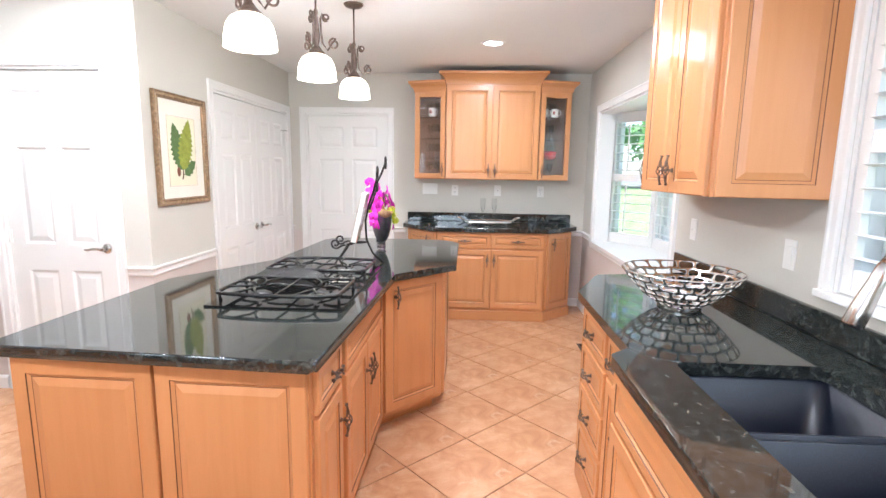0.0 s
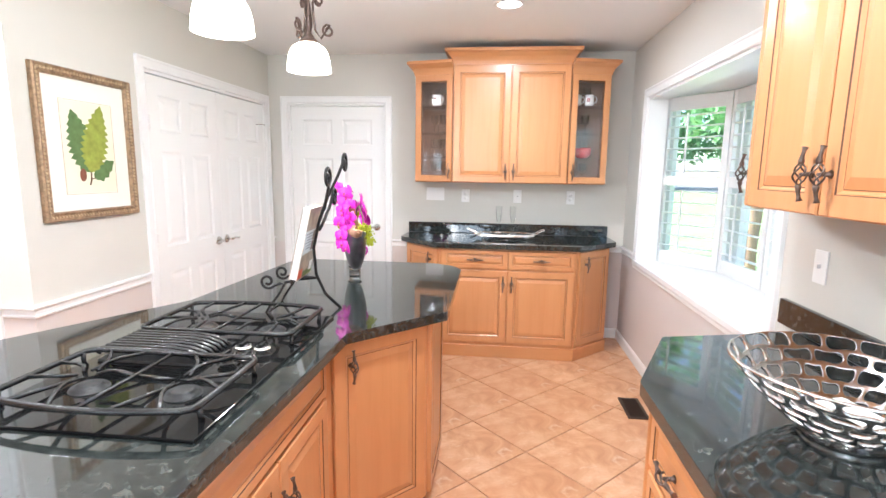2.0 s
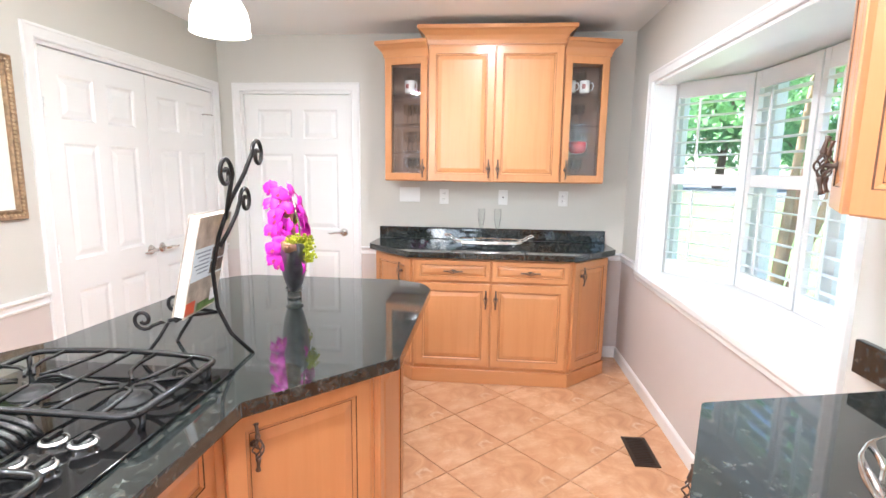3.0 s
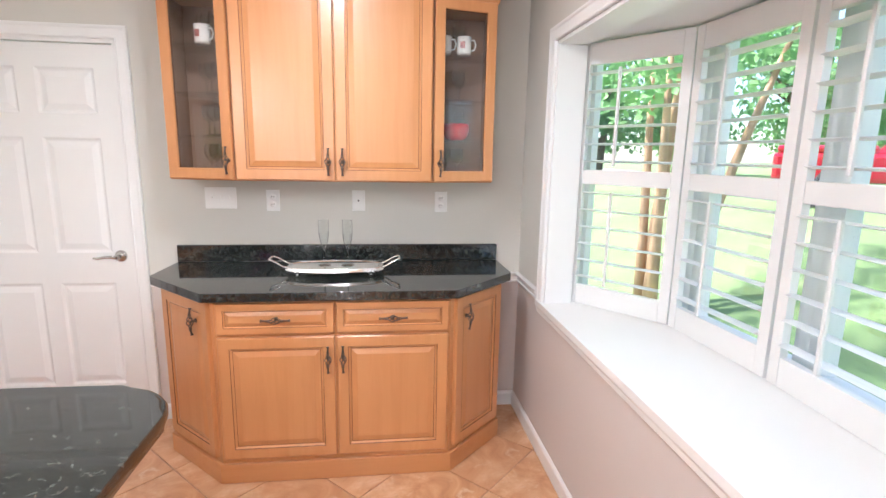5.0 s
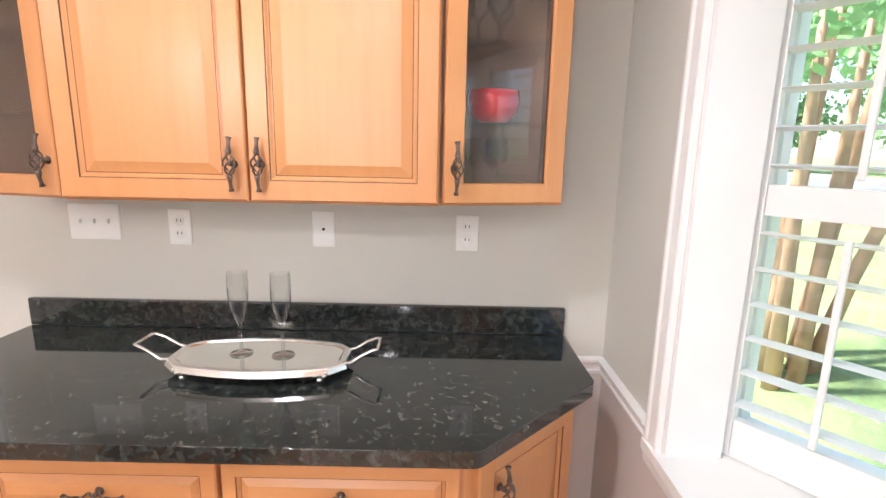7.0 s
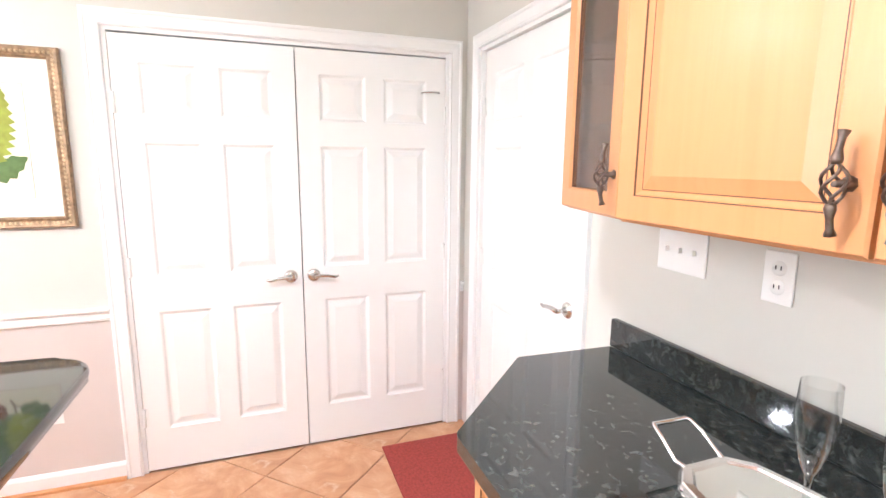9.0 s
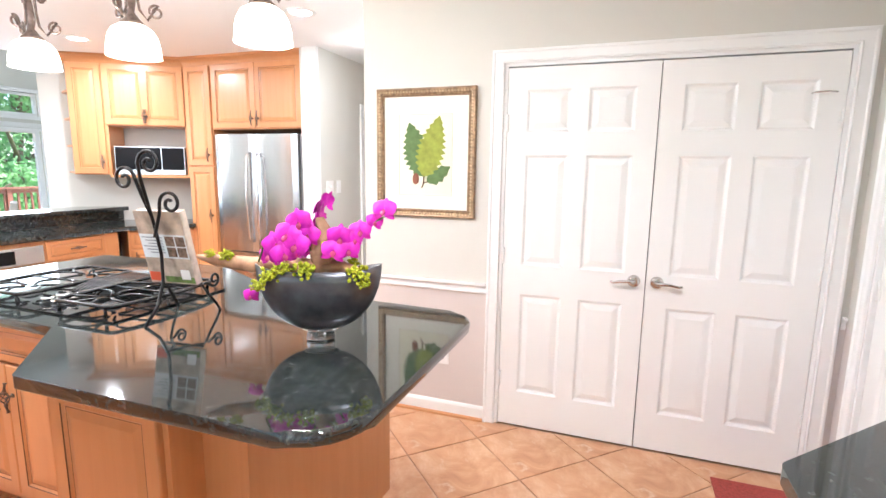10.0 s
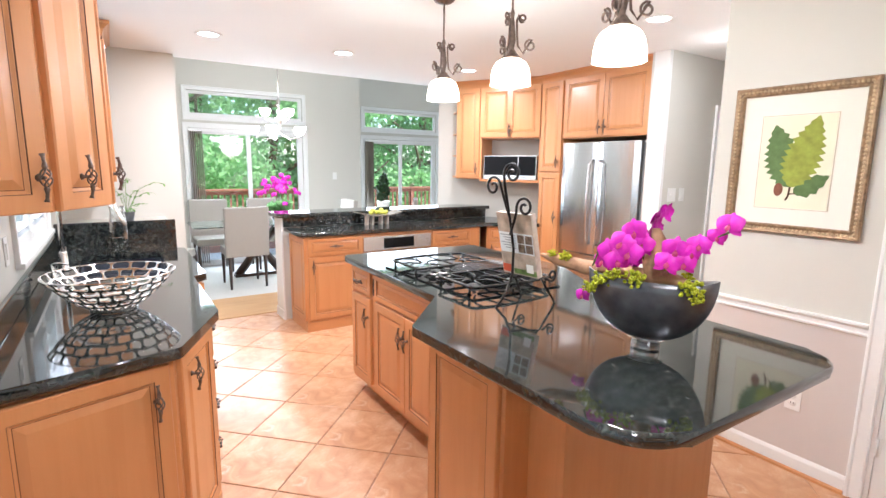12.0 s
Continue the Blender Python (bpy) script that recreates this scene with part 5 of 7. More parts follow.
# ---- plates ----
def plate(m, kinds, label):
    n = len(kinds)
    w = 0.072 + 0.046 * (n - 1)
    p = thing("wall_plate", m, label, "wall plate")
    bm = B(); box(bm, -w / 2, w / 2, -0.006, -0.0005, -0.058, 0.058, 0, 0.003); part("plate", bm, WHITEPLASTIC, p)
    for i, k in enumerate(kinds):
        x = (i - (n - 1) / 2) * 0.046
        if k == "o":
            for s in (-1, 1):
                bm = B(); lathe(bm, [(0, 0.0085), (0.016, 0.008), (0.017, 0.006)], 16)
                bmesh.ops.rotate(bm, verts=bm.verts, matrix=Matrix.Rotation(radians(90), 3, "X"))
                q = part("socket", bm, WHITEPLASTIC, p); q.location = (x, 0, s * 0.021)
                for dx in (-0.006, 0.006):
                    bm = B(); box(bm, dx - 0.0012, dx + 0.0012, -0.0092, -0.0086, -0.003, 0.006); part("slot", bm, DARK, q)
        elif k == "s":
            bm = B(); box(bm, x - 0.004, x + 0.004, -0.018, -0.006, -0.004, 0.010, 0, 0.001); part("toggle", bm, WHITEPLASTIC, p)
        elif k == "r":
            bm = B(); box(bm, x - 0.016, x + 0.016, -0.010, -0.006, -0.032, 0.032, 0, 0.002); part("rocker", bm, WHITEPLASTIC, p)
        else:
            bm = B(); lathe(bm, [(0, 0.009), (0.004, 0.009), (0.005, 0.006)], 10)
            bmesh.ops.rotate(bm, verts=bm.verts, matrix=Matrix.Rotation(radians(90), 3, "X"))
            q = part("jack", bm, DARK, p); q.location = (x, 0, 0)
    return p


plate(pose(1.80, YN, 1.282), "sss", "white triple light switch plate over the bar counter")
plate(pose(2.074, YN, 1.27), "o", "white duplex outlet plate over the bar counter")
plate(pose(2.539, YN, 1.272), "j", "white cable jack plate over the bar counter")
plate(pose(3.004, YN, 1.268), "o", "white duplex outlet plate over the bar counter")
plate(pose(XR, 4.42, 1.185, 0, 0, -90), "s", "white light switch plate on the window wall")
plate(pose(XR, 3.577, 1.187, 0, 0, -90), "r", "white rocker switch plate beside the sink window")
plate(pose(XL, 5.145, 0.382, 0, 0, 90), "o", "white duplex outlet plate low on the closet wall")
plate(pose(-0.93, HALL_S, 1.323, 0, 0, 180), "ss", "white double light switch plate on the hall wall")
plate(pose(-1.08, HALL_S, 1.323, 0, 0, 180), "r", "white rocker switch plate on the hall wall")
plate(pose(-0.06, -2.0, 1.36, 0, 0, 180), "s", "white light switch plate by the patio door")

# ---- framed print ----
pf = thing("framed_print", frame_pose((XL, 4.713), (XL, 5.325), 1.225), "botanical oak leaf print in a carved bronze-gold frame", "framed picture")
GOLD = plain("antique_gold_frame", (0.30, 0.20, 0.115), 0.4, 0.5, var=0.35, scale=50, bump=0.4)
GOLDL = plain("pale_gold_bead", (0.48, 0.36, 0.22), 0.35, 0.6, var=0.3, scale=50)
PAPER = plain("mat_board", (0.78, 0.76, 0.68), 0.8, var=0.02)
PAPER2 = plain("cream_print_paper", (0.78, 0.75, 0.58), 0.8, var=0.04)
pw, ph = 0.612, 0.735
bm = B(); loft_rect(bm, 0, pw, 0, ph, [(0, -0.001), (0, -0.022), (0.006, -0.030), (0.014, -0.028), (0.028, -0.022), (0.038, -0.026), (0.044, -0.020), (0.046, -0.008)], False)
part("frame", bm, GOLD, pf)
bm = B()
for (ax, az, bx, bz) in ((0.021, 0.021, pw - 0.021, 0.021), (pw - 0.021, 0.021, pw - 0.021, ph - 0.021), (pw - 0.021, ph - 0.021, 0.021, ph - 0.021), (0.021, ph - 0.021, 0.021, 0.021)):
    n = int(math.hypot(bx - ax, bz - az) / 0.018)
    for k in range(n):
        cx, cz = ax + (bx - ax) * (k + 0.5) / n, az + (bz - az) * (k + 0.5) / n
        r = bmesh.ops.create_icosphere(bm, subdivisions=1, radius=0.008)
        for v in r["verts"]:
            v.co = Vector((cx + v.co.x, -0.025 + v.co.y * 0.6, cz + v.co.z))
part("beading", bm, GOLDL, pf)
bm = B(); box(bm, 0.044, pw - 0.044, -0.008, -0.003, 0.044, ph - 0.044); part("mat", bm, PAPER, pf)
bm = B(); box(bm, 0.145, pw - 0.145, -0.0095, -0.0082, 0.13, ph - 0.15); pp = part("print", bm, PAPER2, pf)
bm = B()
for x0, x1, z0, z1 in ((0.140, pw - 0.140, 0.125, 0.127), (0.140, pw - 0.140, ph - 0.147, ph - 0.145), (0.140, 0.142, 0.127, ph - 0.147), (pw - 0.142, pw - 0.140, 0.127, ph - 0.147)):
    box(bm, x0, x1, -0.0092, -0.0082, z0, z1)
part("ruled_border", bm, GOLDL, pf)


def lobed_leaf(name, base, tip, width, mat, lobes=7, z=-0.0104):
    b, t = Vector(base), Vector(tip)
    d = (t - b); L = d.length; d.normalize(); nrm = Vector((-d.y, d.x))
    right, left = [], []
    n = lobes * 4
    for i in range(n + 1):
        u = i / n
        w = width * (math.sin(math.pi * min(1, u ** 0.75)) ** 0.8) * (1 + 0.17 * math.cos(2 * math.pi * lobes * u)) if 0 < u < 1 else 0
        p = b + d * L * u
        right.append(p + nrm * w); left.append(p - nrm * w)
    bm = B()
    mid = [bm.verts.new((p.x, z - 0.0006, p.y)) for p in [b + d * L * i / n for i in range(n + 1)]]
    for side in (right, left):
        vs = [bm.verts.new((p.x, z, p.y)) for p in side]
        for i in range(n):
            try:
                bm.faces.new((mid[i], mid[i + 1], vs[i + 1], vs[i]))
            except ValueError:
                pass
    bmesh.ops.remove_doubles(bm, verts=bm.verts, dist=1e-5)
    bmesh.ops.recalc_face_normals(bm, faces=bm.faces)
    return part(name, bm, mat, pp)


DKLEAF = plain("ink_dark_green", (0.10, 0.17, 0.055), 0.8, var=0.2, scale=30)
LTLEAF = plain("ink_yellow_green", (0.27, 0.31, 0.045), 0.8, var=0.2, scale=30)
lobed_leaf("leaf", (0.295, 0.235), (0.205, 0.545), 0.080, DKLEAF, 10)
lobed_leaf("leaf", (0.300, 0.235), (0.395, 0.580), 0.080, LTLEAF, 11, -0.0112)
lobed_leaf("leaf", (0.318, 0.205), (0.462, 0.295), 0.045, DKLEAF, 4)
bm = B(); tube(bm, [(0.30, -0.0108, 0.235), (0.295, -0.0108, 0.19), (0.285, -0.0108, 0.17)], 0.004, 6); tube(bm, [(0.295, -0.0108, 0.20), (0.325, -0.0108, 0.205)], 0.003, 6)
part("stem", bm, plain("ink_brown", (0.12, 0.06, 0.03), 0.8), pp)
bm = B(); r = bmesh.ops.create_icosphere(bm, subdivisions=2, radius=1)
for v in r["verts"]:
    v.co = Vector((0.248 + v.co.x * 0.022, -0.0105 + v.co.y * 0.0015, 0.222 + v.co.z * 0.034))
part("acorn", bm, plain("ink_acorn", (0.20, 0.07, 0.04), 0.8, var=0.3, scale=60), pp)

# ---- cooktop ----
ck = thing("gas_cooktop", pose(1.195, 3.490, 0.932), "black downdraft gas cooktop with cast grates set in the island", "cooktop")
CW, CL = 0.56, 0.90
bm = B(); box(bm, 0, CW, 0, CL, 0.001, 0.008, 0, 0.003); part("glass_top", bm, BLACKGLASS, ck)
CAPIRON = plain("matt_black_burner_cap", (0.015, 0.015, 0.015), 0.5, var=0.2, scale=60)


def grate(y0, y1, out):
    """A cast grate whose outer edge (out = -1 south, +1 north) bows outwards."""
    t = 0.050
    bm = B()
    x0, x1 = 0.030, CW - 0.028
    xm, ym = (x0 + x1) / 2, (y0 + y1) / 2

    def edge(x):
        """The outer edge at x."""
        bow = 0.032 * (1 - ((x - xm) / (x1 - xm)) ** 2)
        return (y0 - bow) if out < 0 else (y1 + bow)

    ya, yb = (y0, y1) if out < 0 else (y1, y0)
    bowed = [(x0 + (x1 - x0) * k / 8, edge(x0 + (x1 - x0) * k / 8)) for k in range(9)]
    pts = bowed + [(x1, yb), (x0, yb)]
    ring = rounded(pts, [0.03] + [0] * 7 + [0.03, 0.03, 0.03], 5)
    tube(bm, [(x, y, t) for x, y in ring], 0.0082, 8, True)
    for x, y in ((x0 + .003, ya - out * 0.03), (x1 - .003, ya - out * 0.03), (x1 - .003, yb + out * 0.03), (x0 + .003, yb + out * 0.03)):
        tube(bm, [(x, y, t), (x, y, 0.022), (x, y - out * 0.006, 0.009)], [0.0075, 0.006, 0.008], 7)
    tube(bm, [(xm, edge(xm), t), (xm + 0.006, ym, t + 0.002), (xm, yb, t)], 0.0056, 6)
    for cx, side in (((x0 + xm) / 2, -1), ((xm + x1) / 2, 1)):
        far = x0 if side < 0 else x1
        for ex, ey, bend in ((cx - 0.055, edge(cx - 0.055), 0.018), (cx + 0.060, edge(cx + 0.060), -0.018), (cx - 0.060, yb, -0.020), (cx + 0.055, yb, 0.020), (far, ym - 0.045, 0.014), (far, ym + 0.050, -0.014), (xm, ym, 0.012)):
            e = Vector((ex, ey)); c = Vector((cx, ym)); q = (e - c).normalized(); p = Vector((-q.y, q.x))
            a, m = c + q * 0.022, c + (e - c) * 0.55 + p * bend
            tube(bm, [(a.x, a.y, t - 0.004), ((a.x + m.x) / 2 + p.x * bend * 0.6, (a.y + m.y) / 2 + p.y * bend * 0.6, t + 0.002), (m.x, m.y, t + 0.004), (e.x, e.y, t)], [0.0042, 0.0056, 0.0052, 0.006], 6)
    part("grate", bm, CASTIRON, ck)
    for cx in ((x0 + xm) / 2, (xm + x1) / 2):
        bm = B(); lathe(bm, [(0.0, 0.024), (0.024, 0.023), (0.031, 0.020), (0.031, 0.017), (0.042, 0.015), (0.046, 0.0085)], 20)
        b_ = part("burner", bm, CAPIRON, ck); b_.location = (cx, ym, 0)


grate(0.045, 0.350, -1)
grate(0.545, 0.855, 1)
bm = B(); box(bm, 0.035, 0.350, 0.362, 0.532, 0.008, 0.016, 0, 0.003); part("vent_tray", bm, CAPIRON, ck)
for k in range(8):
    y = 0.372 + k * 0.0215
    bm = B(); tube(bm, [(0.035, y, 0.030), (0.045, y, 0.046), (0.25, y, 0.048), (0.30, y, 0.042), (0.335, y, 0.030), (0.350, y, 0.012)], 0.0072, 7)
    part("vent_bar", bm, CASTIRON, ck)
for k in range(4):
    x, y = 0.405 + 0.060 * (k % 2) + 0.010 * (k // 2), 0.405 + 0.080 * (k // 2)
    bm = B(); lathe(bm, [(0.0, 0.034), (0.016, 0.034), (0.019, 0.030), (0.020, 0.010), (0.028, 0.0085)], 20); box(bm, -0.005, 0.005, -0.018, 0.018, 0.034, 0.043, 0, 0.002)
    b_ = part("knob", bm, CASTIRON, ck); b_.location = (x, y, 0)
    bm = B(); lathe(bm, [(0.0205, 0.032), (0.0245, 0.031), (0.0265, 0.027), (0.0245, 0.023), (0.0205, 0.022)], 24); part("chrome_ring", bm, SILVER, b_)
# brown outlet on the post between the island's drawers
op = thing("island_outlet", pose(IX, 3.378, 0.785, 0, 0, 90), "brown duplex outlet plate on the maple island cabinet", "wall plate")
BROWNPL = plain("brown_plastic", (0.10, 0.045, 0.025), 0.35, var=0.05)
bm = B(); box(bm, -0.024, 0.024, -0.005, -0.0005, -0.055, 0.055, 0, 0.002); part("plate", bm, BROWNPL, op)
for z in (-0.022, 0.022):
    bm = B(); box(bm, -0.013, 0.013, -0.0085, -0.005, z - 0.013, z + 0.013, 0, 0.002); part("socket", bm, DARK, op)

# ---- easel with book ----
es = thing("book_easel", pose(1.598, 4.515, 0.932, 0, 0, -84), "black wrought iron scroll easel on the island", "easel")


def iron(name, pts, r=0.0055):
    bm = B(); tube(bm, pts, r, 7); return part(name, bm, BLACKIRON, es)


# local y: towards the back of the book, x: across, z: up
iron("back_bar", [(0, 0.14, 0.0), (0, 0.078, 0.06), (0, 0.042, 0.14), (0.004, 0.036, 0.25), (0.002, 0.058, 0.35), (-0.006, 0.092, 0.45), (-0.022, 0.130, 0.53)]
     + [(x, 0.150, z) for x, z in spiral(-0.080, 0.585, 0.046, 0.010, 0, 1.35, 24)], 0.0062)
iron("side_scroll", [(0.004, 0.060, 0.32), (-0.022, 0.075, 0.36), (-0.052, 0.090, 0.41)] + [(x, 0.098, z) for x, z in spiral(-0.106, 0.446, 0.044, 0.010, 0, 1.35, 24)], 0.0062)
iron("side_scroll", [(-0.004, 0.078, 0.40), (0.008, 0.094, 0.46)] + [(x, 0.112, z) for x, z in spiral(0.064, 0.528, 0.046, 0.010, math.pi, -1.4, 24)], 0.0062)
for s in (-1, 1):
    iron("front_leg", [(s * 0.10, -0.135, 0.0), (s * 0.098, -0.118, 0.03), (s * 0.09, -0.085, 0.075), (s * 0.082, -0.06, 0.118), (s * 0.084, -0.078, 0.120), (s * 0.086, -0.098, 0.112)] + [(s * 0.088, y, z) for y, z in spiral(-0.125, 0.128, 0.030, 0.009, radians(-35), -1.3, 18)])
iron("ledge", [(-0.09, -0.035, 0.125), (0.09, -0.035, 0.125)])
iron("ledge", [(-0.08, -0.062, 0.122), (-0.03, -0.02, 0.125), (0.0, 0.038, 0.125), (0.03, -0.02, 0.125), (0.08, -0.062, 0.122)])
bk_m = es.matrix_basis @ pose(0, -0.022, 0.1325, -13, 0, 0)
cb = thing("cookbook", bk_m, "glossy cookbook with photo cover leaning on the easel", "book")
COVER = plain("photo_cover_taupe", (0.46, 0.39, 0.31), 0.35, var=0.4, scale=18, coat=0.3)
bm = B(); box(bm, -0.097, 0.097, -0.016, 0.009, 0.004, 0.286); part("page_block", bm, plain("page_paper", (0.75, 0.74, 0.71), 0.8), cb)
for y0, y1 in ((-0.0195, -0.0165), (0.0095, 0.0125)):
    bm = B(); box(bm, -0.102, 0.10, y0, y1, 0, 0.29); cv = part("cover", bm, COVER, cb)
bm = B(); box(bm, -0.1035, -0.0995, -0.0165, 0.0095, 0, 0.29); part("spine", bm, COVER, cb)
bm = B(); box(bm, -0.10, 0.098, 0.0127, 0.0132, 0.105, 0.20); part("pale_panel", bm, plain("pale_blue_print", (0.68, 0.74, 0.76), 0.35), cv)
for i in range(2):
    for j in range(2):
        bm = B(); box(bm, -0.095 + i * 0.045, -0.056 + i * 0.045, 0.0134, 0.0138, 0.112 + j * 0.043, 0.150 + j * 0.043); part("photo", bm, plain("small_photo", (0.16, 0.12, 0.09), 0.35, var=0.7, scale=70), cv)
for k in range(6):
    bm = B(); box(bm, 0.0, 0.09 - 0.012 * (k % 3), 0.0134, 0.0137, 0.185 - k * 0.012, 0.189 - k * 0.012); part("text_line", bm, plain("grey_ink", (0.25, 0.3, 0.33), 0.5), cv)
bm = B(); box(bm, -0.085, -0.045, 0.0134, 0.0138, 0.02, 0.06); part("barcode_label", bm, WHITEPLASTIC, cv)
bm = B(); box(bm, 0.045, 0.098, 0.0127, 0.0131, 0.008, 0.045); part("red_patch", bm, plain("red_print", (0.6, 0.10, 0.04), 0.4), cv)
bm = B(); box(bm, -0.10, 0.03, 0.0127, 0.0131, 0.006, 0.03); part("green_patch", bm, plain("green_print", (0.12, 0.2, 0.05), 0.4, var=0.5, scale=40), cv)

# ---- orchids ----
PINK = Mat("magenta_petal", 0.5)
PINK.b.inputs["Subsurface Weight"].default_value = 0.0
PINK.color(PINK.ramp(PINK.noise(30, 3), (0.3, (0.52, 0.004, 0.34)), (0.7, (0.74, 0.02, 0.58))))
PINK = PINK.m
PINKD = plain("dark_pink_throat", (0.35, 0.01, 0.10), 0.5)
MOSS = plain("yellow_green_moss", (0.38, 0.42, 0.015), 0.9, var=0.4, scale=90, bump=0.6)
DRIFT = plain("driftwood", (0.36, 0.20, 0.11), 0.8, var=0.35, scale=25, bump=0.5)
POTBLACK = plain("hammered_dark_metal", (0.13, 0.13, 0.14), 0.28, 0.8, var=0.4, scale=12, bump=0.12)


def petal(bm, m, L, W, cup=0.25, n=5):
    rows = []
    for i in range(n + 1):
        u = i / n
        w = W * math.sin(math.pi * (0.08 + 0.86 * u) ** 0.9) * 0.5
        z = -cup * L * u * u
        rows.append([bm.verts.new(m @ Vector((s * w, L * u, z + 0.12 * W * (1 - s * s) * math.sin(math.pi * u)))) for s in (-1, -0.5, 0, 0.5, 1)])
    for a, b in zip(rows, rows[1:]):
        for k in range(4):
            bm.faces.new((a[k], a[k + 1], b[k + 1], b[k])).smooth = True


def orchid_flower(parent, loc, facing, s, seed):
    rng = random.Random(seed)
    M = Matrix.Translation(loc) @ Vector(facing).to_track_quat("Z", "Y").to_matrix().to_4x4() @ Matrix.Rotation(rng.uniform(-0.4, 0.4), 4, "Z")
    bm = B()
    for ang, L, W in ((0, 1.0, 0.62), (126, 0.95, 0.60), (234, 0.95, 0.60)):
        petal(bm, M @ Matrix.Rotation(radians(ang), 4, "Z"), s * L, s * W * 1.05)
    for ang in (62, 298):
        petal(bm, M @ Matrix.Translation((0, 0, 0.003)) @ Matrix.Rotation(radians(ang), 4, "Z"), s * 1.0, s * 1.25, 0.12)
    fl = part("flower", bm, PINK, parent)
    bm = B()
    petal(bm, M @ Matrix.Translation((0, 0, 0.006)) @ Matrix.Rotation(radians(180), 4, "Z") @ Matrix.Rotation(radians(35), 4, "X"), s * 0.5, s * 0.4, 0.3)
    r = bmesh.ops.create_icosphere(bm, subdivisions=1, radius=s * 0.09)
    for v in r["verts"]:
        v.co = M @ (v.co + Vector((0, 0, s * 0.1)))
    part("lip", bm, PINKD, fl)


def moss(parent, loc, r, seed):
    rng = random.Random(seed)
    bm = B()
    for k in range(60):
        d = Vector((rng.gauss(0, 1), rng.gauss(0, 1), rng.gauss(0, 0.7))).normalized() * r * rng.uniform(0.3, 1.0)
        q = bmesh.ops.create_icosphere(bm, subdivisions=1, radius=r * rng.uniform(0.13, 0.24))
        for v in q["verts"]:
            v.co = v.co * rng.uniform(0.85, 1.15) + d
    m_ = part("moss_clump", bm, MOSS, parent)
    m_.location = loc


VB = pose(1.608, 5.180, 0.934, 0, 0, 114)   # local x: long axis of the bowl
vb = thing("boat_bowl", VB, "boat-shaped hammered dark metal bowl on a small foot", "planter")
bm = B()
pr = [(0.0, 0.0), (0.040, 0.0), (0.041, 0.006), (0.037, 0.030), (0.05, 0.036)]
lathe(bm, pr, 28, sx=1.2, sy=0.75)
part("foot", bm, SILVER, vb, "polished silver foot")
bm = B()
NB = 40
prof = [(0.02 + 0.188 * math.sin(math.pi / 2 * i / 9), 0.032 + 0.210 * (1 - math.cos(math.pi / 2 * (i / 9) ** 1.05))) for i in range(10)]
prof += [(r * 0.965, z) for r, z in prof[::-1][:8]]
rings = []
for r, z in prof:
    rings.append([bm.verts.new((r * math.cos(a), r * 0.28 * math.sin(a), z + 0.018 * (z / 0.23) * math.cos(a) ** 4)) for a in [2 * math.pi * k / NB for k in range(NB)]])
for a, b in zip(rings, rings[1:]):
    for k in range(NB):
        bm.faces.new((a[k], a[(k + 1) % NB], b[(k + 1) % NB], b[k])).smooth = True
bm.faces.new(rings[-1])
part("bowl", bm, POTBLACK, vb)
oa = thing("orchid_arrangement", VB, "magenta silk orchids with driftwood and yellow-green moss", "flower arrangement")
bm = B(); lathe(bm, [(0.0, 0.232), (0.15, 0.225), (0.18, 0.21)], 24, sx=1, sy=0.26); part("soil", bm, plain("brown_moss_bed", (0.12, 0.07, 0.04), 0.9, var=0.4, scale=60, bump=0.6), oa)
rng = random.Random(3)
bm = B()
tube(bm, [(0.17, 0.0, 0.215), (0.05, 0.01, 0.24), (-0.10, 0.015, 0.245), (-0.22, 0.02, 0.25), (-0.34, 0.03, 0.265), (-0.40, 0.03, 0.28)], [0.02, 0.032, 0.03, 0.027, 0.02, 0.008], 10)
tube(bm, [(0.01, 0.0, 0.23), (0.0, 0.015, 0.30), (0.02, 0.02, 0.36), (0.0, 0.03, 0.41)], [0.03, 0.034, 0.028, 0.014], 9)
tube(bm, [(-0.28, 0.03, 0.26), (-0.30, 0.02, 0.30)], [0.012, 0.006], 7)
for v in bm.verts:
    v.co += Vector((rng.uniform(-1, 1), rng.uniform(-1, 1), rng.uniform(-1, 1))) * 0.0065
part("driftwood", bm, DRIFT, oa)
for k, (x, y, z, r) in enumerate(((0.13, -0.045, 0.235, 0.04), (0.155, -0.05, 0.205, 0.025), (-0.04, -0.05, 0.25, 0.036), (-0.15, -0.05, 0.23, 0.034), (-0.185, -0.055, 0.20, 0.026), (-0.11, -0.045, 0.255, 0.03), (-0.30, 0.0, 0.29, 0.024), (-0.355, 0.02, 0.29, 0.02), (0.035, -0.01, 0.32, 0.028), (0.02, 0.05, 0.27, 0.035), (0.1, 0.05, 0.25, 0.03))):
    moss(oa, (x, y, z), r, k)
bm = B()
tube(bm, [(0.0, 0.0, 0.26), (-0.05, -0.01, 0.36), (-0.11, -0.01, 0.38), (-0.17, -0.02, 0.33), (-0.19, -0.02, 0.27)], 0.0035, 6)
tube(bm, [(0.05, 0.0, 0.25), (0.09, 0.0, 0.33), (0.15, 0.0, 0.38), (0.22, 0.0, 0.42), (0.255, 0.0, 0.45)], 0.0035, 6)
part("stem", bm, plain("orchid_stem", (0.12, 0.16, 0.05), 0.6), oa)
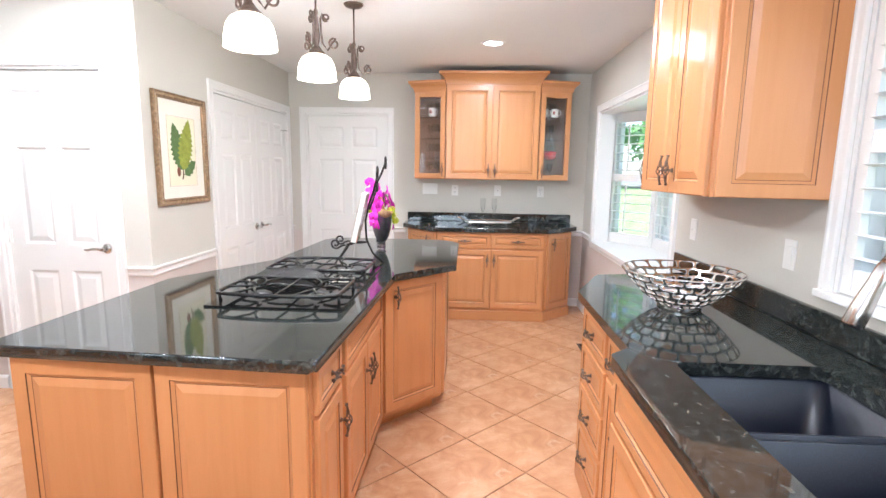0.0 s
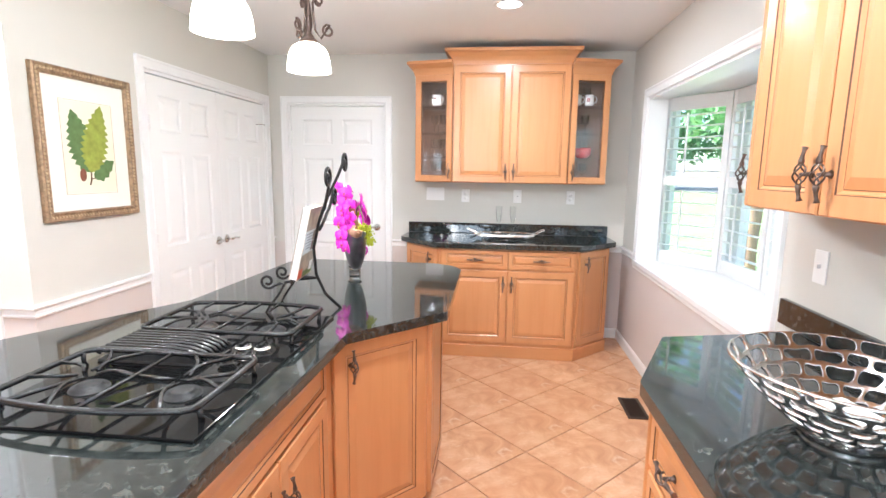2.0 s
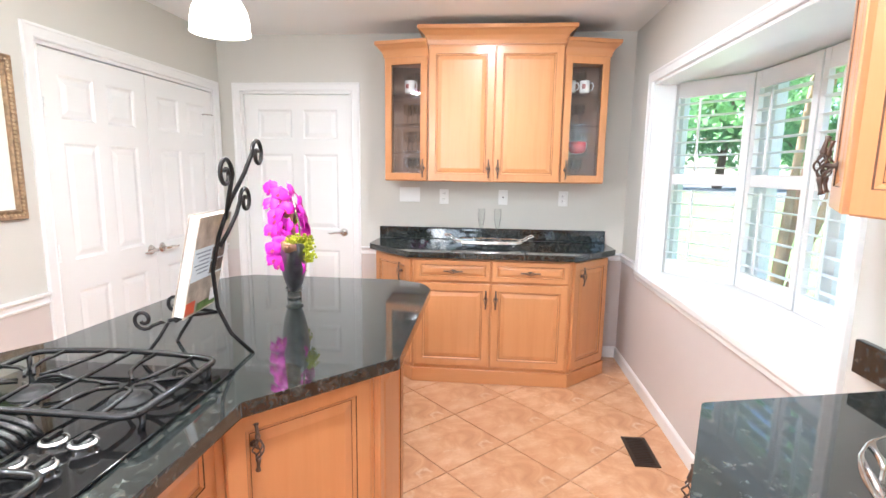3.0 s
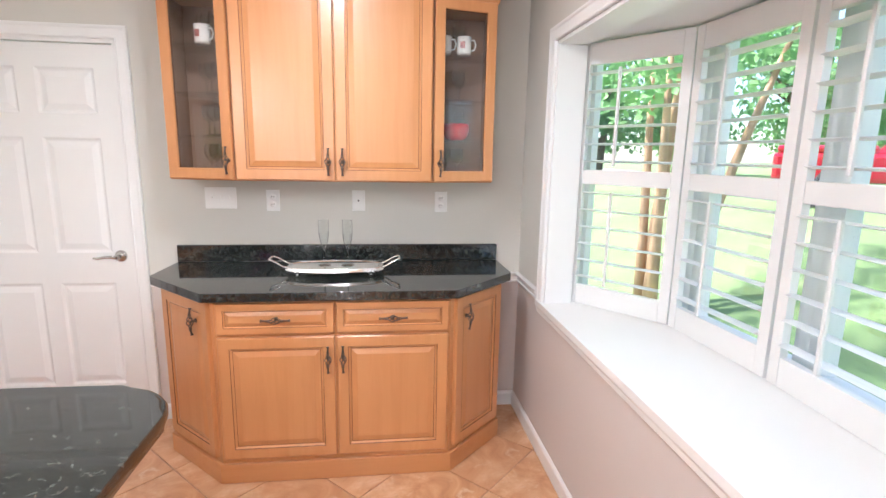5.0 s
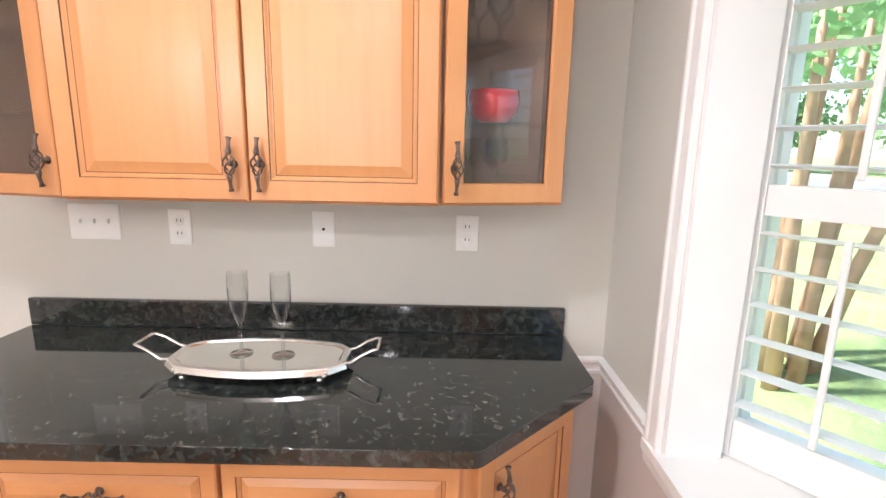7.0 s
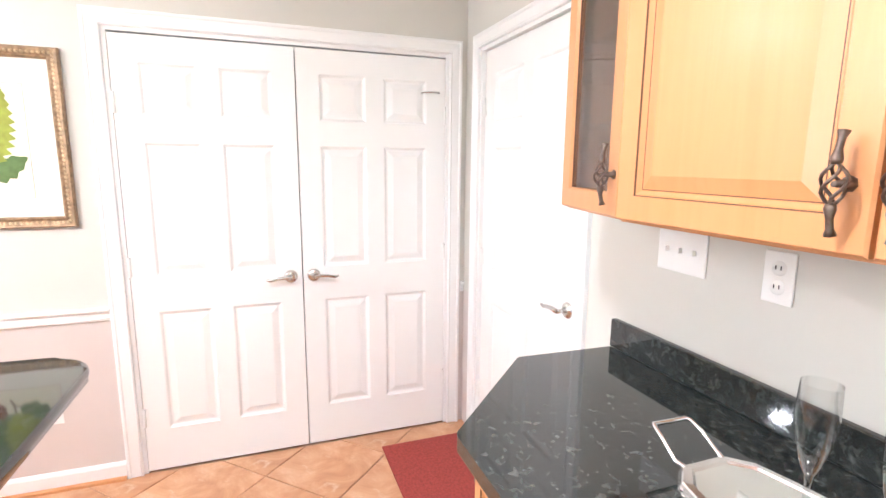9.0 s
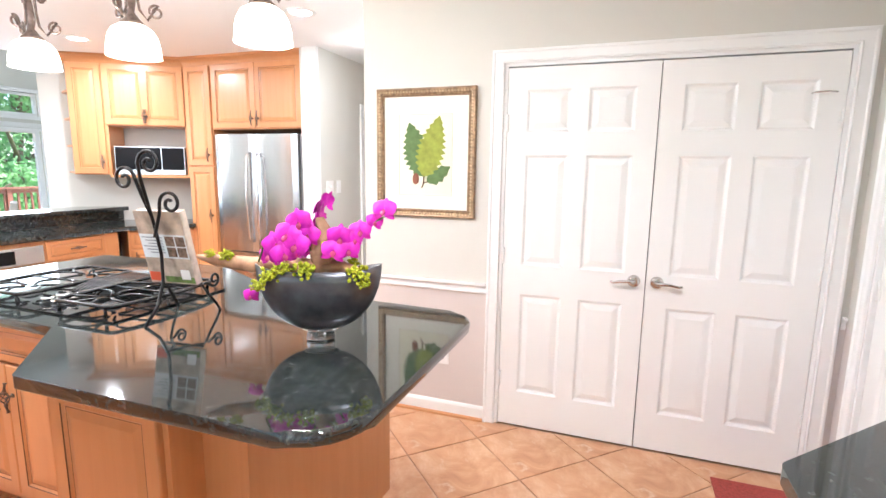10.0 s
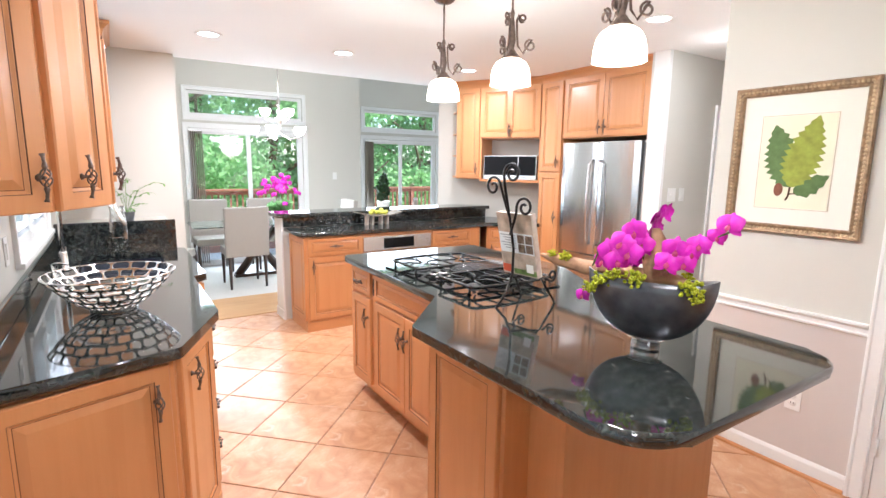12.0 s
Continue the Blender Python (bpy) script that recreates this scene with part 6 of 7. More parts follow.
fl = [(-0.06, -0.03, 0.40, 0.058), (-0.10, -0.04, 0.36, 0.060), (-0.14, -0.03, 0.33, 0.056), (-0.07, -0.05, 0.33, 0.060), (-0.03, -0.03, 0.36, 0.052), (-0.17, -0.02, 0.29, 0.048), (-0.11, -0.05, 0.30, 0.055),
      (0.08, -0.03, 0.35, 0.058), (0.06, -0.05, 0.31, 0.055), (0.11, -0.03, 0.31, 0.050), (0.15, -0.01, 0.37, 0.050), (0.13, -0.02, 0.345, 0.040), (0.235, -0.01, 0.44, 0.055), (0.20, 0.0, 0.40, 0.040), (-0.05, 0.05, 0.34, 0.050), (-0.10, 0.05, 0.30, 0.046), (0.05, 0.06, 0.32, 0.046), (-0.235, -0.03, 0.16, 0.035)]
for k, (x, y, z, s) in enumerate(fl):
    x, s = x * 0.92, s * 0.82
    orchid_flower(oa, (x, y, z), (rng.uniform(-0.4, 0.4), -1 if y < 0.03 else 1, rng.uniform(-0.1, 0.5)), s, k)
for k in range(15):
    z = 0.16 + 0.30 * k / 14
    x, y = -0.12 + 0.12 * (z - 0.14) / 0.3 + rng.uniform(-0.015, 0.015), 0.055 + 0.03 * math.sin(k * 2.4)
    orchid_flower(oa, (x, y, z), (-1, rng.uniform(0.1, 0.7), rng.uniform(0.0, 0.5)), 0.038, 60 + k)

# ---- openwork bowl ----
ob_ = thing("openwork_bowl", pose(3.135, 3.71, 0.933), "silver openwork metal bowl with organic holes on granite", "decorative bowl")
rng = random.Random(9)
NC, NR = 20, 5


def bowl_point(u, v):
    r = 0.086 + 0.152 * v ** 0.85
    z = 0.018 + 0.142 * v ** 1.15
    return Vector((r * math.cos(u), r * math.sin(u), z))


# a web of rounded cells: staggered hexagons on the bowl's skin, each with its middle taken out
bm = B()
knots = {}


def knot(i, j):
    key = (i % (2 * NC), j)
    if key not in knots:
        rim = j in (0, NR)
        u = math.pi * (key[0] + rng.uniform(-0.34, 0.34)) / NC
        lift = (0.17 if (key[0] + j) % 2 else -0.17) * (0.45 if rim else 1.0)
        v = (j + lift + (0 if rim else rng.uniform(-0.14, 0.14))) / NR
        knots[key] = bm.verts.new(bowl_point(u, min(1.03, max(0.0, v))))
    return knots[key]


for j in range(NR):
    for i in range(j % 2, 2 * NC + j % 2, 2):
        bm.faces.new((knot(i, j), knot(i + 1, j), knot(i + 2, j), knot(i + 2, j + 1), knot(i + 1, j + 1), knot(i, j + 1)))
cells = list(bm.faces)
bmesh.ops.recalc_face_normals(bm, faces=cells)
bmesh.ops.inset_individual(bm, faces=cells, thickness=0.0036, use_even_offset=True)
bmesh.ops.delete(bm, geom=cells, context="FACES")
ow = part("openwork", bm, CHROMEBOWL, ob_)
md = ow.modifiers.new("thick", "SOLIDIFY")
md.thickness, md.offset = 0.008, 0
md = ow.modifiers.new("round", "SUBSURF")
md.levels = md.render_levels = 2
for p in ow.data.polygons:
    p.use_smooth = True
bm = B(); lathe(bm, [(0.082, 0.0), (0.087, 0.003), (0.082, 0.012), (0.090, 0.021), (0.083, 0.021), (0.075, 0.012), (0.079, 0.0)], 32)
part("foot_ring", bm, CHROMEBOWL, ob_)
bm = B(); box(bm, -0.05, 0.06, -0.06, 0.05, 0.045, 0.0465); cd = part("note_card", bm, PAPER, None); cd.matrix_basis = pose(3.135, 3.71, 0.945, 8, 6, 30)
tagged(cd, "blank white card lying inside the silver bowl", "card")

# ---- tray and flutes ----
TRAYMIRROR = plain("mirror_tray_top", (0.88, 0.88, 0.84), 0.06, 1.0, var=0.02, scale=12)
tr = thing("serving_tray", pose(2.435, 6.825, 0.9445), "polished silver mirror tray on scrolled feet, two angular handles", "tray")
half = [(0.238, -0.048), (0.200, -0.086), (0.14, -0.101), (0.07, -0.113), (0.0, -0.117), (-0.07, -0.113), (-0.14, -0.101), (-0.200, -0.086), (-0.238, -0.048)]
outl = half + [(x, -y) for x, y in half[::-1]]
n = len(outl)
bm = B()
rings = [[bm.verts.new((x * sc, y * sy, z)) for x, y in outl] for sc, sy, z in ((0.91, 0.84, 0.027), (0.93, 0.87, 0.031), (0.99, 0.98, 0.030), (1.0, 1.0, 0.027), (1.02, 1.04, 0.014), (1.0, 1.0, 0.013), (0.91, 0.84, 0.018))]
for a, b in zip(rings, rings[1:] + rings[:1]):
    for k in range(n):
        bm.faces.new((a[k], a[(k + 1) % n], b[(k + 1) % n], b[k]))
bmesh.ops.recalc_face_normals(bm, faces=bm.faces)
part("rim", bm, SILVER, tr)
bm = B(); prism(bm, [(x * 0.908, y * 0.838) for x, y in outl], 0.019, 0.0275); part("mirror_top", bm, TRAYMIRROR, tr)
for s in (-1, 1):
    bm = B(); tube(bm, [(s * 0.232, -0.044, 0.028), (s * 0.252, -0.050, 0.030), (s * 0.285, -0.048, 0.052), (s * 0.312, -0.044, 0.064), (s * 0.322, -0.040, 0.064), (s * 0.322, 0.040, 0.064), (s * 0.312, 0.044, 0.064), (s * 0.285, 0.048, 0.052), (s * 0.252, 0.050, 0.030), (s * 0.232, 0.044, 0.028)], 0.0048, 6)
    part("handle", bm, SILVER, tr)
    for y in (-0.088, 0.088):
        bm = B()
        for dx, dz, r in ((0, 0.006, 0.0062), (-0.010, 0.014, 0.006), (0.010, 0.014, 0.006), (0, 0.017, 0.007), (-0.015, 0.020, 0.0045), (0.015, 0.020, 0.0045)):
            q = bmesh.ops.create_icosphere(bm, subdivisions=2, radius=r)
            for v in q["verts"]:
                v.co = Vector((s * 0.178 + dx * 1.2 + v.co.x * 1.2, y + v.co.y, dz * 1.5 - 0.0115 + v.co.z * 1.1))
        part("foot", bm, SILVER, tr, smooth=True)


def glassware(x, y, z, kind, m=None, group="stemware", label="clear stemmed glass in the glass-door cabinet"):
    g_ = thing("champagne_flute" if kind == "flute" else "wine_glass", pose(x, y, z), label, "glass", group)
    if kind == "flute":
        pr = [(0.0, 0.0), (0.031, 0.001), (0.029, 0.003), (0.008, 0.008), (0.005, 0.016), (0.0042, 0.07), (0.0062, 0.086), (0.014, 0.104), (0.0225, 0.134), (0.0275, 0.168), (0.0275, 0.20), (0.0262, 0.232)]
    else:
        pr = [(0.0, 0.0), (0.030, 0.001), (0.028, 0.003), (0.005, 0.008), (0.0035, 0.06), (0.012, 0.072), (0.030, 0.09), (0.034, 0.115), (0.029, 0.15)]
    bm = B(); lathe(bm, pr, 28 if kind == "flute" else 18); part("glass", bm, GLASSWARE, g_).visible_shadow = False
    return g_


f0 = glassware(2.378, 6.828, 0.9723, "flute", group="flutes", label="clear champagne flute standing on the silver tray")
f1 = copy_thing(f0, pose(2.495, 6.822, 0.9723)); f1.name = "champagne_flute"
first = None
for cx, cy in ((1.86, 6.98), (3.03, 6.98)):
    for z in (1.417, 1.608, 1.808, 2.028):
        for dx, dy in ((-0.06, 0.05), (0.05, 0.06), (0.03, -0.05), (-0.02, 0.0)):
            if z == 1.608 and dx < 0.04 and cx > 2: continue
            if first is None:
                first = glassware(cx + dx, cy + dy, z, "wine")
            else:
                c = copy_thing(first, pose(cx + dx, cy + dy, z)); c.name = "wine_glass"
rb = thing("lidded_bowl", pose(3.055, 6.945, 1.608), "glossy red round ceramic bowl on the glass shelf", "bowl")
bm = B(); lathe(bm, [(0.0, 0.0), (0.04, 0.0), (0.062, 0.02), (0.072, 0.05), (0.070, 0.082), (0.066, 0.084), (0.066, 0.05), (0.05, 0.02), (0.0, 0.008)], 28)
part("bowl", bm, plain("red_glaze", (0.42, 0.006, 0.012), 0.15, coat=0.5), rb)
MUG = plain("white_mug_glaze", (0.78, 0.77, 0.74), 0.2, var=0.02, coat=0.3)
DECAL = plain("grey_red_decal", (0.35, 0.12, 0.11), 0.4, var=0.5, scale=60)
for x, y in ((1.83, 6.92), (2.985, 6.93), (3.085, 6.93)):
    mg = thing("mug", pose(x, y, 2.027, 0, 0, -20), "white ceramic mug with a small printed picture on the shelf", "mug", "mugs on the top shelves")
    bm = B(); lathe(bm, [(0.0, 0.002), (0.030, 0.0), (0.036, 0.006), (0.037, 0.088), (0.034, 0.088), (0.033, 0.008), (0.0, 0.006)], 24); part("cup", bm, MUG, mg)
    bm = B(); tube(bm, [(0.035, 0, 0.072), (0.052, 0, 0.072), (0.060, 0, 0.050), (0.052, 0, 0.026), (0.035, 0, 0.022)], 0.0045, 8); part("handle", bm, MUG, mg)
    bm = B(); box(bm, -0.012, 0.012, -0.0385, -0.0365, 0.030, 0.062); part("printed_picture", bm, DECAL, mg)

# ---- floor register and mat ----
vt = thing("floor_register", pose(3.205, 5.585, 0.0), "dark bronze metal floor vent set in the tiles", "floor vent")
bm = B(); loft_rect(bm, 0, 0.13, 0, 0.285, [(0, 0), (0, 0.006), (0.018, 0.007), (0.020, 0.002)], False)
for v in bm.verts: v.co = Vector((v.co.x, v.co.z, v.co.y))
bmesh.ops.recalc_face_normals(bm, faces=bm.faces)
part("frame", bm, plain("dark_bronze", (0.045, 0.028, 0.018), 0.5, 0.4), vt)
# thin near-black plate, the duct's shade put into its colour
bm = B(); box(bm, 0.018, 0.112, 0.018, 0.267, 0.0005, 0.0015); part("void", bm, DARK, vt)
for k in range(16):
    bm = B(); box(bm, 0.018, 0.112, 0.024 + k * 0.0155, 0.031 + k * 0.0155, 0.002, 0.005); part("slat", bm, plain("dark_bronze_slat", (0.045, 0.028, 0.018), 0.5, 0.4) if k == 0 else bpy.data.materials["dark_bronze_slat"], vt)
bm = B(); box(bm, 0.40, 1.20, 6.62, 7.05, 0.001, 0.010, 0, 0.004)
tagged(part("door_mat", bm, plain("dark_red_mat", (0.30, 0.045, 0.035), 0.9, var=0.2, scale=80, bump=0.5)), "dark red rectangular mat in front of the north door", "mat")

# ---- peninsula ----
PY, PX = 1.745, 1.675
pen = cabinet("peninsula_cabinet", (PX, PY), (-0.42, PY), 0.09, 0.868, [(PX, PY), (-0.30, PY), (-0.62, 1.28), (PX, 1.28)][::-1],
              [("drawer", (PX - 0.012, PY), (1.14, PY), 0.70, 0.855, 0.26), ("door", (PX - 0.012, PY), (1.14, PY), 0.11, 0.685, (0.04, 0.6)),
               ("drawer", (0.33, PY), (-0.16, PY), 0.70, 0.855, 0.24), ("door", (0.33, PY), (-0.16, PY), 0.11, 0.685, (0.04, 0.6)),
               ("panel", (PX, 1.29), (PX, 1.735), 0.10, 0.86)],
              "maple peninsula base cabinet with drawers under black granite", "base cabinet")
inv = pen.matrix_basis.inverted()
bm = B(); prism(bm, [tuple((inv @ Vector(p + (0,)))[:2]) for p in [(PX + 0.012, PY + 0.012), (-0.32, PY + 0.012), (-0.6, 1.28), (PX + 0.012, 1.28)]][::-1], 0, 0.09)
bmesh.ops.recalc_face_normals(bm, faces=bm.faces)
part("plinth", bm, MAPLE_H, pen)
ovn = thing("warming_drawer", pose(1.12, PY, 0.50, 0, 0, 180), "stainless steel wall oven front under the peninsula counter", "oven")
bm = B(); box(bm, 0, 0.77, -0.022, -0.001, 0.215, 0.355, 0, 0.004); part("control_panel", bm, STEEL, ovn)
bm = B(); box(bm, 0.22, 0.56, -0.026, -0.0225, 0.235, 0.335, 0, 0.003); part("display", bm, BLACKGLASS, ovn)
bm = B(); box(bm, 0, 0.77, -0.022, -0.001, -0.38, 0.205, 0, 0.004); part("oven_door", bm, STEEL, ovn)
bm = B(); tube(bm, [(0.06, -0.022, 0.16), (0.06, -0.06, 0.16), (0.71, -0.06, 0.16), (0.71, -0.022, 0.16)], 0.01, 8); part("oven_handle", bm, STEEL, ovn)
counter("peninsula_countertop", [(1.735, 1.262), (1.735, 1.70), (1.66, 1.79), (-0.36, 1.79), (-0.79, 2.17), (-1.28, 1.80), (-0.85, 1.262)][::-1], [0, 0, 0, 0, 0.02, 0.02, 0][::-1], "black granite peninsula countertop below the raised bar")
bm = B(); box(bm, -0.85, 1.74, 1.02, 1.24, 0, 1.028); pw_ = structure("wall_pony", bm, WALLPAINT)
bm = B(); box(bm, 1.741, 1.755, 1.01, 1.25, 0.09, 1.028); structure("trim", bm, TRIM)
bm = B(); box(bm, 1.741, 1.762, 1.0, 1.26, 0.0, 0.09); structure("baseboard", bm, TRIM)
splash("bar_riser", [(-0.85, 1.2405), (1.735, 1.2405), (1.735, 1.2595), (-0.85, 1.2595)], 0.933, 1.028, "black granite riser between the counter and the raised bar")
counter("raised_bar_top", [(1.80, 0.93), (1.80, 1.30), (-0.85, 1.30), (-0.85, 0.93)][::-1], [0.03, 0.03, 0.03, 0.03], "long raised black granite bar top on the half wall", 1.03, 1.07)

# diagonal run with microwave
D0, D1 = (-0.33, 1.22), (-0.842, 2.092)       # wall cabinet front line, right to left as seen is D1 to D0
dv = (Vector(D1) - Vector(D0)).normalized()
dn = Vector((dv.y, -dv.x)); dn = dn if dn.x > 0 else -dn
back = lambda p, d: (p[0] - dn.x * d, p[1] - dn.y * d)
bm = B(); a_, b_ = back((-0.10, 0.90), 0.34), back((-1.10, 2.37), 0.34)
prism(bm, [a_, b_, back(b_, 0.1), back(a_, 0.1)], 0, CZ); bmesh.ops.recalc_face_normals(bm, faces=bm.faces)
structure("wall_diagonal", bm, WALLPAINT)
Dm0 = lerp(D0, D1, 0.30)
mwc = cabinet("microwave_wall_cabinet", Dm0, D1, 1.86, 2.44, [Dm0, D1, back(D1, 0.33), back(Dm0, 0.33)],
              [("door", *off(Dm0, D1, 0.008, 0.332), 1.87, 2.42, (-0.03, 1.95)), ("door", *off(Dm0, D1, 0.332, 0.008), 1.87, 2.42, (0.03, 1.95))],
              "maple wall cabinet with two doors above the microwave", "wall cabinet")
w_m = math.dist(Dm0, D1)
bm = B()
box(bm, 0, 0.018, 0, 0.33, 1.375, 1.86); box(bm, w_m - 0.018, w_m, 0, 0.33, 1.375, 1.86); box(bm, 0.018, w_m - 0.018, 0, 0.33, 1.375, 1.40)
part("open_niche", bm, MAPLE, mwc)
OVENDOOR = plain("tinted_oven_door", (0.006, 0.006, 0.007), 0.3)
OVENDOOR.node_tree.nodes["Principled BSDF"].inputs["Specular IOR Level"].default_value = 0.12
mw = thing("microwave", mwc.matrix_basis @ pose(0.04, 0.015, 1.402), "stainless microwave with black door in the cabinet niche", "microwave")
bm = B(); box(bm, 0, w_m - 0.08, 0, 0.28, 0, 0.27, 0, 0.004); part("body", bm, STEEL, mw)
bm = B(); box(bm, 0.01, 0.41, -0.006, -0.0005, 0.05, 0.26, 0, 0.003); part("door_glass", bm, OVENDOOR, mw)
bm = B(); box(bm, 0.42, w_m - 0.09, -0.004, -0.0005, 0.05, 0.26, 0, 0.002); part("keypad", bm, OVENDOOR, mw)
dc = cabinet("corner_wall_cabinet", D0, Dm0, 1.40, 2.44, [D0, Dm0, back(Dm0, 0.33), back(D0, 0.33)], [("door", *off(D0, Dm0, 0.01, 0.01), 1.41, 2.42, (-0.03, 1.52))], "narrow tall maple wall cabinet beside the microwave", "wall cabinet")
crown_part(mwc, [(D1[0], D1[1]), D0, back(D0, 0.3)][::-1], 2.405)
shf = thing("corner_shelf", frame_pose(D0, Dm0), "open maple end shelves with rounded boards", "shelf")
for z in (1.41, 1.66, 1.91, 2.16):
    bm = B(); prism(bm, rounded([(-0.14, 0.20), (-0.001, 0.0), (-0.001, 0.33), (-0.10, 0.33)][::-1], [0, 0, 0, 0.04][::-1]), z, z + 0.018); bmesh.ops.recalc_face_normals(bm, faces=bm.faces); part("board", bm, MAPLE_H, shf)
base_d = cabinet("corner_base_cabinet", (-0.40, 1.745), (-0.84, 2.12), 0.09, 0.868, [(-0.40, 1.745), (-0.84, 2.12), (-1.25, 1.75), (-0.66, 1.3)], [("drawer", *off((-0.40, 1.745), (-0.84, 2.12), 0.02, 0.02), 0.70, 0.855, 0.25), ("door", *off((-0.40, 1.745), (-0.84, 2.12), 0.02, 0.02), 0.11, 0.685, (0.04, 0.6))], "maple corner base cabinet beside the pantry", "base cabinet")

# fridge block
FX = -0.84
pc = cabinet("pantry_cabinet", (FX, 2.10), (FX, 2.42), 0.09, 2.44, [(FX, 2.10), (FX, 2.42), (-1.55, 2.42), (-1.55, 2.10)], [("door", (FX, 2.11), (FX, 2.41), 1.50, 2.42, (-0.04, 1.60)), ("door", (FX, 2.11), (FX, 2.41), 0.10, 1.485, (-0.04, 1.02))], "tall narrow maple pantry cabinet beside the fridge", "tall cabinet")
fc = cabinet("fridge_wall_cabinet", (FX, 2.422), (FX, 3.44), 1.835, 2.44, [(FX, 2.422), (FX, 3.44), (-1.55, 3.44), (-1.55, 2.422)], [("door", (FX, 2.435), (FX, 2.925), 1.845, 2.42, (-0.03, 1.93)), ("door", (FX, 2.931), (FX, 3.42), 1.845, 2.42, (0.03, 1.93))], "deep maple cabinet with two doors above the fridge", "wall cabinet")
crown_part(fc, [(FX - 0.0, 2.10), (FX, 3.46), (-1.2, 3.46)], 2.405)
fr = thing("refrigerator", frame_pose((-0.80, 2.455), (-0.80, 3.415)), "stainless french-door refrigerator with long bar handles", "refrigerator")
FW = 0.925
bm = B(); box(bm, 0.0, FW, 0.055, 0.70, 0.02, 1.775); part("body", bm, plain("grey_fridge_side", (0.3, 0.3, 0.3), 0.5), fr)


def curved_door(x0, x1, z0, z1, name):
    bm = B()
    n = 8
    fr_, bk = [], []
    for i in range(n + 1):
        u = i / n
        x = x0 + (x1 - x0) * u
        y = -0.012 * math.sin(math.pi * u) + (0.012 if i in (0, n) else 0)
        fr_.append((x, y)); bk.append((x, 0.05))
    prism(bm, fr_ + bk[::-1], z0, z1)
    bmesh.ops.recalc_face_normals(bm, faces=bm.faces)
    return part(name, bm, STEEL, fr)


curved_door(0.003, FW / 2 - 0.003, 0.70, 1.79, "door"); curved_door(FW / 2 + 0.003, FW - 0.003, 0.70, 1.79, "door"); curved_door(0.003, FW - 0.003, 0.05, 0.69, "freezer_drawer")
for s in (-1, 1):
    x = FW / 2 + s * 0.045
    bm = B(); tube(bm, [(x, -0.01, 0.80), (x + s * 0.01, -0.05, 0.84), (x + s * 0.018, -0.062, 1.18), (x + s * 0.01, -0.05, 1.58), (x, -0.01, 1.62)], 0.012, 10); part("handle", bm, STEEL, fr)
bm = B(); tube(bm, [(0.1, -0.012, 0.60), (0.1, -0.06, 0.60), (FW - 0.1, -0.06, 0.60), (FW - 0.1, -0.012, 0.60)], 0.012, 8); part("handle", bm, STEEL, fr)

# peninsula dish with fruit
ft = thing("footed_dish", pose(0.80, 1.43, 0.933), "wide shallow dish on square block feet on the counter", "dish")
bm = B()
rows = []
for i in range(11):
    u = i / 10 * 2 - 1
    rows.append([(u * 0.24, -0.09, 0.105 + 0.035 * u * u), (u * 0.24, 0.09, 0.105 + 0.035 * u * u), (u * 0.24, 0.09, 0.093 + 0.035 * u * u), (u * 0.24, -0.09, 0.093 + 0.035 * u * u)])
rv = [[bm.verts.new(p) for p in r] for r in rows]
for a, b in zip(rv, rv[1:]):
    for k in range(4): bm.faces.new((a[k], a[(k + 1) % 4], b[(k + 1) % 4], b[k]))
bm.faces.new(rv[0][::-1]); bm.faces.new(rv[-1]); bmesh.ops.recalc_face_normals(bm, faces=bm.faces)
part("plate", bm, plain("grey_brown_ceramic", (0.22, 0.19, 0.15), 0.4), ft)
for x in (-0.10, -0.03, 0.07, 0.13):
    bm = B(); box(bm, x - 0.012, x + 0.012, -0.03, 0.03, 0, 0.094 if abs(x) < 0.11 else 0.097); part("block_foot", bm, plain("pale_block", (0.55, 0.5, 0.45), 0.5), ft)
FRUIT = plain("yellow_green_fruit", (0.52, 0.52, 0.06), 0.5, var=0.2)
rng = random.Random(4)
fruit0 = None
for k in range(11):
    bm = B(); bmesh.ops.create_icosphere(bm, subdivisions=2, radius=0.026)
    for v in bm.verts: v.co.z *= 0.9
    for f in bm.faces: f.smooth = True
    o = part("fruit", bm, FRUIT); o.location = (0.80 + rng.uniform(-0.11, 0.11), 1.43 + rng.uniform(-0.05, 0.05), 0.933 + 0.127 + (0.02 if k % 4 == 0 else 0))
    tagged(o, "small yellow-green apple in the footed dish", "fruit", "fruit in the dish")

# ---- dining room ----
FABRIC = plain("beige_linen", (0.40, 0.37, 0.33), 0.9, var=0.06, scale=120, bump=0.3)


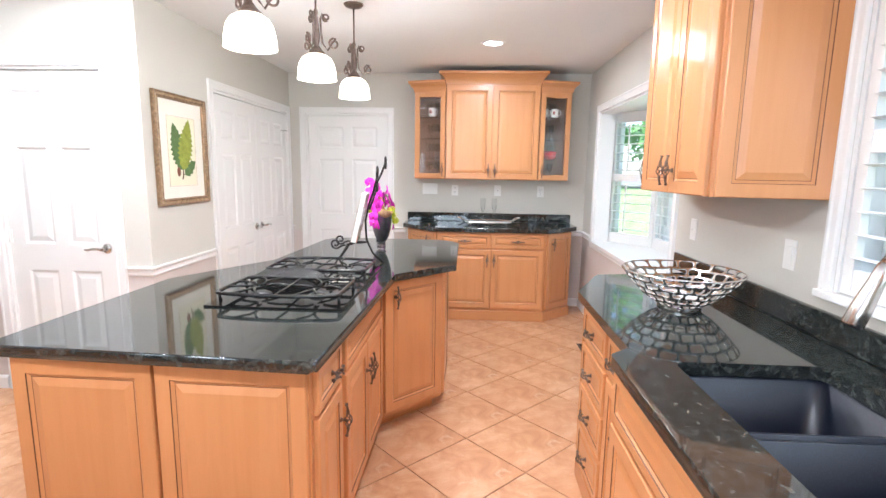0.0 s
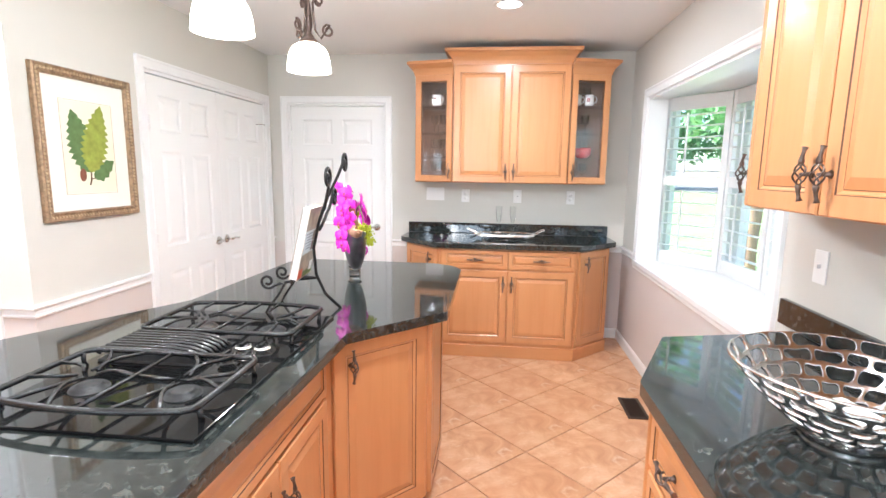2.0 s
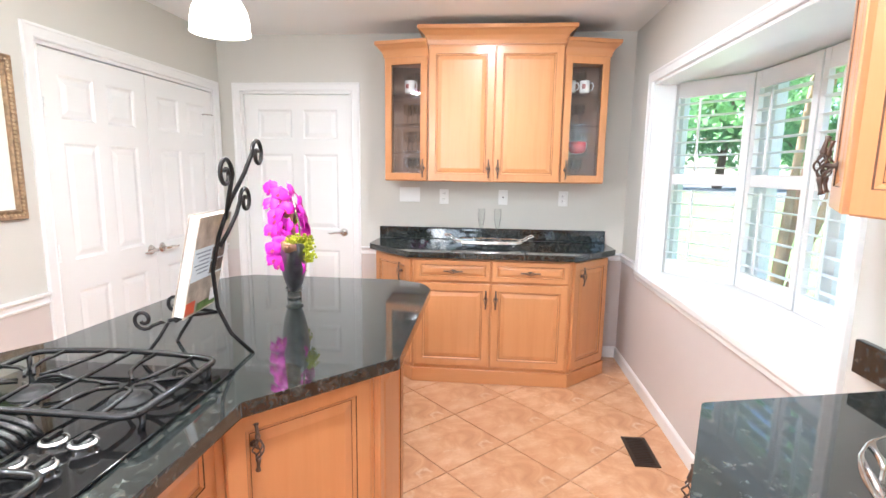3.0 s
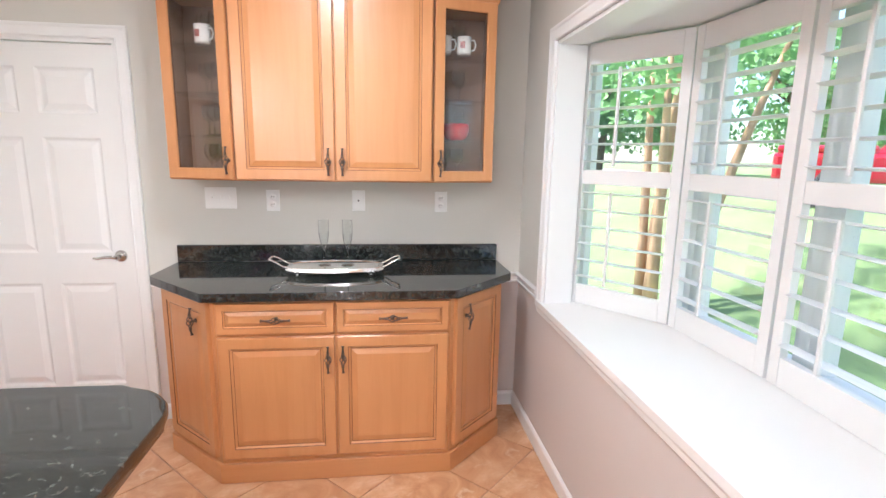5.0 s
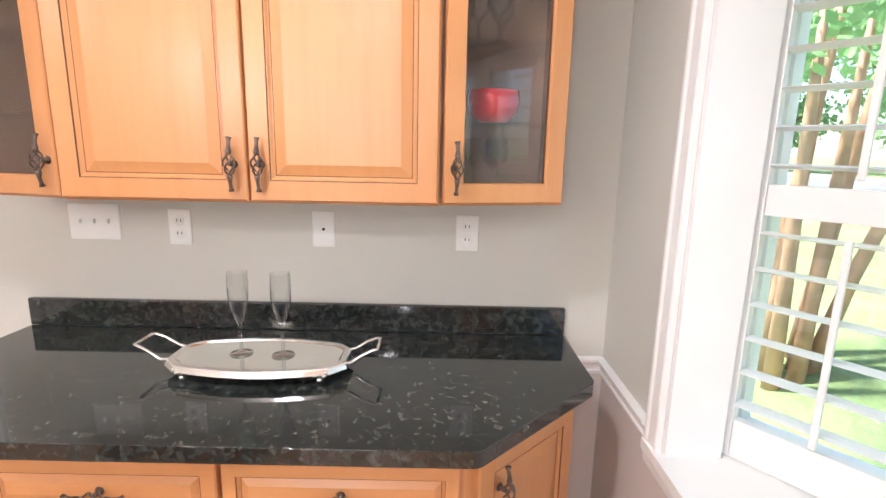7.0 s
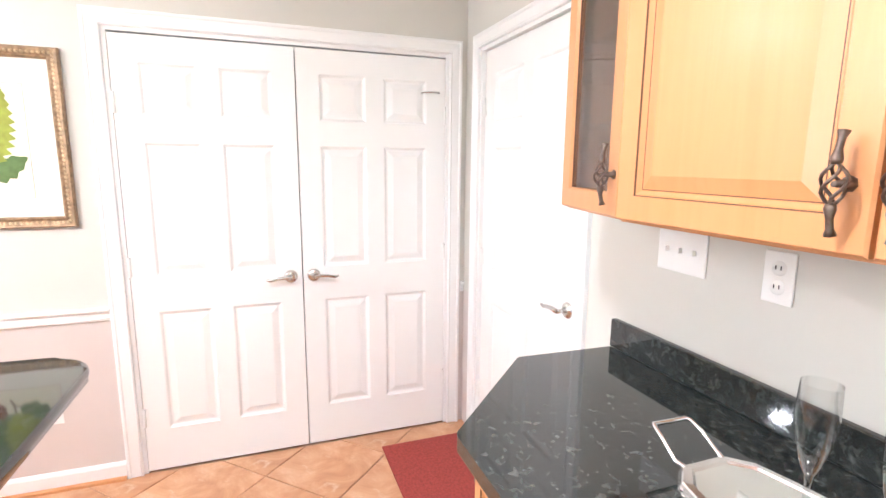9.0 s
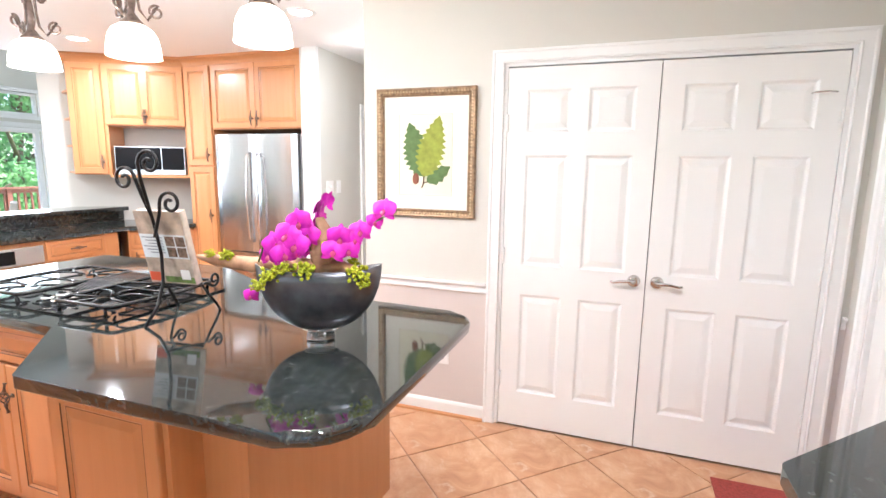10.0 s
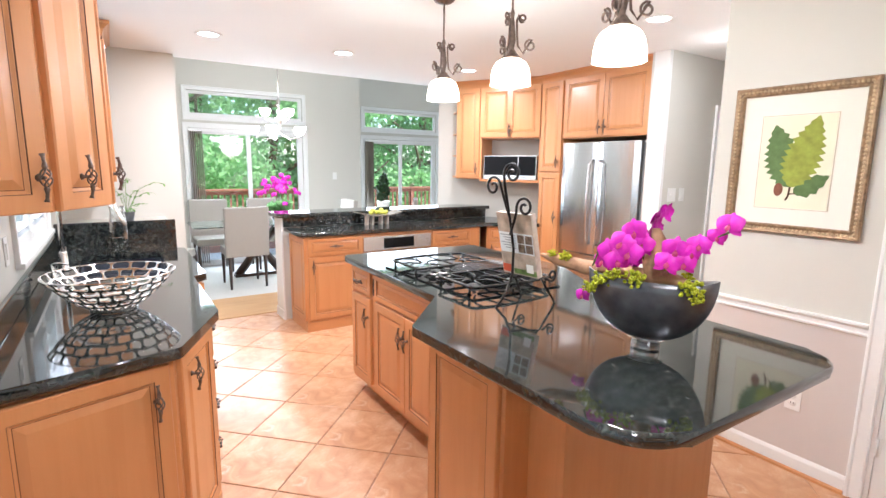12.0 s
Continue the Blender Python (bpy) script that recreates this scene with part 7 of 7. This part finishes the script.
def dining_chair(m, tuft=True):
    c = thing("dining_chair", m, "beige upholstered dining chair with dark wooden legs", "dining chair", "chairs round the dining table")
    bm = B(); box(bm, -0.24, 0.24, -0.26, 0.22, 0.40, 0.50, 0, 0.02); part("seat", bm, FABRIC, c)
    bm = B(); box(bm, -0.26, 0.26, -0.03, 0.045, 0.40, 1.02, 0, 0.02)
    for v in bm.verts: v.co.y += 0.20 + (v.co.z - 0.4) * 0.10
    bk_ = part("backrest", bm, FABRIC, c)
    if tuft:
        for i in range(4):
            for j in range(3):
                bm = B(); bmesh.ops.create_icosphere(bm, subdivisions=1, radius=0.010)
                q = part("button", bm, FABRIC, bk_); zz = 0.62 + j * 0.13
                q.location = (-0.165 + i * 0.11, 0.165 + (zz - 0.4) * 0.10, zz)
    for x in (-0.21, 0.21):
        for y in (-0.23, 0.22):
            bm = B(); tube(bm, [(x, y, 0.40), (x, y * 1.05, 0.0)], [0.024, 0.014], 4); part("leg", bm, WALNUT, c)
    return c


ch = dining_chair(pose(1.76, -0.50, 0.004, 0, 0, 0))
for x, y, r in ((2.62, -0.55, -25), (1.95, -1.62, 180), (1.15, -1.62, 180), (0.35, -1.05, 90)):
    copy_thing(ch, pose(x, y, 0.004, 0, 0, r)).name = "dining_chair"
dt = thing("dining_table", pose(1.45, -1.02, 0.004), "glass-topped dining table on a dark crossed wooden base", "dining table")
bm = B(); prism(bm, rounded([(-0.85, -0.42), (0.85, -0.42), (0.85, 0.42), (-0.85, 0.42)], [0.05] * 4), 0.735, 0.747)
tgl = Mat("green_edged_glass", 0.02); tgl.b.inputs["Transmission Weight"].default_value = 0.9; tgl.color((0.7, 0.85, 0.8))
part("tabletop", bm, tgl.m, dt)
for s in (-1, 1):
    bm = B(); tube(bm, [(s * -0.30, 0, 0.02), (s * -0.08, 0, 0.30), (s * 0.10, 0, 0.50), (s * 0.30, 0, 0.735)], 0.055, 4); part("cross_leg", bm, WALNUT, dt)
bm = B(); box(bm, -0.34, 0.34, -0.06, 0.06, 0, 0.04); part("foot_bar", bm, WALNUT, dt)
pt = thing("flower_pot", pose(1.16, -0.95, 0.752), "low dark planter on the glass dining table", "planter")
bm = B(); lathe(bm, [(0, 0), (0.09, 0), (0.13, 0.08), (0.12, 0.08), (0, 0.06)], 20); part("pot", bm, POTBLACK, pt)
fo = thing("orchid_bouquet", pose(1.16, -0.95, 0.84), "large magenta orchid bouquet on the dining table", "flower arrangement")
for k in range(40):
    a, q = rng.uniform(0, 6.28), rng.uniform(0.04, 0.27)
    z = 0.50 - q * q * 3.4 + rng.uniform(-0.10, 0.07)
    orchid_flower(fo, (math.cos(a) * q * 1.15, math.sin(a) * q, z), (math.cos(a) * 0.6, 1, 0.3), 0.042, 100 + k)
o = new("leaves", leaves_mesh("leaves", [(0, 0, 0.12, 0.16, 0.12, 0.08)], 80, 0.07, 5)); o.parent = fo
bm = B()
for k in range(7):
    a = k * 0.9
    tube(bm, [(0, 0, 0.02), (math.cos(a) * 0.05, math.sin(a) * 0.05, 0.25), (math.cos(a) * 0.17, math.sin(a) * 0.15, 0.38)], 0.004, 5)
part("stem", bm, bpy.data.materials["orchid_stem"], fo)

cl = thing("chandelier", pose(1.25, -0.5, 3.7), "lit nickel chandelier with frosted glass cups over the table", "chandelier")
bm = B(); lathe(bm, [(0, -0.03), (0.05, -0.02), (0.06, 0)], 18); part("canopy", bm, NICKEL, cl)
bm = B(); tube(bm, [(0, 0, -0.02), (0, 0, -1.36)], 0.005, 6); part("rod", bm, NICKEL, cl)
bm = B(); lathe(bm, [(0.004, -1.32), (0.03, -1.37), (0.015, -1.42), (0.02, -1.56), (0.04, -1.62), (0.015, -1.70), (0.02, -1.76), (0.0, -1.78)], 16); part("column", bm, NICKEL, cl)
CUP = glowing("lit_frosted_glass", (1.0, 0.93, 0.82), 6)
for tier, (rad, z, n) in enumerate(((0.17, -1.56, 3), (0.31, -1.78, 5))):
    for k in range(n):
        a = 2 * math.pi * k / n + tier
        x, y = math.cos(a) * rad, math.sin(a) * rad
        bm = B(); tube(bm, [(0, 0, z + 0.03), (x * 0.5, y * 0.5, z - 0.06), (x, y, z - 0.03), (x, y, z)], 0.007, 6); arm = part("arm", bm, NICKEL, cl)
        bm = B(); lathe(bm, [(0.02, 0), (0.045, 0.012), (0.062, 0.05), (0.068, 0.09), (0.064, 0.09), (0.056, 0.05), (0.03, 0.015)], 18); q = part("glass_cup", bm, CUP, arm); q.location = (x, y, z)

# armchair and plants
pl = thing("potted_plant", pose(-0.15, -0.35, 0.90), "dark green leafy plant in a white pot", "potted plant")
bm = B(); lathe(bm, [(0, 0.0), (0.07, 0.0), (0.10, 0.14), (0.092, 0.14), (0, 0.12)], 20); part("pot", bm, WHITEPLASTIC, pl)
dkleaf = plain("dark_leaf", (0.02, 0.05, 0.015), 0.4, var=0.3, scale=10)
o = new("leaves", leaves_mesh("leaves", [(0, 0, 0.26, 0.10, 0.10, 0.12), (0.0, 0, 0.42, 0.06, 0.06, 0.10)], 120, 0.05, 6, dkleaf)); o.parent = pl
ps = thing("plant_stand", pose(-0.15, -0.35, 0.004), "slim white pedestal carrying a potted plant", "plant stand")
bm = B(); lathe(bm, [(0, 0), (0.14, 0), (0.14, 0.03), (0.04, 0.06), (0.04, 0.85), (0.12, 0.88), (0.12, 0.895), (0, 0.895)], 20); part("column", bm, TRIM, ps)
cp = copy_thing(ch, pose(-0.55, -0.75, 0.15, 0, 0, 60)); cp.name = "dining_chair"
cp.matrix_basis = pose(-0.75, -1.0, 0.004, 0, 0, 60)
pp2 = thing("climbing_plant", pose(3.02, 1.30, 1.061), "feathery green houseplant in a small pot on the half wall", "potted plant")
bm = B(); lathe(bm, [(0, 0), (0.045, 0), (0.06, 0.08), (0.053, 0.08), (0, 0.07)], 18); part("pot", bm, POTBLACK, pp2)
LG = plain("fresh_leaf", (0.13, 0.27, 0.05), 0.5, var=0.25, scale=12)
for k, (dx, dy, dz) in enumerate(((-0.10, 0.05, 0.18), (-0.20, 0.0, 0.16), (-0.28, 0.02, 0.24), (0.03, 0.10, 0.16), (-0.12, 0.14, 0.08), (0.12, 0.05, 0.2), (-0.05, 0.2, 0.04), (-0.02, 0.0, 0.27))):
    bm = B()
    P = [Vector((0, 0, 0.07)), Vector((dx * 0.35, dy * 0.35, 0.07 + dz * 0.8)), Vector((dx * 0.75, dy * 0.75, 0.07 + dz * 1.05)), Vector((dx, dy, 0.07 + dz))]
    tube(bm, P, 0.002, 5)
    for j in range(9):
        t = 0.25 + 0.75 * j / 8
        i = min(2, int(t * 3)); f = t * 3 - i
        c = P[i].lerp(P[i + 1], f)
        M = Matrix.Translation(c) @ Matrix.Rotation(rng.uniform(0, 6.28), 4, "Z") @ Matrix.Rotation(rng.uniform(-0.5, 0.3), 4, "X")
        petal(bm, M, 0.042, 0.018, 0.2, 3)
    part("frond", bm, LG, pp2)

# ---- wood planks of the threshold ----
fl_ = bpy.data.objects["floor_threshold"]
for k in range(9):
    y0 = 0.105 + k * 0.0915
    bm = B(); box(bm, 1.0, 2.85, y0, y0 + 0.089, 0.0005, 0.006); part("plank", bm, OAKFLOOR, fl_)

# ---- floor tiles ----
TS = 0.60
floor_ob = bpy.data.objects["floor"]


def clip_poly(p, a, b, c):
    """Keep the part of polygon p where a*x + b*y >= c."""
    out = []
    for i in range(len(p)):
        q, r = p[i - 1], p[i]
        dq, dr = a * q[0] + b * q[1] - c, a * r[0] + b * r[1] - c
        if (dq >= 0) != (dr >= 0):
            t = dq / (dq - dr)
            out.append((q[0] + (r[0] - q[0]) * t, q[1] + (r[1] - q[1]) * t))
        if dr >= 0:
            out.append(r)
    return out


def tile_mesh(pts):
    bm = B()
    c = sum((Vector(p) for p in pts), Vector((0, 0))) / len(pts)
    inner = [tuple(Vector(p) + (c - Vector(p)).normalized() * 0.006) for p in pts]
    lo = [bm.verts.new((x, y, -0.006)) for x, y in pts]
    mid = [bm.verts.new((x, y, -0.0016)) for x, y in pts]
    hi = [bm.verts.new((x, y, 0.0)) for x, y in inner]
    n = len(pts)
    for a, b in ((lo, mid), (mid, hi)):
        for k in range(n): bm.faces.new((a[k], a[(k + 1) % n], b[(k + 1) % n], b[k]))
    bm.faces.new(hi)
    bmesh.ops.recalc_face_normals(bm, faces=bm.faces)
    me = bpy.data.meshes.new("tile"); bm.to_mesh(me); bm.free()
    me.materials.append(TILE)
    return me


h = TS / 2 - 0.0045
diamond = [(h, 0), (0, h), (-h, 0), (0, -h)]
full = [tile_mesh(diamond) for _ in range(1)]
for i in range(-14, 12):
    for j in range(-14, 26):
        # tile centres: vertices lie at x = 2.255 + 0.3 i, y = 3.03 + 0.3 j with i + j even
        if (i + j) % 2 == 0:
            continue
        cx, cy = 2.255 + 0.30 * i, 3.03 + 0.30 * j
        if not (-1.9 < cx < 3.8 and 0.65 < cy < 7.45):
            continue
        p = [(cx + x, cy + y) for x, y in diamond]
        xmin = XL if cy > HALL_N + 0.05 else -1.6
        q = clip_poly(clip_poly(clip_poly(clip_poly(p, 1, 0, xmin), -1, 0, -XR), 0, 1, YS - 0.008), 0, -1, -(YN + (0.0)))
        if len(q) < 3:
            continue
        area = abs(sum(q[k - 1][0] * q[k][1] - q[k][0] * q[k - 1][1] for k in range(len(q)))) / 2
        if area < 0.002:
            continue
        me = full[0] if len(q) == 4 and area > 0.995 * 2 * h * h else tile_mesh([(x - cx, y - cy) for x, y in q])
        o = new("tile", me); o.parent = floor_ob; o.location = (cx, cy, 0)
